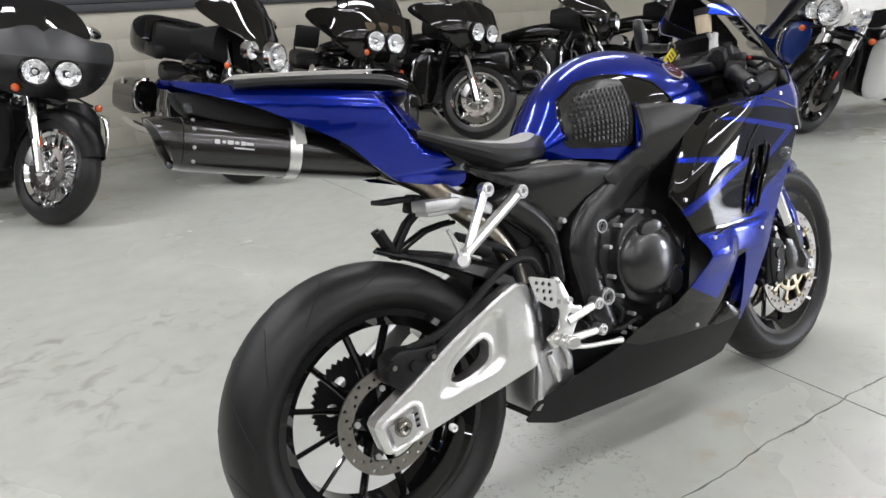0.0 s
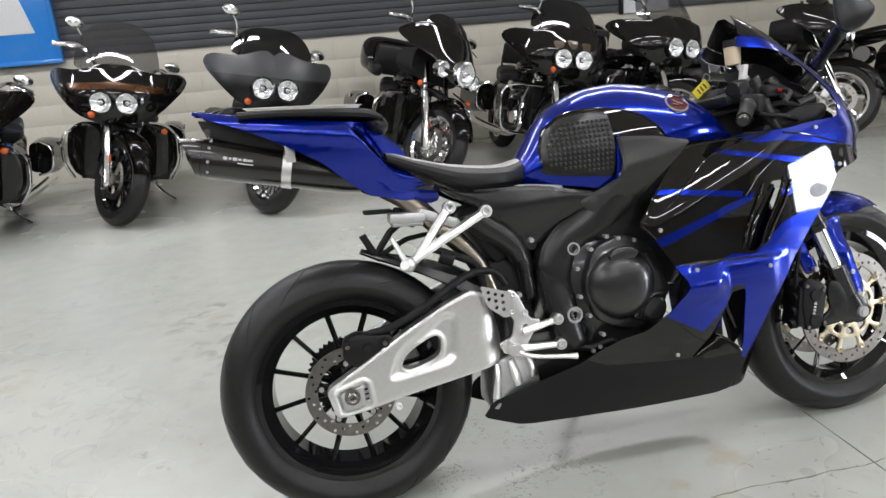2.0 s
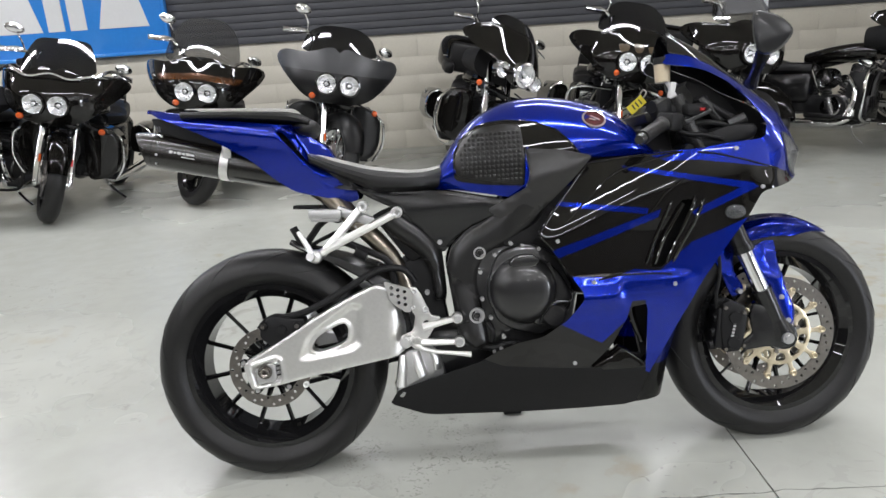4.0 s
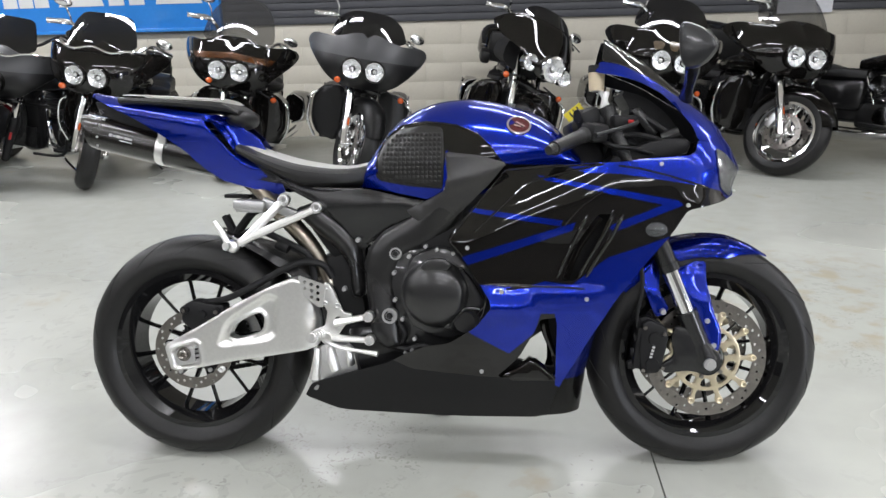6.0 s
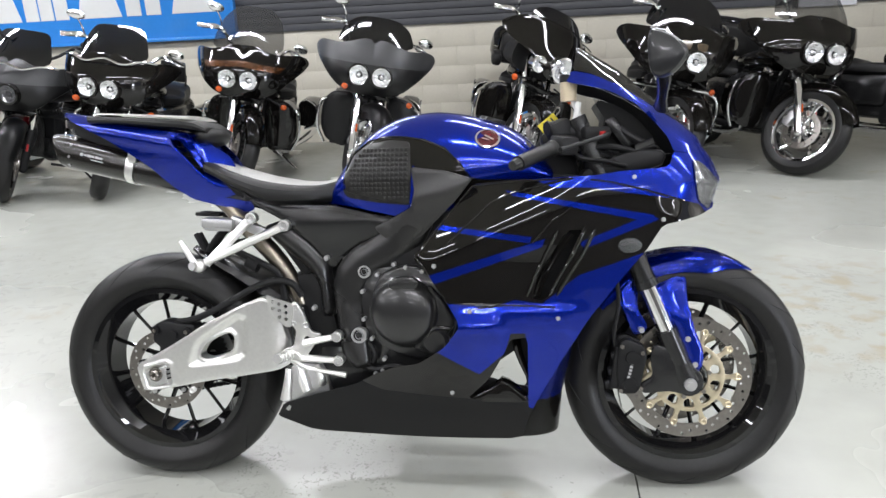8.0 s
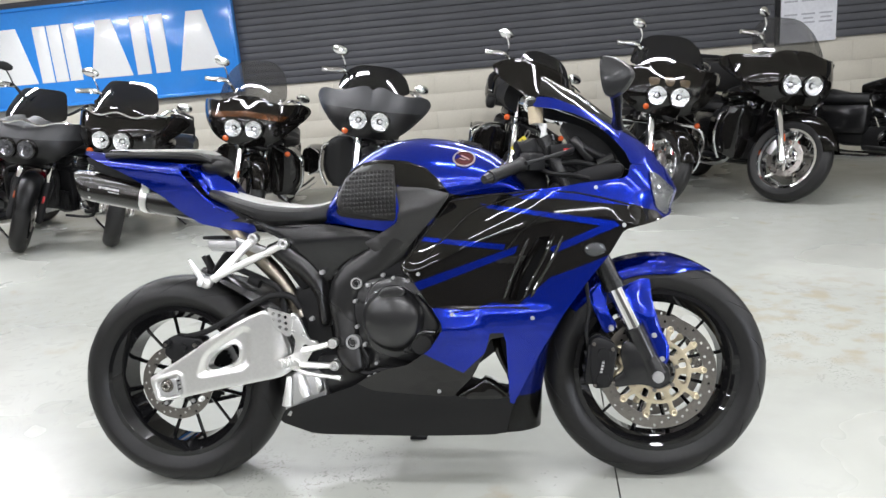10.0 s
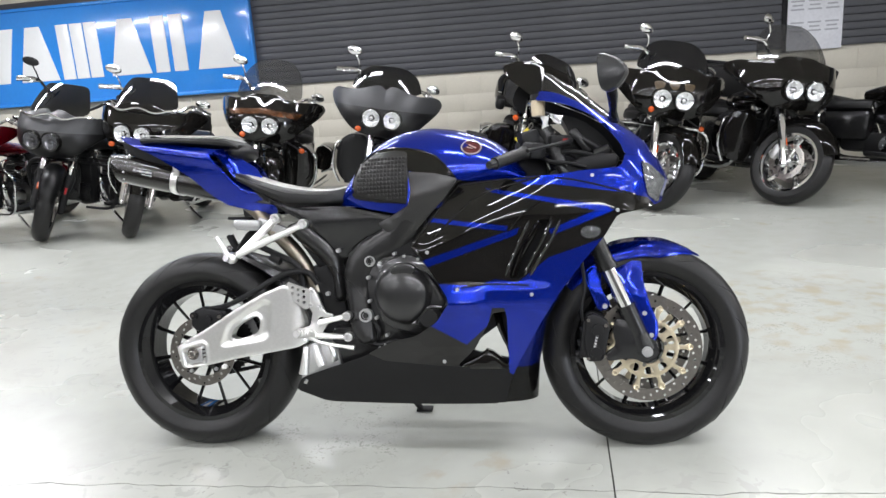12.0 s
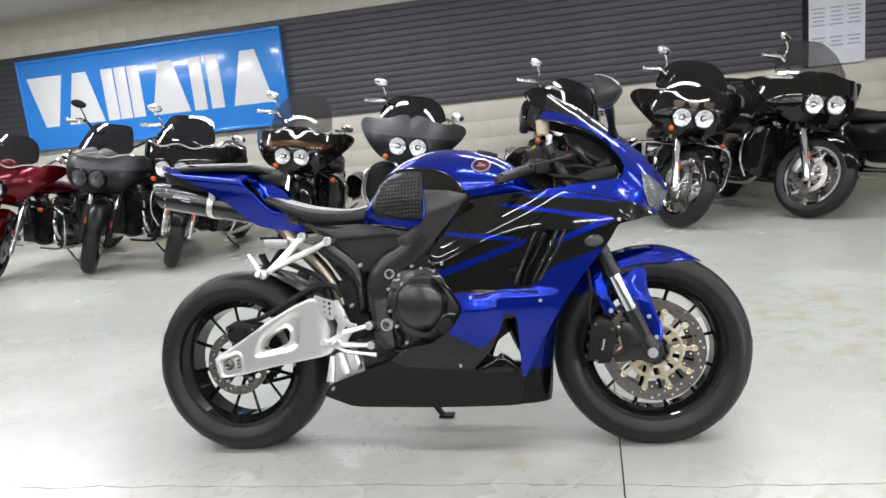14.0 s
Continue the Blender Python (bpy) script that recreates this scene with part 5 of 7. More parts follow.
for mir in (False, True):
    bm = shell(FAIR, on_side(), 0.004, 0.018, 0, [HOLE_FAR if mir else HOLE, DUCT], [(3, [(0.2, 0.05), (1.2, 0.05), (1.2, 0.245), (0.985, 0.258), (0.62, 0.285), (0.56, 0.31), (0.44, 0.29), (0.2, 0.26)])] + [(1, p) for p in BLUES], mirror=mir, lining=2)
    fairing = part("side_fairing", bm, [BLACK, BLUE, SATIN, DEEP], sport, "gloss black side fairing with blue stripes")
    s = 1 if mir else -1
    if not mir:
        bm = bmesh.new()
        plate(bm, rounded([(0.90, 0.72), (1.16, 0.70), (1.05, 0.50), (1.0, 0.24), (0.80, 0.25), (0.86, 0.4)], 1), s * 0.12, 0.02, [rounded([(0.962, 0.385), (0.905, 0.345), (0.878, 0.305), (0.985, 0.280), (0.975, 0.33)], 1, 0.08)], 0)
        part("inner_panel", bm, DEEP, sport)
        bm = bmesh.new()
        plate(bm, rounded([(0.845, 0.272), (0.905, 0.300), (0.925, 0.318), (0.986, 0.268), (0.986, 0.258), (0.85, 0.258)], 1), s * 0.150, 0.05, (), 0.006)
        tube(bm, [(0.955, s * 0.150, 0.425), (0.962, s * 0.148, 0.38), (0.984, s * 0.146, 0.32)], [0.012, 0.010, 0.006], 8, 4)
        part("duct_ramp", bm, BLACK, sport, "gloss black ramp inside the fairing opening")
    bm = bmesh.new()
    tube(bm, [(1.085, s * 0.178, 0.675), (1.035, s * 0.182, 0.60), (1.005, s * 0.178, 0.525)], 0.007, 6, 3, flat=2.0)
    part("duct_fin", bm, BLACK, fairing)
    for dx in (-0.034, 0.030, 0.052):
        bm = bmesh.new()
        line = [(1.090 + dx, 0.680), (1.062 + dx, 0.625), (1.035 + 0.9 * dx, 0.575), (1.012 + 0.8 * dx, 0.528)]
        tube(bm, [(x, s * (side_y(x, z) + 0.001), z) for x, z in smooth_path(line, 5)], [0.002] + [0.0055] * 14 + [0.002], 8, 1, flat=0.6)
        part("duct_fin", bm, BLACK, fairing)
    for path in ([(0.785, 0.642), (0.85, 0.702), (0.900, 0.748), (0.935, 0.766), (1.004, 0.783), (1.093, 0.801)], [(1.13, 0.797), (1.18, 0.790), (1.24, 0.775), (1.35, 0.742)], [(1.118, 0.690), (1.09, 0.63), (1.062, 0.577)], [(0.756, 0.580), (0.722, 0.622), (0.79, 0.708), (0.858, 0.788), (0.96, 0.796), (1.09, 0.801)], [(1.0, 0.655), (1.04, 0.70), (1.09, 0.735)], [(0.86, 0.500), (0.93, 0.508), (1.0, 0.505), (1.05, 0.50)]):
        bm = bmesh.new()
        tube(bm, [(x, s * (side_y(x, z) + 0.0004), z) for x, z in smooth_path(path)], 0.0024, 8, 1)
        part("panel_seam", bm, BLACK, fairing)
    for x, z in ((0.767, 0.602), (0.85, 0.495), (1.056, 0.475), (1.233, 0.80), (0.80, 0.285), (1.30, 0.70)):
        y = side_y(x, z)
        bm = bmesh.new()
        rod(bm, (x, s * (y - 0.004), z), (x, s * (y + 0.004), z), 0.0062, 0.005, 12)
        part("fairing_screw", bm, SCREW, fairing)
    bm = bmesh.new()
    ball(bm, (1.222, s * side_y(1.222, 0.642), 0.642), 0.024, (1.2, 0.45, 0.75), 20)
    part("turn_signal", bm, LENS, fairing, "small clear flush turn signal")
bm = bmesh.new()
rings = [[bm.verts.new((x, y, z)) for y in (-w, -w * 0.5, 0, w * 0.5, w)] for x, z, w in ((0.36, 0.166, 0.065), (0.42, 0.146, 0.075), (0.7, 0.139, 0.095), (0.968, 0.140, 0.088))]
skin(bm, rings, closed=False)
bmesh.ops.solidify(bm, geom=bm.faces[:], thickness=0.006)
part("belly_floor", bm, BLACK, sport)

for s in (-1, 1):
    bm = bmesh.new()
    rows = []
    for (ax, ay, az), (bx, by, bz) in (((0.968, 0.104, 0.146), (1.062, 0.028, 0.146)), ((0.985, 0.128, 0.19), (1.066, 0.04, 0.19)), ((1.004, 0.160, 0.262), (1.072, 0.055, 0.262)), ((1.066, 0.182, 0.378), (1.098, 0.085, 0.40)), ((1.126, 0.180, 0.468), (1.15, 0.10, 0.49))):
        rows.append([bm.verts.new((ax - 0.012 + (bx - ax + 0.012) * math.sin(math.pi / 2 * k / 6), s * (by + (ay - by) * math.cos(math.pi / 2 * k / 6)), az + (bz - az) * k / 6)) for k in range(7)])
    skin(bm, rows, closed=False)
    bm.faces.ensure_lookup_table()
    for f in bm.faces:
        f.material_index = 1 if f.calc_center_median().z > 0.25 else 0
    bmesh.ops.solidify(bm, geom=bm.faces[:], thickness=0.004)
    part("fairing_front_lip", bm, [BLACK, BLUE], sport)

# upper cowl and screen
COWL = rounded([(1.081, 1.036), (1.097, 1.056), (1.144, 1.042), (1.198, 1.018), (1.238, 0.997), (1.278, 0.970), (1.32, 0.944), (1.36, 0.922), (1.398, 0.890), (1.408, 0.868), (1.36, 0.853), (1.326, 0.857), (1.315, 0.890), (1.282, 0.931), (1.242, 0.972), (1.183, 1.001), (1.116, 1.019), (1.089, 1.027)], 1, 0.12)
SCREEN = rounded([(1.100, 1.058), (1.112, 1.123), (1.216, 1.059), (1.284, 1.001), (1.336, 0.957), (1.36, 0.924), (1.32, 0.946), (1.278, 0.972), (1.238, 0.999), (1.198, 1.020), (1.144, 1.044)], 1, 0.1)
for mir in (False, True):
    part("upper_cowl", shell(COWL, on_side(0.001), 0.006, 0.015, 0, mirror=mir, lining=1), [BLUE, DEEP], sport, "blue upper cowl round the cockpit")
    part("windscreen", shell(SCREEN, on_side(), 0.003, 0.015, 0.0, mirror=mir), SMOKE, sport, "dark smoked windscreen")
    LAMP = rounded([(1.375, 0.837), (1.395, 0.830), (1.448, 0.785), (1.422, 0.716), (1.390, 0.738), (1.378, 0.787)], 1, 0.12)
    part("lamp_reflector", shell(LAMP, on_side(0.0015), 0.001, 0.02, 0.0, mirror=mir), GLASSY, sport, "bright headlamp reflector")
    part("headlamp", shell(LAMP, on_side(0.006), 0.004, 0.02, 0.004, mirror=mir), LENS, sport, "clear wedge headlamp")
bm = bmesh.new()
plate(bm, rounded([(1.10, 0.79), (1.30, 0.815), (1.32, 0.86), (1.24, 0.865), (1.13, 0.825)], 1), 0, 0.24, (), 0.01)
box(bm, (1.18, 0, 0.79), (0.26, 0.28, 0.02), (0, 4, 0))
part("dash_panel", bm, DEEP, sport, "black dash and inner cowl")

# forks and front end
RAKE = Vector((-0.42, 0, 1)).normalized()
for s in (-1, 1):
    base = Vector((1.374, s * 0.098, 0.296))
    fork = new("fork_leg")
    fork.parent = sport
    bm = bmesh.new()
    rod(bm, base + RAKE * 0.255, base + RAKE * 0.70, 0.026, seg=24)
    rod(bm, base + RAKE * 0.255, base + RAKE * 0.275, 0.029, seg=24)
    part("outer_tube", bm, SATIN, fork, "black fork outer tube")
    bm = bmesh.new()
    rod(bm, base + RAKE * 0.13, base + RAKE * 0.26, 0.0205, seg=24)
    part("chrome_slider", bm, CHROME, fork, "polished fork slider")
    bm = bmesh.new()
    rod(bm, base + RAKE * 0.02, base + RAKE * 0.14, 0.024, 0.027, 24)
    tube(bm, [base + RAKE * 0.05, base + Vector((0.0, 0, 0.0))], [0.026, 0.032], 12, 1)
    rod(bm, base + Vector((0, -s * 0.02, 0)), base + Vector((0, s * 0.018, 0)), 0.033, seg=24)
    plate(bm, rounded([(1.292, 0.393), (1.332, 0.380), (1.371, 0.345), (1.405, 0.320), (1.409, 0.285), (1.377, 0.262), (1.329, 0.274), (1.264, 0.266), (1.258, 0.290), (1.289, 0.312), (1.280, 0.36)], 2, 0.15), s * 0.108, 0.018, (), 0.005)
    part("fork_foot", bm, SATIN, fork, "black cast fork foot")
    bm = bmesh.new()
    body = rounded([(1.205, 0.398), (1.226, 0.408), (1.266, 0.390), (1.274, 0.361), (1.254, 0.268), (1.206, 0.266), (1.198, 0.328)], 2, 0.14)
    plate(bm, body, s * 0.112, 0.026, (), 0.008)
    plate(bm, body, s * 0.058, 0.024, (), 0.008)
    box(bm, (1.205, s * 0.085, 0.332), (0.03, 0.07, 0.11), (0, 8, 0), 0.008)
    for dz in (-0.046, -0.012, 0.026):
        rod(bm, (1.200 + dz * 0.2, s * 0.100, 0.332 + dz), (1.184 + dz * 0.2, s * 0.100, 0.330 + dz), 0.014, 0.011, 14)
    for dx, dz in ((0.0, -0.036), (0.006, 0.030)):
        rod(bm, (1.232 + dx, s * 0.118, 0.330 + dz), (1.232 + dx, s * 0.129, 0.330 + dz), 0.0185, 0.016, 18)
    caliper = part("front_caliper", bm, DEEP, fork, "black radial front brake caliper")
    for x, z in ((1.213, 0.388), (1.210, 0.277), (1.258, 0.283), (1.262, 0.372)):
        bm = bmesh.new()
        rod(bm, (x, s * 0.120, z), (x, s * 0.129, z), 0.0055, seg=6)
        part("caliper_bolt", bm, STEEL, caliper)
    bm = bmesh.new()
    for k in range(5):
        box(bm, (1.2285 + 0.0022 * k, s * 0.1262, 0.312 + 0.0085 * k), (0.0065, 0.002, 0.0055), (0, 14, 0))
    part("caliper_print", bm, SILVERPRINT, caliper)
    bm = bmesh.new()
    tube(bm, [(1.277, s * 0.100, 0.375), (1.290, s * 0.104, 0.360), (1.278, s * 0.104, 0.338), (1.287, s * 0.104, 0.318), (1.268, s * 0.100, 0.300)], 0.005, 8, 4, flat=1.4)
    part("pad_spring", bm, GOLD, caliper, "gold pad spring")
    bm = bmesh.new()
    rod(bm, base, base + Vector((0, s * 0.036, 0)), 0.015, seg=24)
    rod(bm, base, base + Vector((0, s * 0.040, 0)), 0.009, seg=6)
    part("axle_end", bm, SCREW, fork)
bm = bmesh.new()
rings = []
for k in range(27):
    a = radians(58 + 82 * k / 26)
    w = 0.070 * min(1.0, 0.10 + 0.95 * math.sin(math.pi / 2 * min(1, k / 11)))
    R0, full = 0.312, min(1, k / 7)
    row = []
    for y, d in ((-1.0, -0.044 * max(0.1, full)), (-0.97, -0.026 * full), (-0.86, -0.008 * full), (-0.66, 0.004 * full), (-0.52, 0.0035 * full), (0, 0.013 * full), (0.52, 0.0035 * full), (0.66, 0.004 * full), (0.86, -0.008 * full), (0.97, -0.026 * full), (1.0, -0.044 * max(0.1, full))):
        row.append(bm.verts.new((1.380 + (R0 + d) * math.cos(a), w * y, 0.293 + (R0 + d) * math.sin(a))))
    rings.append(row)
skin(bm, rings, closed=False)
bmesh.ops.solidify(bm, geom=bm.faces[:], thickness=0.004)
fender = part("front_fender", bm, BLUE, sport, "blue front fender")
STAY = rounded([(1.282, 0.520), (1.313, 0.536), (1.346, 0.552), (1.374, 0.550), (1.374, 0.490), (1.390, 0.424), (1.411, 0.374), (1.411, 0.338), (1.396, 0.310), (1.381, 0.318), (1.370, 0.352), (1.350, 0.396), (1.328, 0.455)], 2, 0.14)
WING = rounded([(1.205, 0.515), (1.235, 0.545), (1.262, 0.545), (1.252, 0.478), (1.279, 0.433), (1.271, 0.414), (1.244, 0.408)], 2, 0.14)
for mir in (False, True):
    s = 1 if mir else -1
    bm = shell(STAY, lambda u, v: ((u, -0.070 - 0.026 * ease(0.545 - v, 0.0, 0.10) - 0.006 * math.exp(-((u - 1.352 - 0.28 * (0.46 - v)) / 0.022) ** 2), v), (0, 1, 0)), 0.006, 0.008, 0.008, mirror=mir, tip=0.8)
    part("fender_stay", bm, BLUE, fender, "blue fender stay covering the fork")
    bm = shell(WING, lambda u, v: ((u, -0.072 - 0.018 * ease(0.545 - v, 0.0, 0.09), v), (0, 1, 0)), 0.006, 0.012, 0.006, mirror=mir, tip=0.7)
    part("fender_rear_wing", bm, BLUE, fender)
    for x, z in ((1.372, 0.402), (1.390, 0.338), (1.262, 0.424)):
        bm = bmesh.new()
        rod(bm, (x, s * 0.093, z), (x, s * 0.106, z), 0.008, 0.0065, 14)
        part("fender_screw", bm, SCREW, fender)
bm = bmesh.new()
tube(bm, [(1.19, -0.11, 0.62), (1.205, -0.115, 0.50), (1.195, -0.11, 0.42), (1.20, -0.10, 0.38)], 0.005, 8)
part("front_brake_hose", bm, MATT, sport)

# bars and cockpit
for s in (-1, 1):
    bar = new("clip_on_bar")
    bar.parent = sport
    a, b = Vector((1.105, s * 0.10, 0.895)), Vector((0.970, s * 0.262, 0.838))
    bm = bmesh.new()
    rod(bm, a + (a - b) * 0.15, b, 0.011)
    ball(bm, a + (a - b) * 0.1, 0.035, (1, 1, 0.8))
    part("bar_tube", bm, SATIN, bar)
    bm = bmesh.new()
    line = [a + (b - a) * (0.42 + 0.58 * k / 24) for k in range(25)]
    tube(bm, line, [0.020, 0.0185] + [0.0172 - 0.0012 * (k % 2) for k in range(23)], 16, 1)
    part("grip", bm, RUBBER, bar, "ribbed dark rubber grip")
    bm = bmesh.new()
    rod(bm, b, b + (b - a).normalized() * 0.022, 0.0145, 0.011)
    part("bar_end", bm, SATIN, bar)
    bm = bmesh.new()
    c = a + (b - a) * 0.30
    box(bm, c + Vector((0.01, 0, 0.0)), (0.055, 0.05, 0.045), (10, 0, s * -40), 0.01)
    part("switch_housing", bm, DEEP, bar)
    bm = bmesh.new()
    tube(bm, [a + Vector((0.075, s * 0.01, 0.01)), a + Vector((0.06, s * 0.07, 0.0)), a + Vector((-0.01, s * 0.15, -0.02)), a + Vector((-0.045, s * 0.185, -0.03))], [0.007, 0.006, 0.0045, 0.006], 8, 4)
    part("lever", bm, DEEP, bar, "black control lever")
bm = bmesh.new()
rod(bm, (1.090, -0.058, 0.985), (1.090, -0.058, 1.030), 0.019, 0.021, 20)
part("brake_reservoir", bm, BEIGE, sport, "yellowed brake fluid reservoir")
bm = bmesh.new()
rod(bm, (1.090, -0.058, 1.030), (1.090, -0.058, 1.048), 0.022, 0.021, 20)
part("reservoir_cap", bm, DEEP, sport)
bm = bmesh.new()
box(bm, (1.108, -0.070, 0.955), (0.014, 0.02, 0.055), (0, 12, 0), 0.003)
tube(bm, [(1.10, -0.062, 0.985), (1.12, -0.075, 0.94), (1.14, -0.10, 0.905)], 0.006, 8)
part("reservoir_bracket", bm, WHITEP, sport)
bm = bmesh.new()
box(bm, (1.062, -0.112, 0.912), (0.060, 0.045, 0.050), (0, -20, 30), 0.012)
rod(bm, (1.035, -0.130, 0.918), (1.085, -0.098, 0.925), 0.016, 0.013, 12)
part("throttle_housing", bm, DEEP, sport, "black throttle and switch housing")
bm = bmesh.new()
box(bm, (1.15, -0.115, 0.905), (0.07, 0.028, 0.03), (0, 0, 25), 0.008)
part("brake_master", bm, DEEP, sport)
bm = bmesh.new()
box(bm, (1.165, -0.132, 0.903), (0.016, 0.006, 0.009), (0, 0, 20), 0.002)
part("lever_adjuster", bm, REDP, sport, "red lever adjuster")
bm = bmesh.new()
plate(bm, rounded([(1.02, 0.62), (1.14, 0.62), (1.10, 0.93), (1.03, 0.93)], 1), 0, 0.10, (), 0.01)
box(bm, (1.08, 0, 0.905), (0.12, 0.24, 0.03), (0, -14, 0), 0.01)
part("triple_clamp", bm, DEEP, sport)
bm = bmesh.new()
box(bm, (1.043, 0.022, 0.938), (0.052, 0.002, 0.026), (0, -38, 0))
part("key_tag", bm, YELLOW, sport, "yellow stock tag on the key")
bm = bmesh.new()
for k in range(3):
    box(bm, (1.035 + 0.009 * k, 0.0202, 0.932 + 0.007 * k), (0.004, 0.001, 0.016), (0, -38, 0))
part("tag_print", bm, DARKLINE, sport)
bm = bmesh.new()
tube(bm, [(1.061, 0.022, 0.955), (1.072, 0.024, 0.969), (1.067, 0.036, 0.979), (1.055, 0.034, 0.961)], 0.002, 6)
part("tag_ring", bm, STEEL, sport)
bm = bmesh.new()
box(bm, (1.21, 0, 0.905), (0.03, 0.16, 0.09), (0, -35, 0), 0.012)
part("instrument_panel", bm, SATIN, sport)
bm = bmesh.new()
plate(bm, rounded([(1.10, 0.79), (1.30, 0.815), (1.312, 0.872), (1.27, 0.930), (1.21, 0.974), (1.15, 0.990), (1.185, 0.93), (1.14, 0.87)], 1), 0.03, 0.13, (), 0)
part("cockpit_liner", bm, DEEP, sport, "black inner cockpit panel")
for k, pts in enumerate(([(1.19, -0.06, 0.93), (1.23, -0.075, 0.90), (1.27, -0.08, 0.875), (1.30, -0.07, 0.86)], [(1.12, -0.10, 0.86), (1.17, -0.115, 0.872), (1.23, -0.105, 0.862), (1.27, -0.09, 0.84)], [(1.08, -0.11, 0.87), (1.12, -0.135, 0.845), (1.17, -0.135, 0.838), (1.22, -0.12, 0.825)])):
    bm = bmesh.new()
    tube(bm, pts, (0.010, 0.007, 0.006)[k], 8)
    part("cockpit_hose", bm, DEEP, sport)
bm = bmesh.new()
rod(bm, (1.25, -0.085, 0.862), (1.29, -0.095, 0.878), 0.017, 0.015, 14)
part("wiring_plug", bm, SATIN, sport)
for k, (dy, dz) in enumerate(((-0.06, 0.0), (-0.02, 0.015), (0.03, 0.01))):
    bm = bmesh.new()
    tube(bm, [(1.02, dy, 0.86), (1.09, dy - 0.05, 0.87 + dz), (1.18, dy - 0.04, 0.85 + dz), (1.22, dy, 0.80)], 0.006, 6)
    part("control_cable", bm, DEEP, sport)
for s in (-1, 1):
    mirror_ = new("mirror")
    mirror_.parent = sport
    bm = bmesh.new()
    foot_, tip_ = (Vector((1.302, -0.100, 0.958)), Vector((1.291, -0.190, 1.018))) if s < 0 else (Vector((1.302, 0.100, 0.958)), Vector((1.250, 0.235, 0.985)))
    tube(bm, [foot_, foot_ * 0.6 + tip_ * 0.4, tip_, tip_ * 1.4 - foot_ * 0.4], [0.013, 0.0085, 0.012, 0.010], 10, 4, flat=1.5)
    part("mirror_stem", bm, SATIN, mirror_)
    bm = bmesh.new()
    tmp = bmesh.new()
    plate(tmp, rounded([(-0.044, 0.106), (-0.052, 0.08), (-0.046, 0.010), (-0.022, -0.006), (0.012, 0.006), (0.042, 0.044), (0.010, 0.082)], 2), 0, 0.03, (), 0.012)
    join(bm, tmp, pose(tip_.x + 0.004, tip_.y + s * 0.062, tip_.z - 0.002, 0, 0, s * 30))
    part("mirror_shell", bm, MIRRORGREY, mirror_, "dark grey folded mirror")
# ---------- the row of touring motorcycles ----------
# Own frame of each: x forward, origin under the front axle; the fork side can be steered.
REDPAINT = material("deep_red_paint", (0.10, 0.0015, 0.006), 0.2, 0.55, 0.5, 0.15, 500, gloss=0.1)
BRONZE = material("bronze_flake_paint", (0.13, 0.045, 0.010), 0.24, 0.4, 0.6, 0.5, 14, second=(0.008, 0.005, 0.003), blend=0.75, patch=9)
# yoke grey; on the satin bike it paints in the light from above
GREYLIT = material("grey_and_lit_satin", (0.040, 0.041, 0.043), 0.42, 0.2, 0.0, 0.1, 80)
WHITEPAINT = material("white_gloss_paint", (0.70, 0.70, 0.68), 0.2, 0.0, 0.8, 0.04, 60)
BLUEPAINT = material("blue_gloss_paint", (0.01, 0.035, 0.20), 0.2, 0.1, 1.0, 0.1, 200)
LAMPBOWL = material("bright_lamp_bowl", (0.86, 0.87, 0.89), 0.26, 1.0, 0.4, 0.05, 40)
DIMLENS = material("dim_lamp_lens", (0.10, 0.10, 0.11), 0.12, 0.4, 0.8, 0.2, 60)
DARKSATIN = material("dark_satin_paint", (0.0075, 0.0075, 0.008), 0.34, 0.1, 0.0, 0.15, 80, gloss=0.4)
SKULL = material("faded_gold_graphic", (0.06, 0.040, 0.018), 0.3, 0.2, 0.6, 0.4, 40)


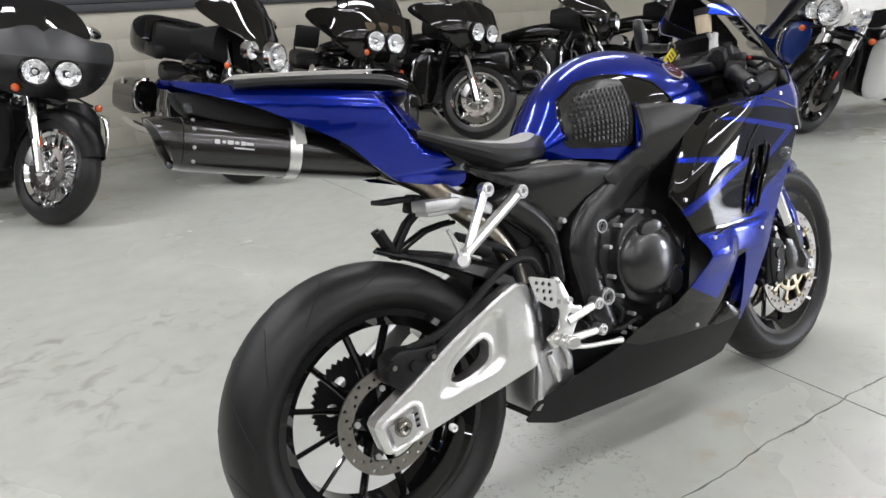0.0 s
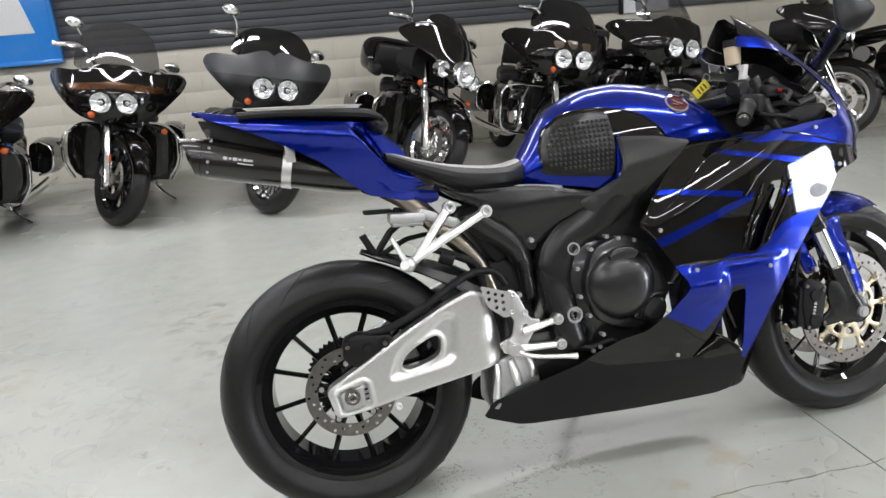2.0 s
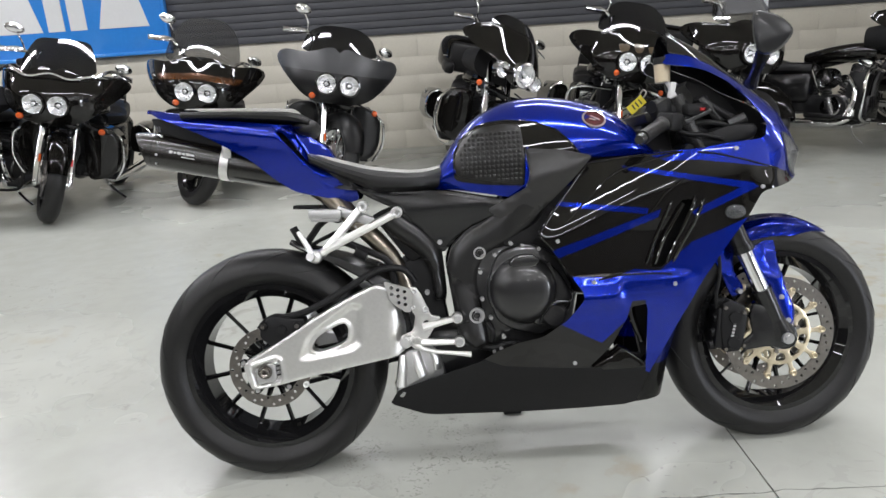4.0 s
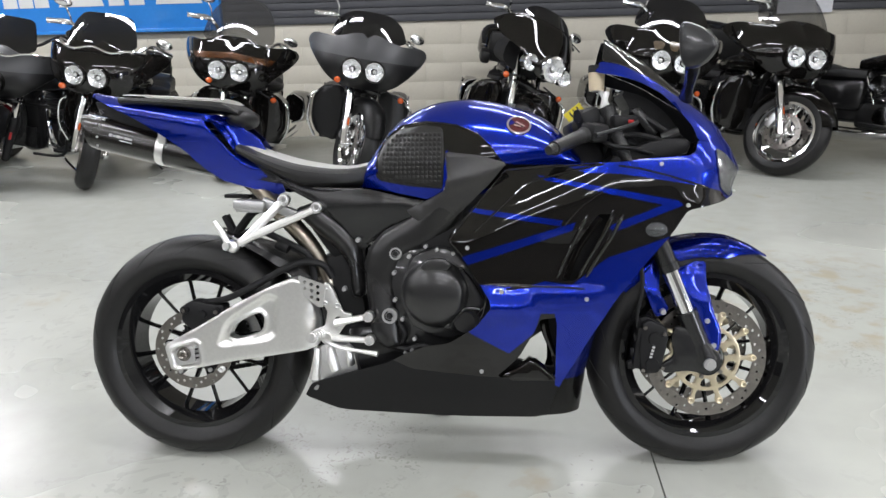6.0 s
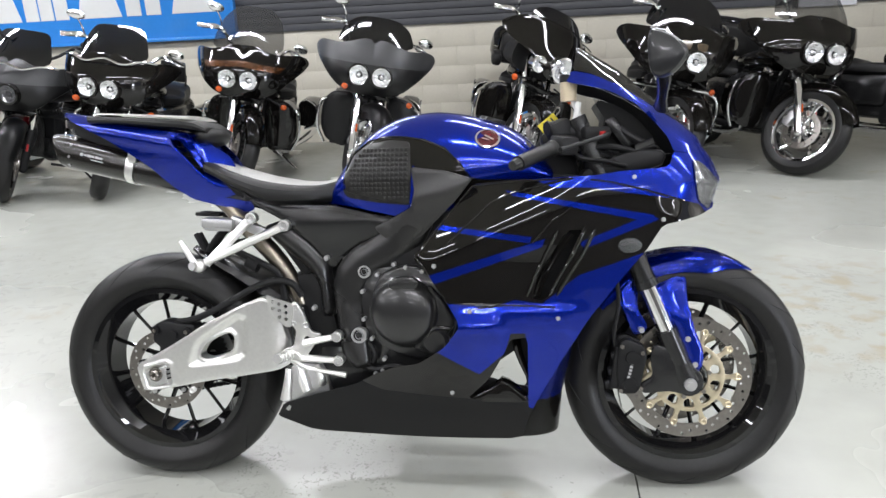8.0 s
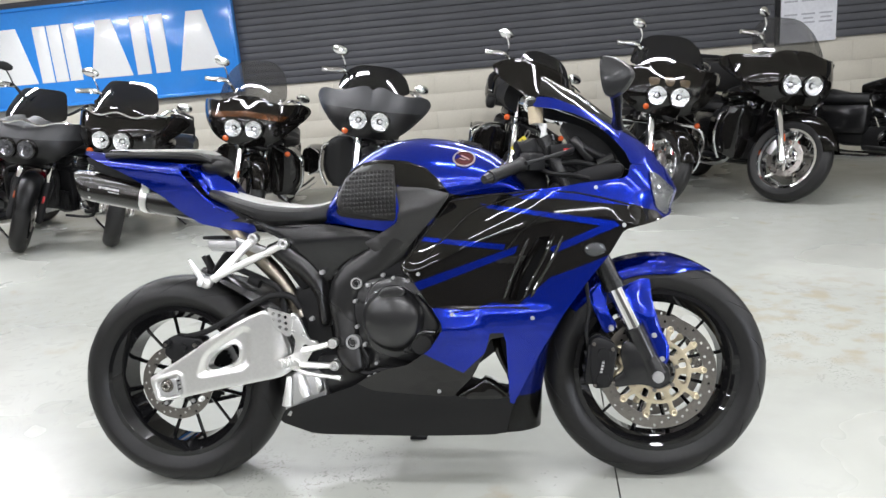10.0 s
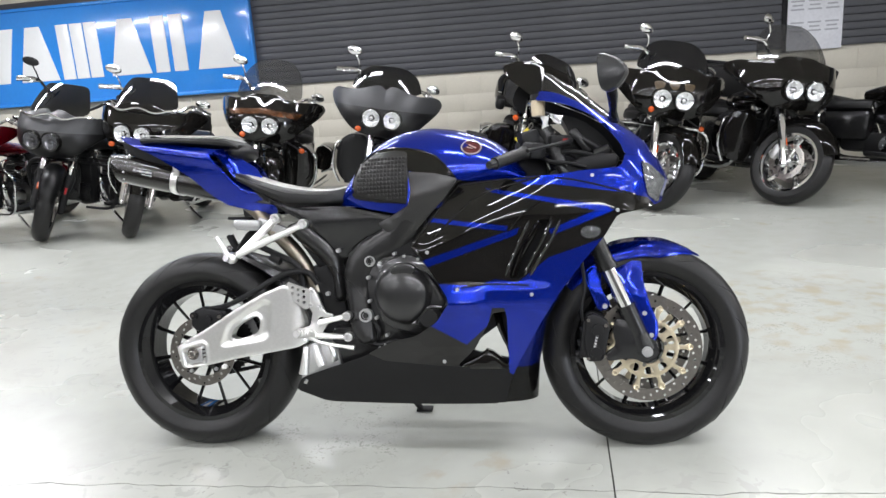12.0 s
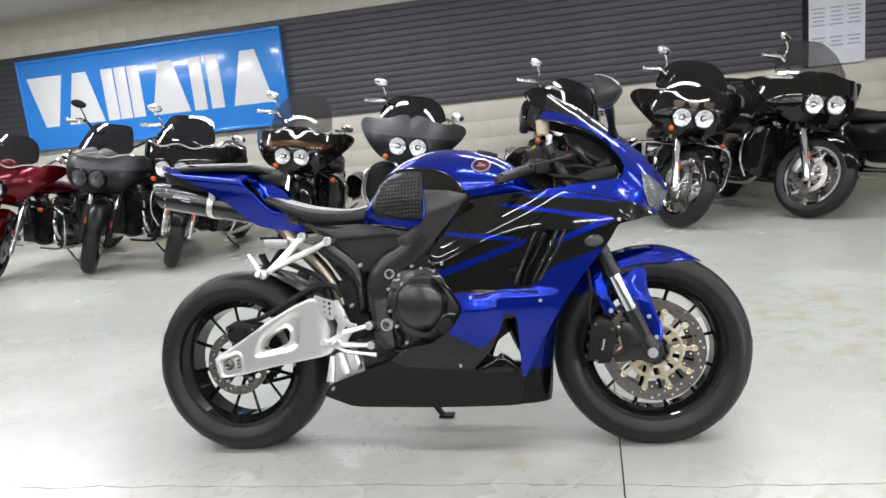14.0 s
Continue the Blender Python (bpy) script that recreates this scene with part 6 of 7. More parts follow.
def touring(x, y, heading, lean, steer, style, label, paint, yoke, lamp=LAMPBOWL, screen=0.20, screen_mat=SMOKE, rim=CHROME, spokes=5,
            pack=False, graphic=None, bags=True, lowers=True, guard=CHROME, bar_rise=0.0, signals=True, band=False, trim=False, dome=True, tag=False):
    bike = thing("touring_motorcycle", label, "motorcycle", pose(x, y, 0, -lean, 0, heading), "row of motorcycles along the wall")
    axis = Vector((-0.46, 0, 1)).normalized()
    R, rimr = 0.328, 0.232
    turn = Matrix.Translation((-0.05, 0, R)) @ Matrix.Rotation(radians(steer), 4, axis) @ Matrix.Translation((0.05, 0, -R))

    def fp(name, bm, mat_, parent=bike, label="", steered=True, smooth=True):
        if steered:
            bmesh.ops.transform(bm, matrix=turn, verts=bm.verts)
            lay = bm.verts.layers.float_vector.get("way")
            if lay:
                for v in bm.verts:
                    v[lay] = turn.to_3x3() @ v[lay]
        return part(name, bm, mat_, parent, label, smooth)

    def a_wheel(cx, width, steered, name):
        hub = new(name)
        hub.parent = bike
        h = width / 2
        bm = bmesh.new()
        prof = [(rimr - 0.006, -h * 0.7), (rimr + 0.02, -h * 0.92), (R - 0.045, -h), (R - 0.015, -h * 0.72), (R, -h * 0.3), (R, h * 0.3), (R - 0.015, h * 0.72), (R - 0.045, h), (rimr + 0.02, h * 0.92), (rimr - 0.006, h * 0.7)]
        fp("tyre", lathe(bm, prof, (cx, 0, R), 56), RUBBER, hub, "black rubber tyre", steered)
        bm = bmesh.new()
        lathe(bm, [(rimr + 0.003, -h * 0.78), (rimr - 0.014, -h * 0.8), (rimr - 0.03, -h * 0.5), (rimr - 0.03, h * 0.5), (rimr - 0.014, h * 0.8), (rimr + 0.003, h * 0.78)], (cx, 0, R), 56)
        fp("rim", bm, rim, hub, "", steered)
        for k in range(spokes):
            a = 2 * math.pi * (k + 0.2) / spokes
            bm = bmesh.new()
            c, s = math.cos(a), math.sin(a)
            tube(bm, [(cx + 0.04 * c, 0, R + 0.04 * s), (cx + 0.13 * math.cos(a + 0.10), 0, R + 0.13 * math.sin(a + 0.10)), (cx + (rimr - 0.022) * c, 0, R + (rimr - 0.022) * s)], [0.020, 0.013, 0.021] if spokes < 12 else [0.008, 0.006, 0.009], 8, 4, flat=1.3)
            fp("spoke", bm, rim, hub, "", steered)
        for s in (-1, 1):
            bm = bmesh.new()
            plate(bm, ring((cx, R), 0.142, 40), s * 0.062, 0.005, [ring((cx, R), 0.098, 32)] + [ring((cx + 0.12 * math.cos(a), R + 0.12 * math.sin(a)), 0.007, 6) for a in (2 * math.pi * k / 14 for k in range(14))], 0)
            fp("brake_disc", bm, STEEL, hub, "", steered)
            bm = bmesh.new()
            for k in range(5):
                a = 2 * math.pi * k / 5
                tube(bm, [(cx + 0.03 * math.cos(a), s * 0.062, R + 0.03 * math.sin(a)), (cx + 0.104 * math.cos(a), s * 0.062, R + 0.104 * math.sin(a))], 0.012, 6, 1, flat=0.4)
            lathe(bm, [(0.0, s * 0.085), (0.045, s * 0.08), (0.05, s * 0.03), (0.0, s * 0.03)], (cx, 0, R), 20)
            fp("hub_cover", bm, CHROME if rim is CHROME else STEEL, hub, "", steered)
        return hub

    a_wheel(0.0, 0.128, True, "front_wheel")
    a_wheel(-1.63, 0.17, False, "rear_wheel")
    # fork, fenders
    for s in (-1, 1):
        fork = new("fork_leg")
        fork.parent = bike
        b = Vector((0.0, s * 0.108, R))
        bm = bmesh.new()
        rod(bm, b - axis * 0.03, b + axis * 0.30, 0.031, 0.034, 18)
        ball(bm, b - axis * 0.03, 0.032, seg=12)
        fp("fork_slider", bm, guard, fork)
        bm = bmesh.new()
        rod(bm, b + axis * 0.29, b + axis * 0.74, 0.028, seg=18)
        fp("fork_tube", bm, CHROME, fork)
        bm = bmesh.new()
        box(bm, (-0.10, s * 0.088, R + 0.055), (0.06, 0.05, 0.11), (0, 20, 0), 0.012)
        fp("caliper", bm, CASTALU, fork)
        bm = bmesh.new()
        box(bm, b + axis * 0.16 + Vector((0.034, 0, 0)), (0.008, 0.018, 0.06), (0, -24, 0), 0.003)
        fp("reflector", bm, AMBER if s < 0 else REDP, fork)
    for cx, w0, a0, a1, steered in ((0.0, 0.085, 20, 165, True), (-1.63, 0.11, 10, 150, False)):
        bm = bmesh.new()
        rings = []
        for k in range(19):
            a = radians(a0 + (a1 - a0) * k / 18)
            taper = min(1.0, 0.72 + 0.28 * math.sin(math.pi * k / 18) * 1.6)
            row = []
            for yy, d in ((-1.0, -0.07), (-0.97, -0.035), (-0.75, -0.005), (-0.35, 0.010), (0, 0.014), (0.35, 0.010), (0.75, -0.005), (0.97, -0.035), (1.0, -0.07)):
                row.append(bm.verts.new((cx + (R + 0.028 + d) * math.cos(a), w0 * taper * yy, R + (R + 0.028 + d) * math.sin(a))))
            rings.append(row)
        skin(bm, rings, closed=False)
        bmesh.ops.solidify(bm, geom=bm.faces[:], thickness=0.004)
        fp("front_fender" if steered else "rear_fender", bm, BLACK if paint is WHITEPAINT and steered else paint, bike, "", steered)

    # fairing
    if style == "shark":
        half = [(0.0, 1.150), (0.10, 1.144), (0.18, 1.112), (0.27, 1.094), (0.35, 1.098), (0.41, 1.100), (0.456, 1.080), (0.476, 1.035), (0.444, 0.970), (0.338, 0.858), (0.255, 0.785), (0.165, 0.744), (0.0, 0.735)]
        lamps = [(-0.085, 0.885, 0.077), (0.085, 0.885, 0.077)]

        def depth(u, v):
            f = abs(u) / 0.47
            lean_back = 0.03 * math.log(1 + math.exp((v - 0.975) / 0.03))
            tuck = 0.03 * math.log(1 + math.exp((0.83 - v) / 0.03))
            return 0.03 - 0.08 * f ** 2 - 0.33 * f ** 3 - 1.0 * lean_back * (1 - 0.75 * f) - 0.9 * tuck - 0.06 * max(0.0, v - 0.85)
        steered = False
    elif style == "bat":
        half = [(0.0, 1.235), (0.15, 1.235), (0.265, 1.215), (0.355, 1.160), (0.41, 1.095), (0.40, 1.045), (0.35, 1.000), (0.28, 0.970), (0.21, 0.945), (0.15, 0.885), (0.10, 0.83), (0.0, 0.815)]
        lamps = [(0.0, 0.920, 0.092), (-0.175, 0.897, 0.058), (0.175, 0.897, 0.058)]

        def depth(u, v):
            f = abs(u) / 0.45
            return 0.02 - 0.10 * f ** 2 - 0.26 * f ** 3 - 0.70 * 0.03 * math.log(1 + math.exp((v - 0.95) / 0.03)) + 0.05 * math.exp(-((abs(u) - 0.0) / 0.13) ** 2 - ((v - 0.920) / 0.10) ** 2)
        steered = True
    else:
        half, steered = None, True
        lamps = [(0.0, 0.88, 0.085)]

        def depth(u, v):
            return -0.12
    if half:
        outline = rounded(half + [(-u, v) for u, v in half[-2:0:-1]], 2, 0.2)
        bm = shell(outline, lambda u, v: ((depth(u, v), u, v), (-1, 0, 0)), 0.012, 0.03, 0.012, paint=[(1, [(-0.30, 0.955), (0.0, 0.985), (0.30, 0.955), (0.33, 1.0), (0.0, 1.03), (-0.33, 1.0)] if band else [(-0.6, 0.965), (0.0, 0.965), (0.6, 0.965), (0.6, 1.3), (-0.6, 1.3)])] if yoke is not paint else ())
        fairing_ = fp("fairing", bm, [paint, yoke], bike, "", steered)
        bm = bmesh.new()
        rings = []
        for k in range(9):
            f = k / 8
            xx = -0.26 - 0.30 * f
            rings.append([bm.verts.new((xx, (0.27 - 0.08 * f) * math.copysign(abs(math.cos(a)) ** 0.6, math.cos(a)), 0.93 + (0.13 - 0.04 * f) * math.copysign(abs(math.sin(a)) ** 0.7, math.sin(a)))) for a in (2 * math.pi * j / 20 for j in range(20))])
        skin(bm, rings)
        fp("fairing_inner", bm, MATT, bike, "", steered)
        # screen
        z0, wid = (1.085, 0.29) if style == "shark" else (1.175, 0.25)
        top = (1.11 if style == "shark" else 1.25) + screen
        h = top - z0
        side = [(wid, z0 + 0.02), (wid * 0.97, z0 + 0.35 * h), (wid * 0.84, z0 + 0.70 * h), (wid * 0.55, z0 + 0.94 * h), (wid * 0.28, top)] if dome else [(wid * 0.96, z0 + 0.02), (wid * 0.88, z0 + 0.45 * h), (wid * 0.70, top - 0.030), (wid * 0.55, top - 0.006), (wid * 0.2, top)]
        outl = rounded([(0, z0 - 0.03)] + side + [(-u, v) for u, v in side[::-1]], 2, 0.2)
        x0 = depth(0, z0)
        bm = shell(outl, lambda u, v: ((x0 - 0.012 - 0.62 * (v - z0) - 0.8 * max(0.0, v - z0) ** 2 - 1.4 * u * u, u, v), (-1, 0, 0)), 0.004, 0.03, 0.0)
        fp("windscreen", bm, screen_mat, bike, "", steered)
        # chrome strip also stands in for the gloss highlight along the screen's base
        if trim:
            bm = bmesh.new()
            tube(bm, [(depth(u, 1.08) + 0.020, u, 1.092 + 0.016 * math.cos(u * 22)) for u in (-0.36 + 0.06 * k for k in range(13))], 0.009, 8, 2)
            fp("screen_highlight_trim", bm, CHROME, bike, "chrome strip for trim and gloss highlight under the windscreen", steered)
        if graphic is not None:
            for k in (-1, 0, 1):
                bm = bmesh.new()
                c = (0.115 * k, 1.0 - 0.012 * abs(k))
                bmg = shell(rounded([(c[0] - 0.045, c[1] + 0.03), (c[0] + 0.045, c[1] + 0.03), (c[0] + 0.035, c[1] - 0.015), (c[0] + 0.018, c[1] - 0.04), (c[0] - 0.018, c[1] - 0.04), (c[0] - 0.035, c[1] - 0.015)], 2), lambda u, v: ((depth(u, v) + 0.003, u, v), (-1, 0, 0)), 0.002, 0.03, 0)
                bm.free()
                fp("painted_graphic", bmg, graphic, bike, "faded gold painted shapes", steered)
    for ly, lz, lr in lamps:
        lampo = new("headlight")
        lampo.parent = bike
        dx = depth(ly, lz) + 0.012
        bm = bmesh.new()
        rings = []
        for q in range(8):
            rr = lr * (0.16 + 0.76 * q / 7)
            rings.append([bm.verts.new((dx + 0.012 - 0.034 * (1 - q / 7) ** 1.5 + (0.0014 if (j // 2 + q) % 2 else -0.0014), ly + rr * math.cos(a), lz + rr * math.sin(a))) for j, a in ((j, 2 * math.pi * j / 20) for j in range(20))])
        skin(bm, rings, caps=False)
        tmp = bmesh.new()
        ball(tmp, (dx - 0.016, ly, lz), lr * 0.22, (0.7, 1, 1), 10)
        join(bm, tmp)
        fp("reflector_bowl", bm, lamp, lampo, "faceted bright headlight", steered, False)
        bm = bmesh.new()
        box(bm, (dx + 0.012, ly, lz), (0.004, lr * 0.22, lr * 0.22), bevel=0.001)
        fp("bulb_shield", bm, lamp, lampo, "", steered)
        bm = bmesh.new()
        lathe(bm, [(lr * 0.90, -0.014), (lr * 1.06, -0.010), (lr * 1.1, 0.05), (lr * 0.90, 0.05)], seg=28)
        bmesh.ops.transform(bm, matrix=pose(dx, ly, lz, 0, 0, 90), verts=bm.verts)
        fp("bezel", bm, CHROME if style == "bat" else BLACK, lampo, "", steered)
    if signals:
        for s in (-1, 1):
            bm = bmesh.new()
            ball(bm, (-0.08, s * 0.275, 0.745), 0.026, (0.6, 1, 0.9), 16)
            fp("turn_signal", bm, AMBER, bike, "amber turn signal")
            bm = bmesh.new()
            tube(bm, [(-0.12, s * 0.12, 0.78), (-0.10, s * 0.25, 0.75)], 0.008, 6, 1)
            fp("signal_stalk", bm, MATT, bike)
    # bars, mirrors
    zb = (1.10 if style == "shark" else 1.12) + bar_rise
    bm = bmesh.new()
    tube(bm, [(-0.46, -0.44, zb + 0.06), (-0.42, -0.30, zb + 0.09), (-0.36, -0.12, zb - 0.05), (-0.36, 0.12, zb - 0.05), (-0.42, 0.30, zb + 0.09), (-0.46, 0.44, zb + 0.06)], 0.013, 8)
    fp("handlebar", bm, guard)
    for s in (-1, 1):
        bm = bmesh.new()
        rod(bm, (-0.425, s * 0.32, zb + 0.087), (-0.465, s * 0.47, zb + 0.055), 0.018, seg=14)
        fp("hand_grip", bm, CHROME)
        bm = bmesh.new()
        drop = 0.10 if s > 0 else 0.0
        tube(bm, [(-0.40, s * 0.30, zb + 0.10), (-0.37, s * 0.33, zb + 0.16 - drop), (-0.38, s * 0.37, zb + 0.21 - drop)], 0.006, 6, 3)
        ball(bm, (-0.38, s * 0.385, zb + 0.235 - drop), 0.06, (0.28, 1.1, 0.62), 16)
        fp("mirror", bm, guard, bike, "chrome mirror" if guard is CHROME else "black mirror")
        bm = bmesh.new()
        tube(bm, [(-0.38, s * 0.28, zb + 0.085), (-0.34, s * 0.36, zb + 0.075), (-0.35, s * 0.46, zb + 0.05)], 0.007, 6, 3)
        fp("lever", bm, CHROME)
    if tag:
        bm = bmesh.new()
        box(bm, (-0.40, 0.335, zb - 0.01), (0.006, 0.07, 0.045), (12, 10, 0), 0.002)
        fp("price_tag", bm, YELLOW, bike, "yellow tag on the handlebar")
    # tank, seat
    bm = bmesh.new()
    rings = []
    for k in range(13):
        f = k / 12
        xx = -0.48 - 0.58 * f
        w = 0.05 + 0.135 * math.sin(math.pi * min(1, (f + 0.12) / 1.25)) ** 0.7
        t = 0.945 - 0.12 * f - 0.05 * (1 - f) ** 4
        bt = 0.76 - 0.03 * f
        rings.append([bm.verts.new((xx, w * math.copysign(abs(math.cos(a)) ** 0.7, math.cos(a)), (t + bt) / 2 + (t - bt) / 2 * math.copysign(abs(math.sin(a)) ** 0.75, math.sin(a)))) for a in (2 * math.pi * j / 20 for j in range(20))])
    skin(bm, rings)
    fp("fuel_tank", bm, paint, bike, "", False)
    bm = bmesh.new()
    rings = []
    for k in range(13):
        f = k / 12
        xx = -0.98 - 0.62 * f
        w = 0.12 + 0.09 * math.sin(math.pi * min(1, f * 1.3)) if f < 0.6 else 0.155 - 0.05 * (f - 0.6)
        t = 0.745 + 0.10 * max(0, (f - 0.42)) ** 0.5 * (1 if f > 0.42 else 0)
        rings.append([bm.verts.new((xx, w * math.copysign(abs(math.cos(a)) ** 0.6, math.cos(a)), (t + 0.64) / 2 + (t - 0.64) / 2 * math.copysign(abs(math.sin(a)) ** 0.6, math.sin(a)))) for a in (2 * math.pi * j / 16 for j in range(16))])
    skin(bm, rings)
    fp("seat", bm, LEATHER, bike, "black vinyl seat", False)
    # engine
    bm = bmesh.new()
    box(bm, (-0.80, 0, 0.36), (0.42, 0.26, 0.22), (0, 0, 0), 0.05)
    box(bm, (-1.10, 0, 0.42), (0.26, 0.22, 0.24), (0, 0, 0), 0.05)
    rod(bm, (-0.74, -0.17, 0.36), (-0.74, 0.19, 0.36), 0.10, seg=24)
    fp("crankcase", bm, ENGINE, bike, "black engine case", False)
    for tilt, cx in ((-24, -0.70), (24, -0.90)):
        bm = bmesh.new()
        m = pose(cx, 0, 0.44, 0, -tilt, 0)
        levels = [(0.0, 0.6)]
        for k in range(8):
            levels += [(0.024 + 0.026 * k, 0.6), (0.025 + 0.026 * k, 1.0), (0.037 + 0.026 * k, 1.0), (0.038 + 0.026 * k, 0.6)]
        levels += [(0.236, 0.95), (0.28, 0.9), (0.295, 0.7)]
        rings = [[bm.verts.new(m @ Vector((f * 0.073 * math.copysign(abs(math.cos(a)) ** 0.5, math.cos(a)), f * 0.095 * math.copysign(abs(math.sin(a)) ** 0.5, math.sin(a)), zz))) for a in (2 * math.pi * j / 16 for j in range(16))] for zz, f in levels]
        skin(bm, rings)
        fp("cylinder", bm, ENGINE, bike, "finned engine cylinder", False)
        bm = bmesh.new()
        tmp = bmesh.new()
        box(tmp, (0, 0, 0.325), (0.13, 0.17, 0.06), (0, 0, 0), 0.018)
        join(bm, tmp, m)
        fp("rocker_cover", bm, CHROME if guard is CHROME else ENGINE, bike, "", False)
        for s in (-1, 1):
            bm = bmesh.new()
            tmp = bmesh.new()
            rod(tmp, (0.03, s * 0.105, -0.02), (0.02, s * 0.095, 0.30), 0.010, seg=8)
            join(bm, tmp, m)
            fp("pushrod_tube", bm, CHROME, bike, "", False)
    bm = bmesh.new()
    rod(bm, (-0.80, -0.12, 0.60), (-0.80, -0.235, 0.60), 0.088, 0.080, 28)
    fp("air_cleaner", bm, CHROME, bike, "chrome round air cleaner", False)
    for s in (-1, 1):
        bm = bmesh.new()
        tube(bm, [(-0.62, s * 0.13, 0.42), (-0.56, s * 0.19, 0.30), (-0.72, s * 0.22, 0.22), (-1.3, s * 0.25, 0.22), (-1.95, s * 0.27, 0.25)], [0.024, 0.024, 0.028, 0.042, 0.046], 12, 5)
        fp("exhaust", bm, CHROME, bike, "chrome exhaust", False)
        # engine guard and lowers
        bm = bmesh.new()
        tube(bm, [(-0.42, s * 0.34, 0.645), (-0.40, s * 0.405, 0.60), (-0.40, s * 0.415, 0.42), (-0.42, s * 0.35, 0.28)] if lowers else [(-0.42, s * 0.05, 0.66), (-0.40, s * 0.30, 0.66), (-0.40, s * 0.41, 0.60), (-0.40, s * 0.42, 0.42), (-0.42, s * 0.36, 0.27), (-0.45, s * 0.10, 0.24)], 0.012, 10)
        fp("engine_guard", bm, guard, bike, "tubular engine guard", False)
        if lowers:
            low = rounded([(0.12, 0.72), (0.30, 0.71), (0.385, 0.63), (0.395, 0.42), (0.33, 0.30), (0.13, 0.26)], 2, 0.2)
            bm = shell(low, lambda u, v: ((-0.36 - 0.9 * max(0.0, u - 0.24) ** 1.5, s * u, v), (-1, 0, 0)), 0.15, 0.04, 0.03, tip=0.7)
            fp("lower_fairing", bm, paint, bike, "", False)
        if bags:
            bag = new("saddlebag")
            bag.parent = bike
            bm = bmesh.new()
            rings = []
            for k in range(9):
                f = k / 8
                xx = -1.30 - 0.62 * f
                h = 0.155 * (0.82 + 0.18 * math.sin(math.pi * f))
                rings.append([bm.verts.new((xx, s * 0.315 + 0.095 * math.copysign(abs(math.cos(a)) ** 0.5, math.cos(a)), 0.50 - 0.02 * f + h * math.copysign(abs(math.sin(a)) ** 0.5, math.sin(a)))) for a in (2 * math.pi * j / 16 for j in range(16))])
            skin(bm, rings)
            fp("bag_body", bm, paint, bag, "", False)
            bm = bmesh.new()
            tube(bm, [(-1.27, s * 0.30, 0.36), (-1.25, s * 0.40, 0.42), (-1.25, s * 0.40, 0.58), (-1.27, s * 0.30, 0.64)], 0.012, 8)
            fp("bag_guard", bm, CHROME, bag, "", False)
            bm = bmesh.new()
            box(bm, (-1.60, s * 0.412, 0.60), (0.08, 0.012, 0.05), bevel=0.004)
            fp("bag_latch", bm, CHROME, bag, "", False)
    if pack:
        box_ = new("top_case")
        box_.parent = bike
        bm = bmesh.new()
        rings = []
        for k in range(13):
            f = k / 12
            xx = -1.44 - 0.50 * f
            bulge = math.sin(math.pi * min(1.0, max(0.0, 0.04 + 0.92 * f))) ** 0.35
            row = []
            for a in (2 * math.pi * j / 24 for j in range(24)):
                up = math.sin(a)
                row.append(bm.verts.new((xx, 0.33 * (0.62 + 0.38 * bulge) * math.copysign(abs(math.cos(a)) ** 0.45, math.cos(a)), 0.985 + (0.20 if up > 0 else 0.15) * (0.55 + 0.45 * bulge) * math.copysign(abs(up) ** 0.6, up))))
            rings.append(row)
        skin(bm, rings)
        fp("case_body", bm, paint, box_, "", False)
        bm = bmesh.new()
        box(bm, (-1.41, 0, 0.97), (0.09, 0.50, 0.28), (0, 8, 0), 0.04)
        for side_ in (-1, 1):
            box(bm, (-1.27, side_ * 0.27, 0.87), (0.30, 0.09, 0.11), (0, 6, 0), 0.03)
        fp("back_rest", bm, LEATHER, box_, "padded passenger back rest", False)
        bm = bmesh.new()
        box(bm, (-1.68, 0, 0.965), (0.47, 0.60, 0.012), bevel=0.004)
        fp("case_trim", bm, CHROME, box_, "", False)
    else:
        bm = bmesh.new()
        box(bm, (-1.50, 0, 0.93), (0.05, 0.24, 0.20), (0, 12, 0), 0.022)
        tube(bm, [(-1.52, -0.11, 0.70), (-1.53, -0.11, 0.90)], 0.01, 6, 1)
        tube(bm, [(-1.52, 0.11, 0.70), (-1.53, 0.11, 0.90)], 0.01, 6, 1)
        fp("back_rest", bm, LEATHER, bike, "", False)
    # oil cooler, regulator, horn and clamps fill the space behind the wheel
    bm = bmesh.new()
    box(bm, (-0.60, 0, 0.46), (0.16, 0.24, 0.40), (0, 8, 0), 0.03)
    fp("engine_front", bm, DEEP, bike, "", False)
    bm = bmesh.new()
    box(bm, (-0.49, 0, 0.37), (0.03, 0.22, 0.18), bevel=0.004)
    fp("oil_cooler", bm, SATIN, bike, "", False)
    bm = bmesh.new()
    box(bm, (-0.20, 0, 0.735), (0.09, 0.27, 0.05), (0, 24, 0), 0.012)
    fp("fork_clamp", bm, SATIN, bike)
    for s in (-1, 1):
        bm = bmesh.new()
        rod(bm, (-0.175, s * 0.108, 0.66), (-0.20, s * 0.108, 0.715), 0.038, 0.036, 18)
        fp("fork_cover", bm, guard if s > 0 else SATIN, bike)
        bm = bmesh.new()
        tube(bm, [(-0.03, s * 0.115, 0.42), (-0.10, s * 0.15, 0.55), (-0.18, s * 0.12, 0.68), (-0.26, s * 0.08, 0.80)], 0.007, 6, 4)
        fp("brake_line", bm, DEEP)
        bm = bmesh.new()
        rod(bm, (-0.74, s * 0.185, 0.36), (-0.74, s * 0.205, 0.36), 0.085, 0.078, 28)
        fp("engine_side_cover", bm, CHROME if guard is CHROME else ENGINE, bike, "", False)
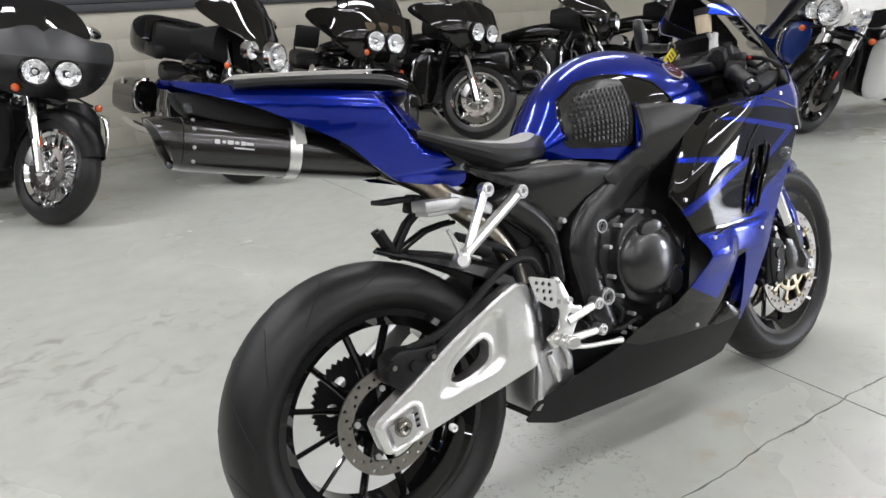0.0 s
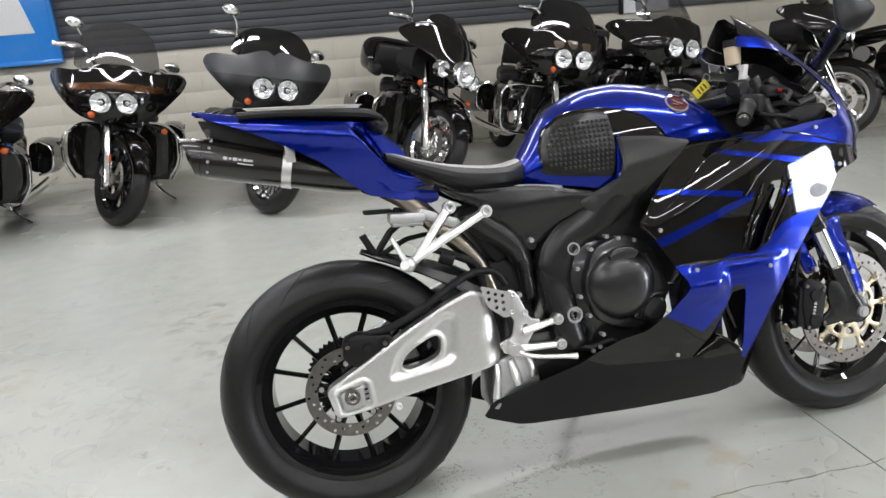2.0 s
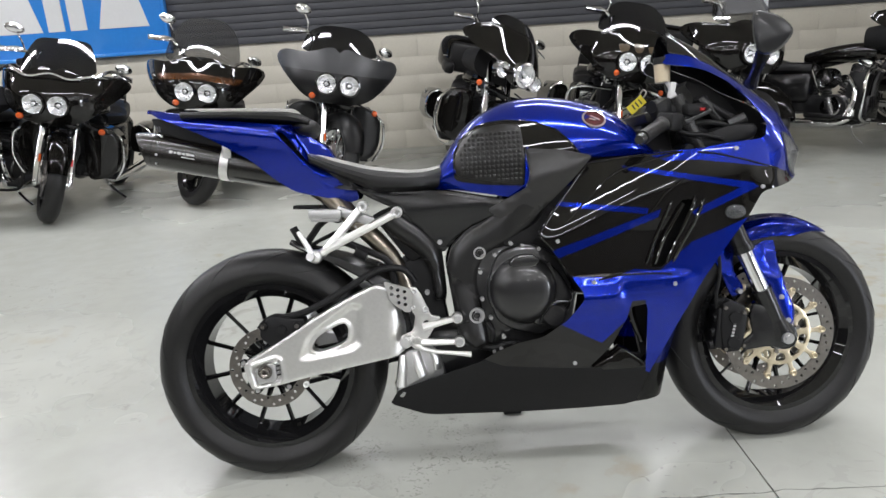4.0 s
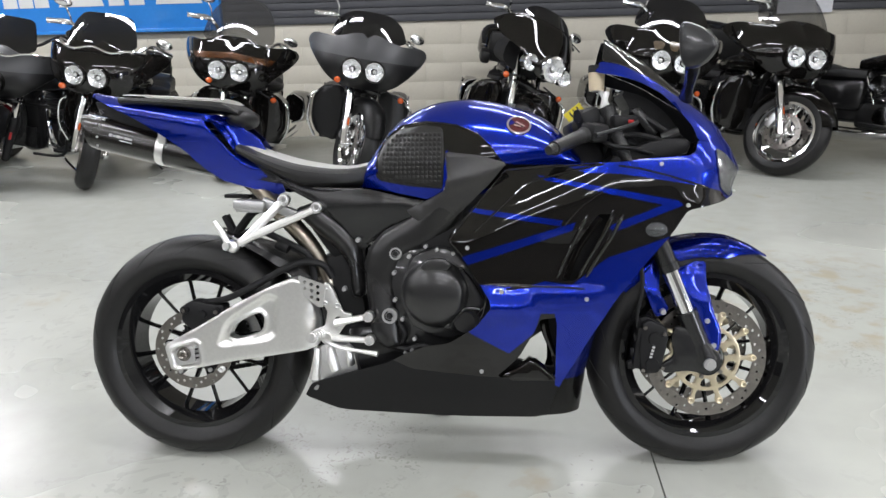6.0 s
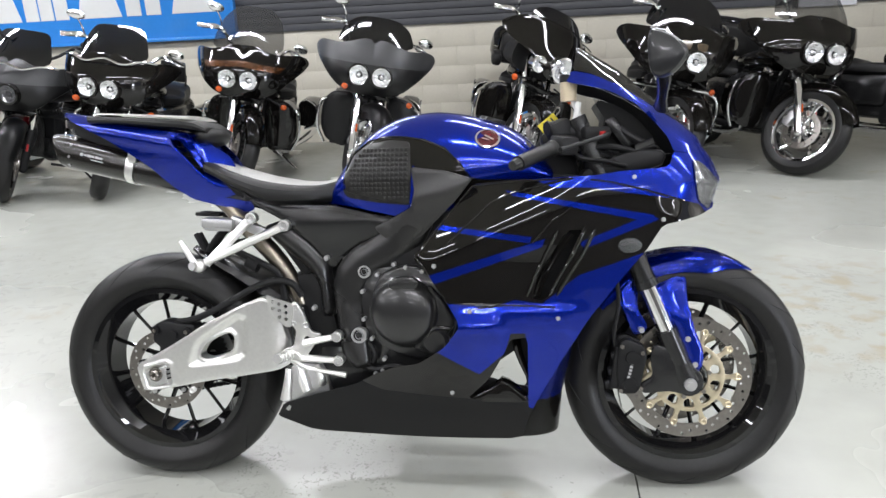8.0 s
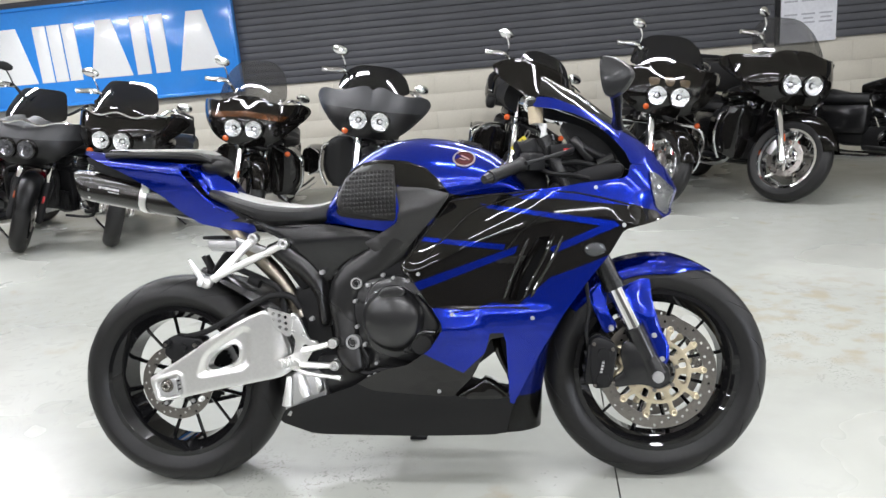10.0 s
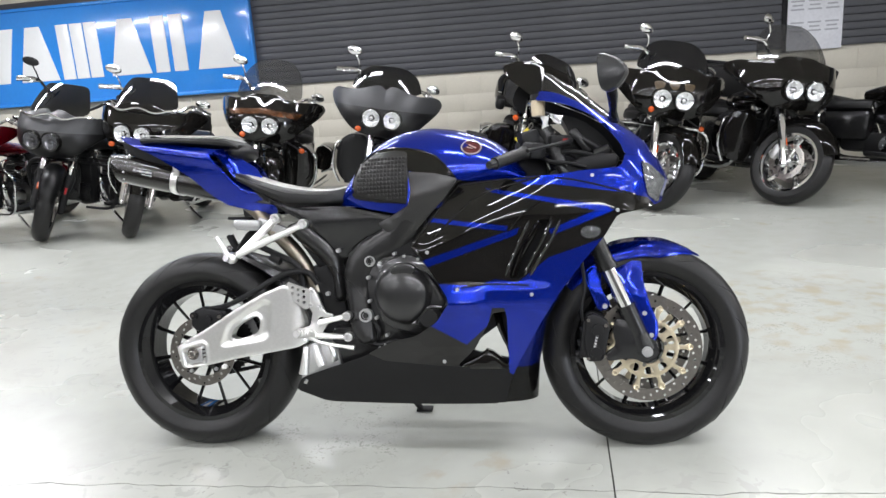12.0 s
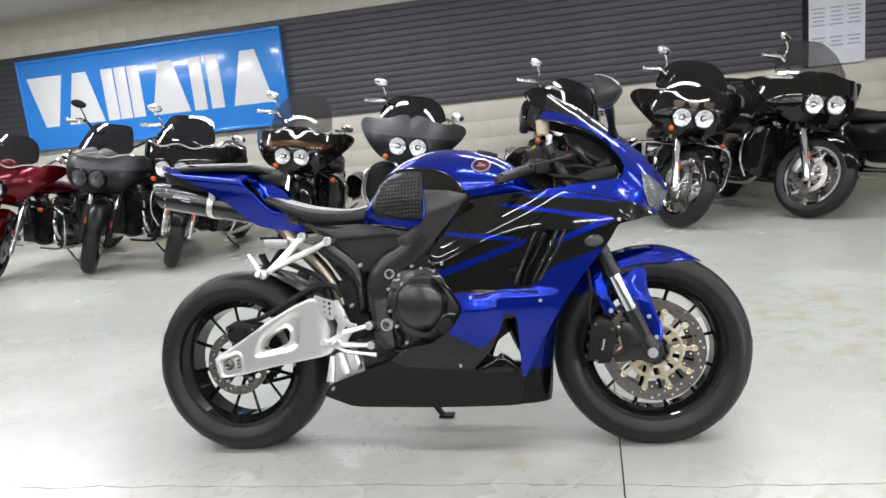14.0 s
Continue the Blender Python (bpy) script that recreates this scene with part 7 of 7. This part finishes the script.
        bm = bmesh.new()
        tube(bm, [(-0.66, s * 0.10, 0.62), (-0.58, s * 0.16, 0.52), (-0.57, s * 0.18, 0.40), (-0.62, s * 0.20, 0.27)], 0.021, 10, 4)
        fp("header_pipe", bm, CHROME, bike, "", False)
    bm = bmesh.new()
    rod(bm, (-0.80, 0.14, 0.60), (-0.80, 0.20, 0.60), 0.055, 0.045, 24)
    fp("horn_cover", bm, CHROME, bike, "", False)
    bm = bmesh.new()
    box(bm, (-1.20, 0, 0.52), (0.50, 0.34, 0.26), (0, 0, 0), 0.05)
    fp("battery_cover", bm, SATIN, bike, "", False)
    # floorboards, stand, frame
    for s in (-1, 1):
        bm = bmesh.new()
        box(bm, (-0.70, s * 0.27, 0.28), (0.34, 0.10, 0.022), (0, 4, 0), 0.008)
        fp("floorboard", bm, MATT, bike, "", False)
    bm = bmesh.new()
    tilt = math.tan(radians(lean))
    tube(bm, [(-0.72, 0.12, 0.26), (-0.70, 0.26, 0.13), (-0.66, 0.36, 0.36 * tilt + 0.012)], [0.016, 0.014, 0.013], 8, 3)
    fp("side_stand", bm, CHROME, bike, "", False)
    bm = bmesh.new()
    tube(bm, [(-0.36, 0, 0.86), (-0.48, 0, 0.60), (-0.52, 0, 0.30), (-0.80, 0, 0.24), (-1.3, 0, 0.26), (-1.4, 0, 0.55)], 0.03, 10)
    tube(bm, [(-0.36, 0, 0.88), (-0.9, 0, 0.74), (-1.45, 0, 0.66), (-1.75, 0, 0.62)], 0.035, 10)
    fp("main_frame", bm, SATIN, bike, "", False)
    return bike


touring(-4.45, 3.05, -86, 10, 30, "shark", "deep red touring motorcycle with a smoked windscreen parked in the row", REDPAINT, REDPAINT, screen=0.24, rim=RIM, trim=True, lowers=False)
touring(-3.51, 3.22, -84, 10, 30, "shark", "matt black touring motorcycle with a grey fairing yoke and tall bars", DARKSATIN, GREYLIT, DIMLENS, screen=0.25, rim=RIM, bar_rise=0.12, lowers=False, guard=MATT, signals=False, trim=True, dome=False)
touring(-2.69, 3.30, -80, 10, 26, "shark", "black touring motorcycle with a short smoked windscreen parked in the row", BLACK, BLACK, screen=0.245, rim=RIM, trim=True, dome=False)
touring(-1.69, 3.66, -80, 9, 34, "shark", "black and bronze touring motorcycle with a tall tinted windscreen", BLACK, BRONZE, screen=0.34, screen_mat=CLEARISH, rim=RIM, spokes=10, band=True, tag=True)
# lighter yoke colour here is the light on the top-facing fairing
touring(-0.585, 3.50, -78, 11, 26, "shark", "satin black touring motorcycle with its fairing yoke painted as lit", DARKSATIN, GREYLIT, screen=0.20, rim=CHROME, spokes=20)
touring(0.61, 3.78, -81, 14, 28, "bat", "black dresser motorcycle with a fork-mounted fairing and top case", BLACK, BLACK, screen=0.08, pack=True, spokes=9)
touring(1.71, 3.87, -86, 10, 32, "shark", "black touring motorcycle with faded gold shapes painted on its fairing", BLACK, BLACK, screen=0.24, rim=CHROME, spokes=5, graphic=SKULL, lowers=False)
touring(2.70, 3.97, -76, 9, 32, "shark", "black touring motorcycle with a tall clear windscreen and chrome wheels", BLACK, BLACK, screen=0.30, screen_mat=CLEARISH, rim=CHROME, spokes=5, signals=False, pack=True)
touring(4.20, 3.93, -50, 9, 22, "shark", "black touring motorcycle with a large chrome front wheel", BLACK, BLACK, screen=0.16, rim=CHROME, spokes=7, lowers=False, signals=False)
touring(5.52, 4.10, -66, 9, 20, "shark", "black touring motorcycle beside a chrome-wheeled one", BLACK, BLACK, screen=0.2, rim=CHROME, spokes=7)
touring(6.35, 3.20, -130, 9, 10, "bat", "blue dresser motorcycle behind a white one", BLUEPAINT, BLUEPAINT, screen=0.1, rim=CHROME, spokes=9)
touring(4.62, 2.20, 178, 9, 4, "bat", "white dresser motorcycle with black wheels", WHITEPAINT, WHITEPAINT, screen=0.1, rim=RIM, spokes=9, guard=MATT)
touring(7.60, 2.60, -150, 9, 10, "bat", "red dresser motorcycle behind a blue one", REDPAINT, REDPAINT, screen=0.1, rim=CHROME, spokes=9)
# ---------- blocks of the back wall, last ----------
bm = bmesh.new()
box(bm, (0, 0, 0), (0.3985, 0.02, 0.1985), bevel=0.0010)
finish(bm)
block_mesh = bpy.data.meshes.new("concrete_block")
bm.to_mesh(block_mesh)
bm.free()
block_mesh.materials.append(BLOCK)
rest = bmesh.new()
count = 0
for row in [0, 1, 2, 3, 4, 5, 11, 12]:
    for col in range(-23, 26):
        x = (col + (0.5 if row % 2 else 0)) * 0.40
        z = 0.1 + 0.2 * row if row < 6 else 2.565 + 0.2 * (row - 11)
        if x < X0 + 0.2 or x > X1 - 0.2:
            continue
        near = (row < 6 and -6.6 < x < 6.0) or (row >= 6 and -7.2 < x < 0.2)
        if near and count < 300:
            ob = new("concrete_block", block_mesh)
            ob.parent = wall_back
            ob.location = (x, WALLY + 0.0094, z)
            count += 1
        else:
            box(rest, (x, WALLY + 0.0094, z), (0.3985, 0.02, 0.1985))
tagged(part("wall_blocks", rest, BLOCK, wall_back, smooth=False), kind="stuff")
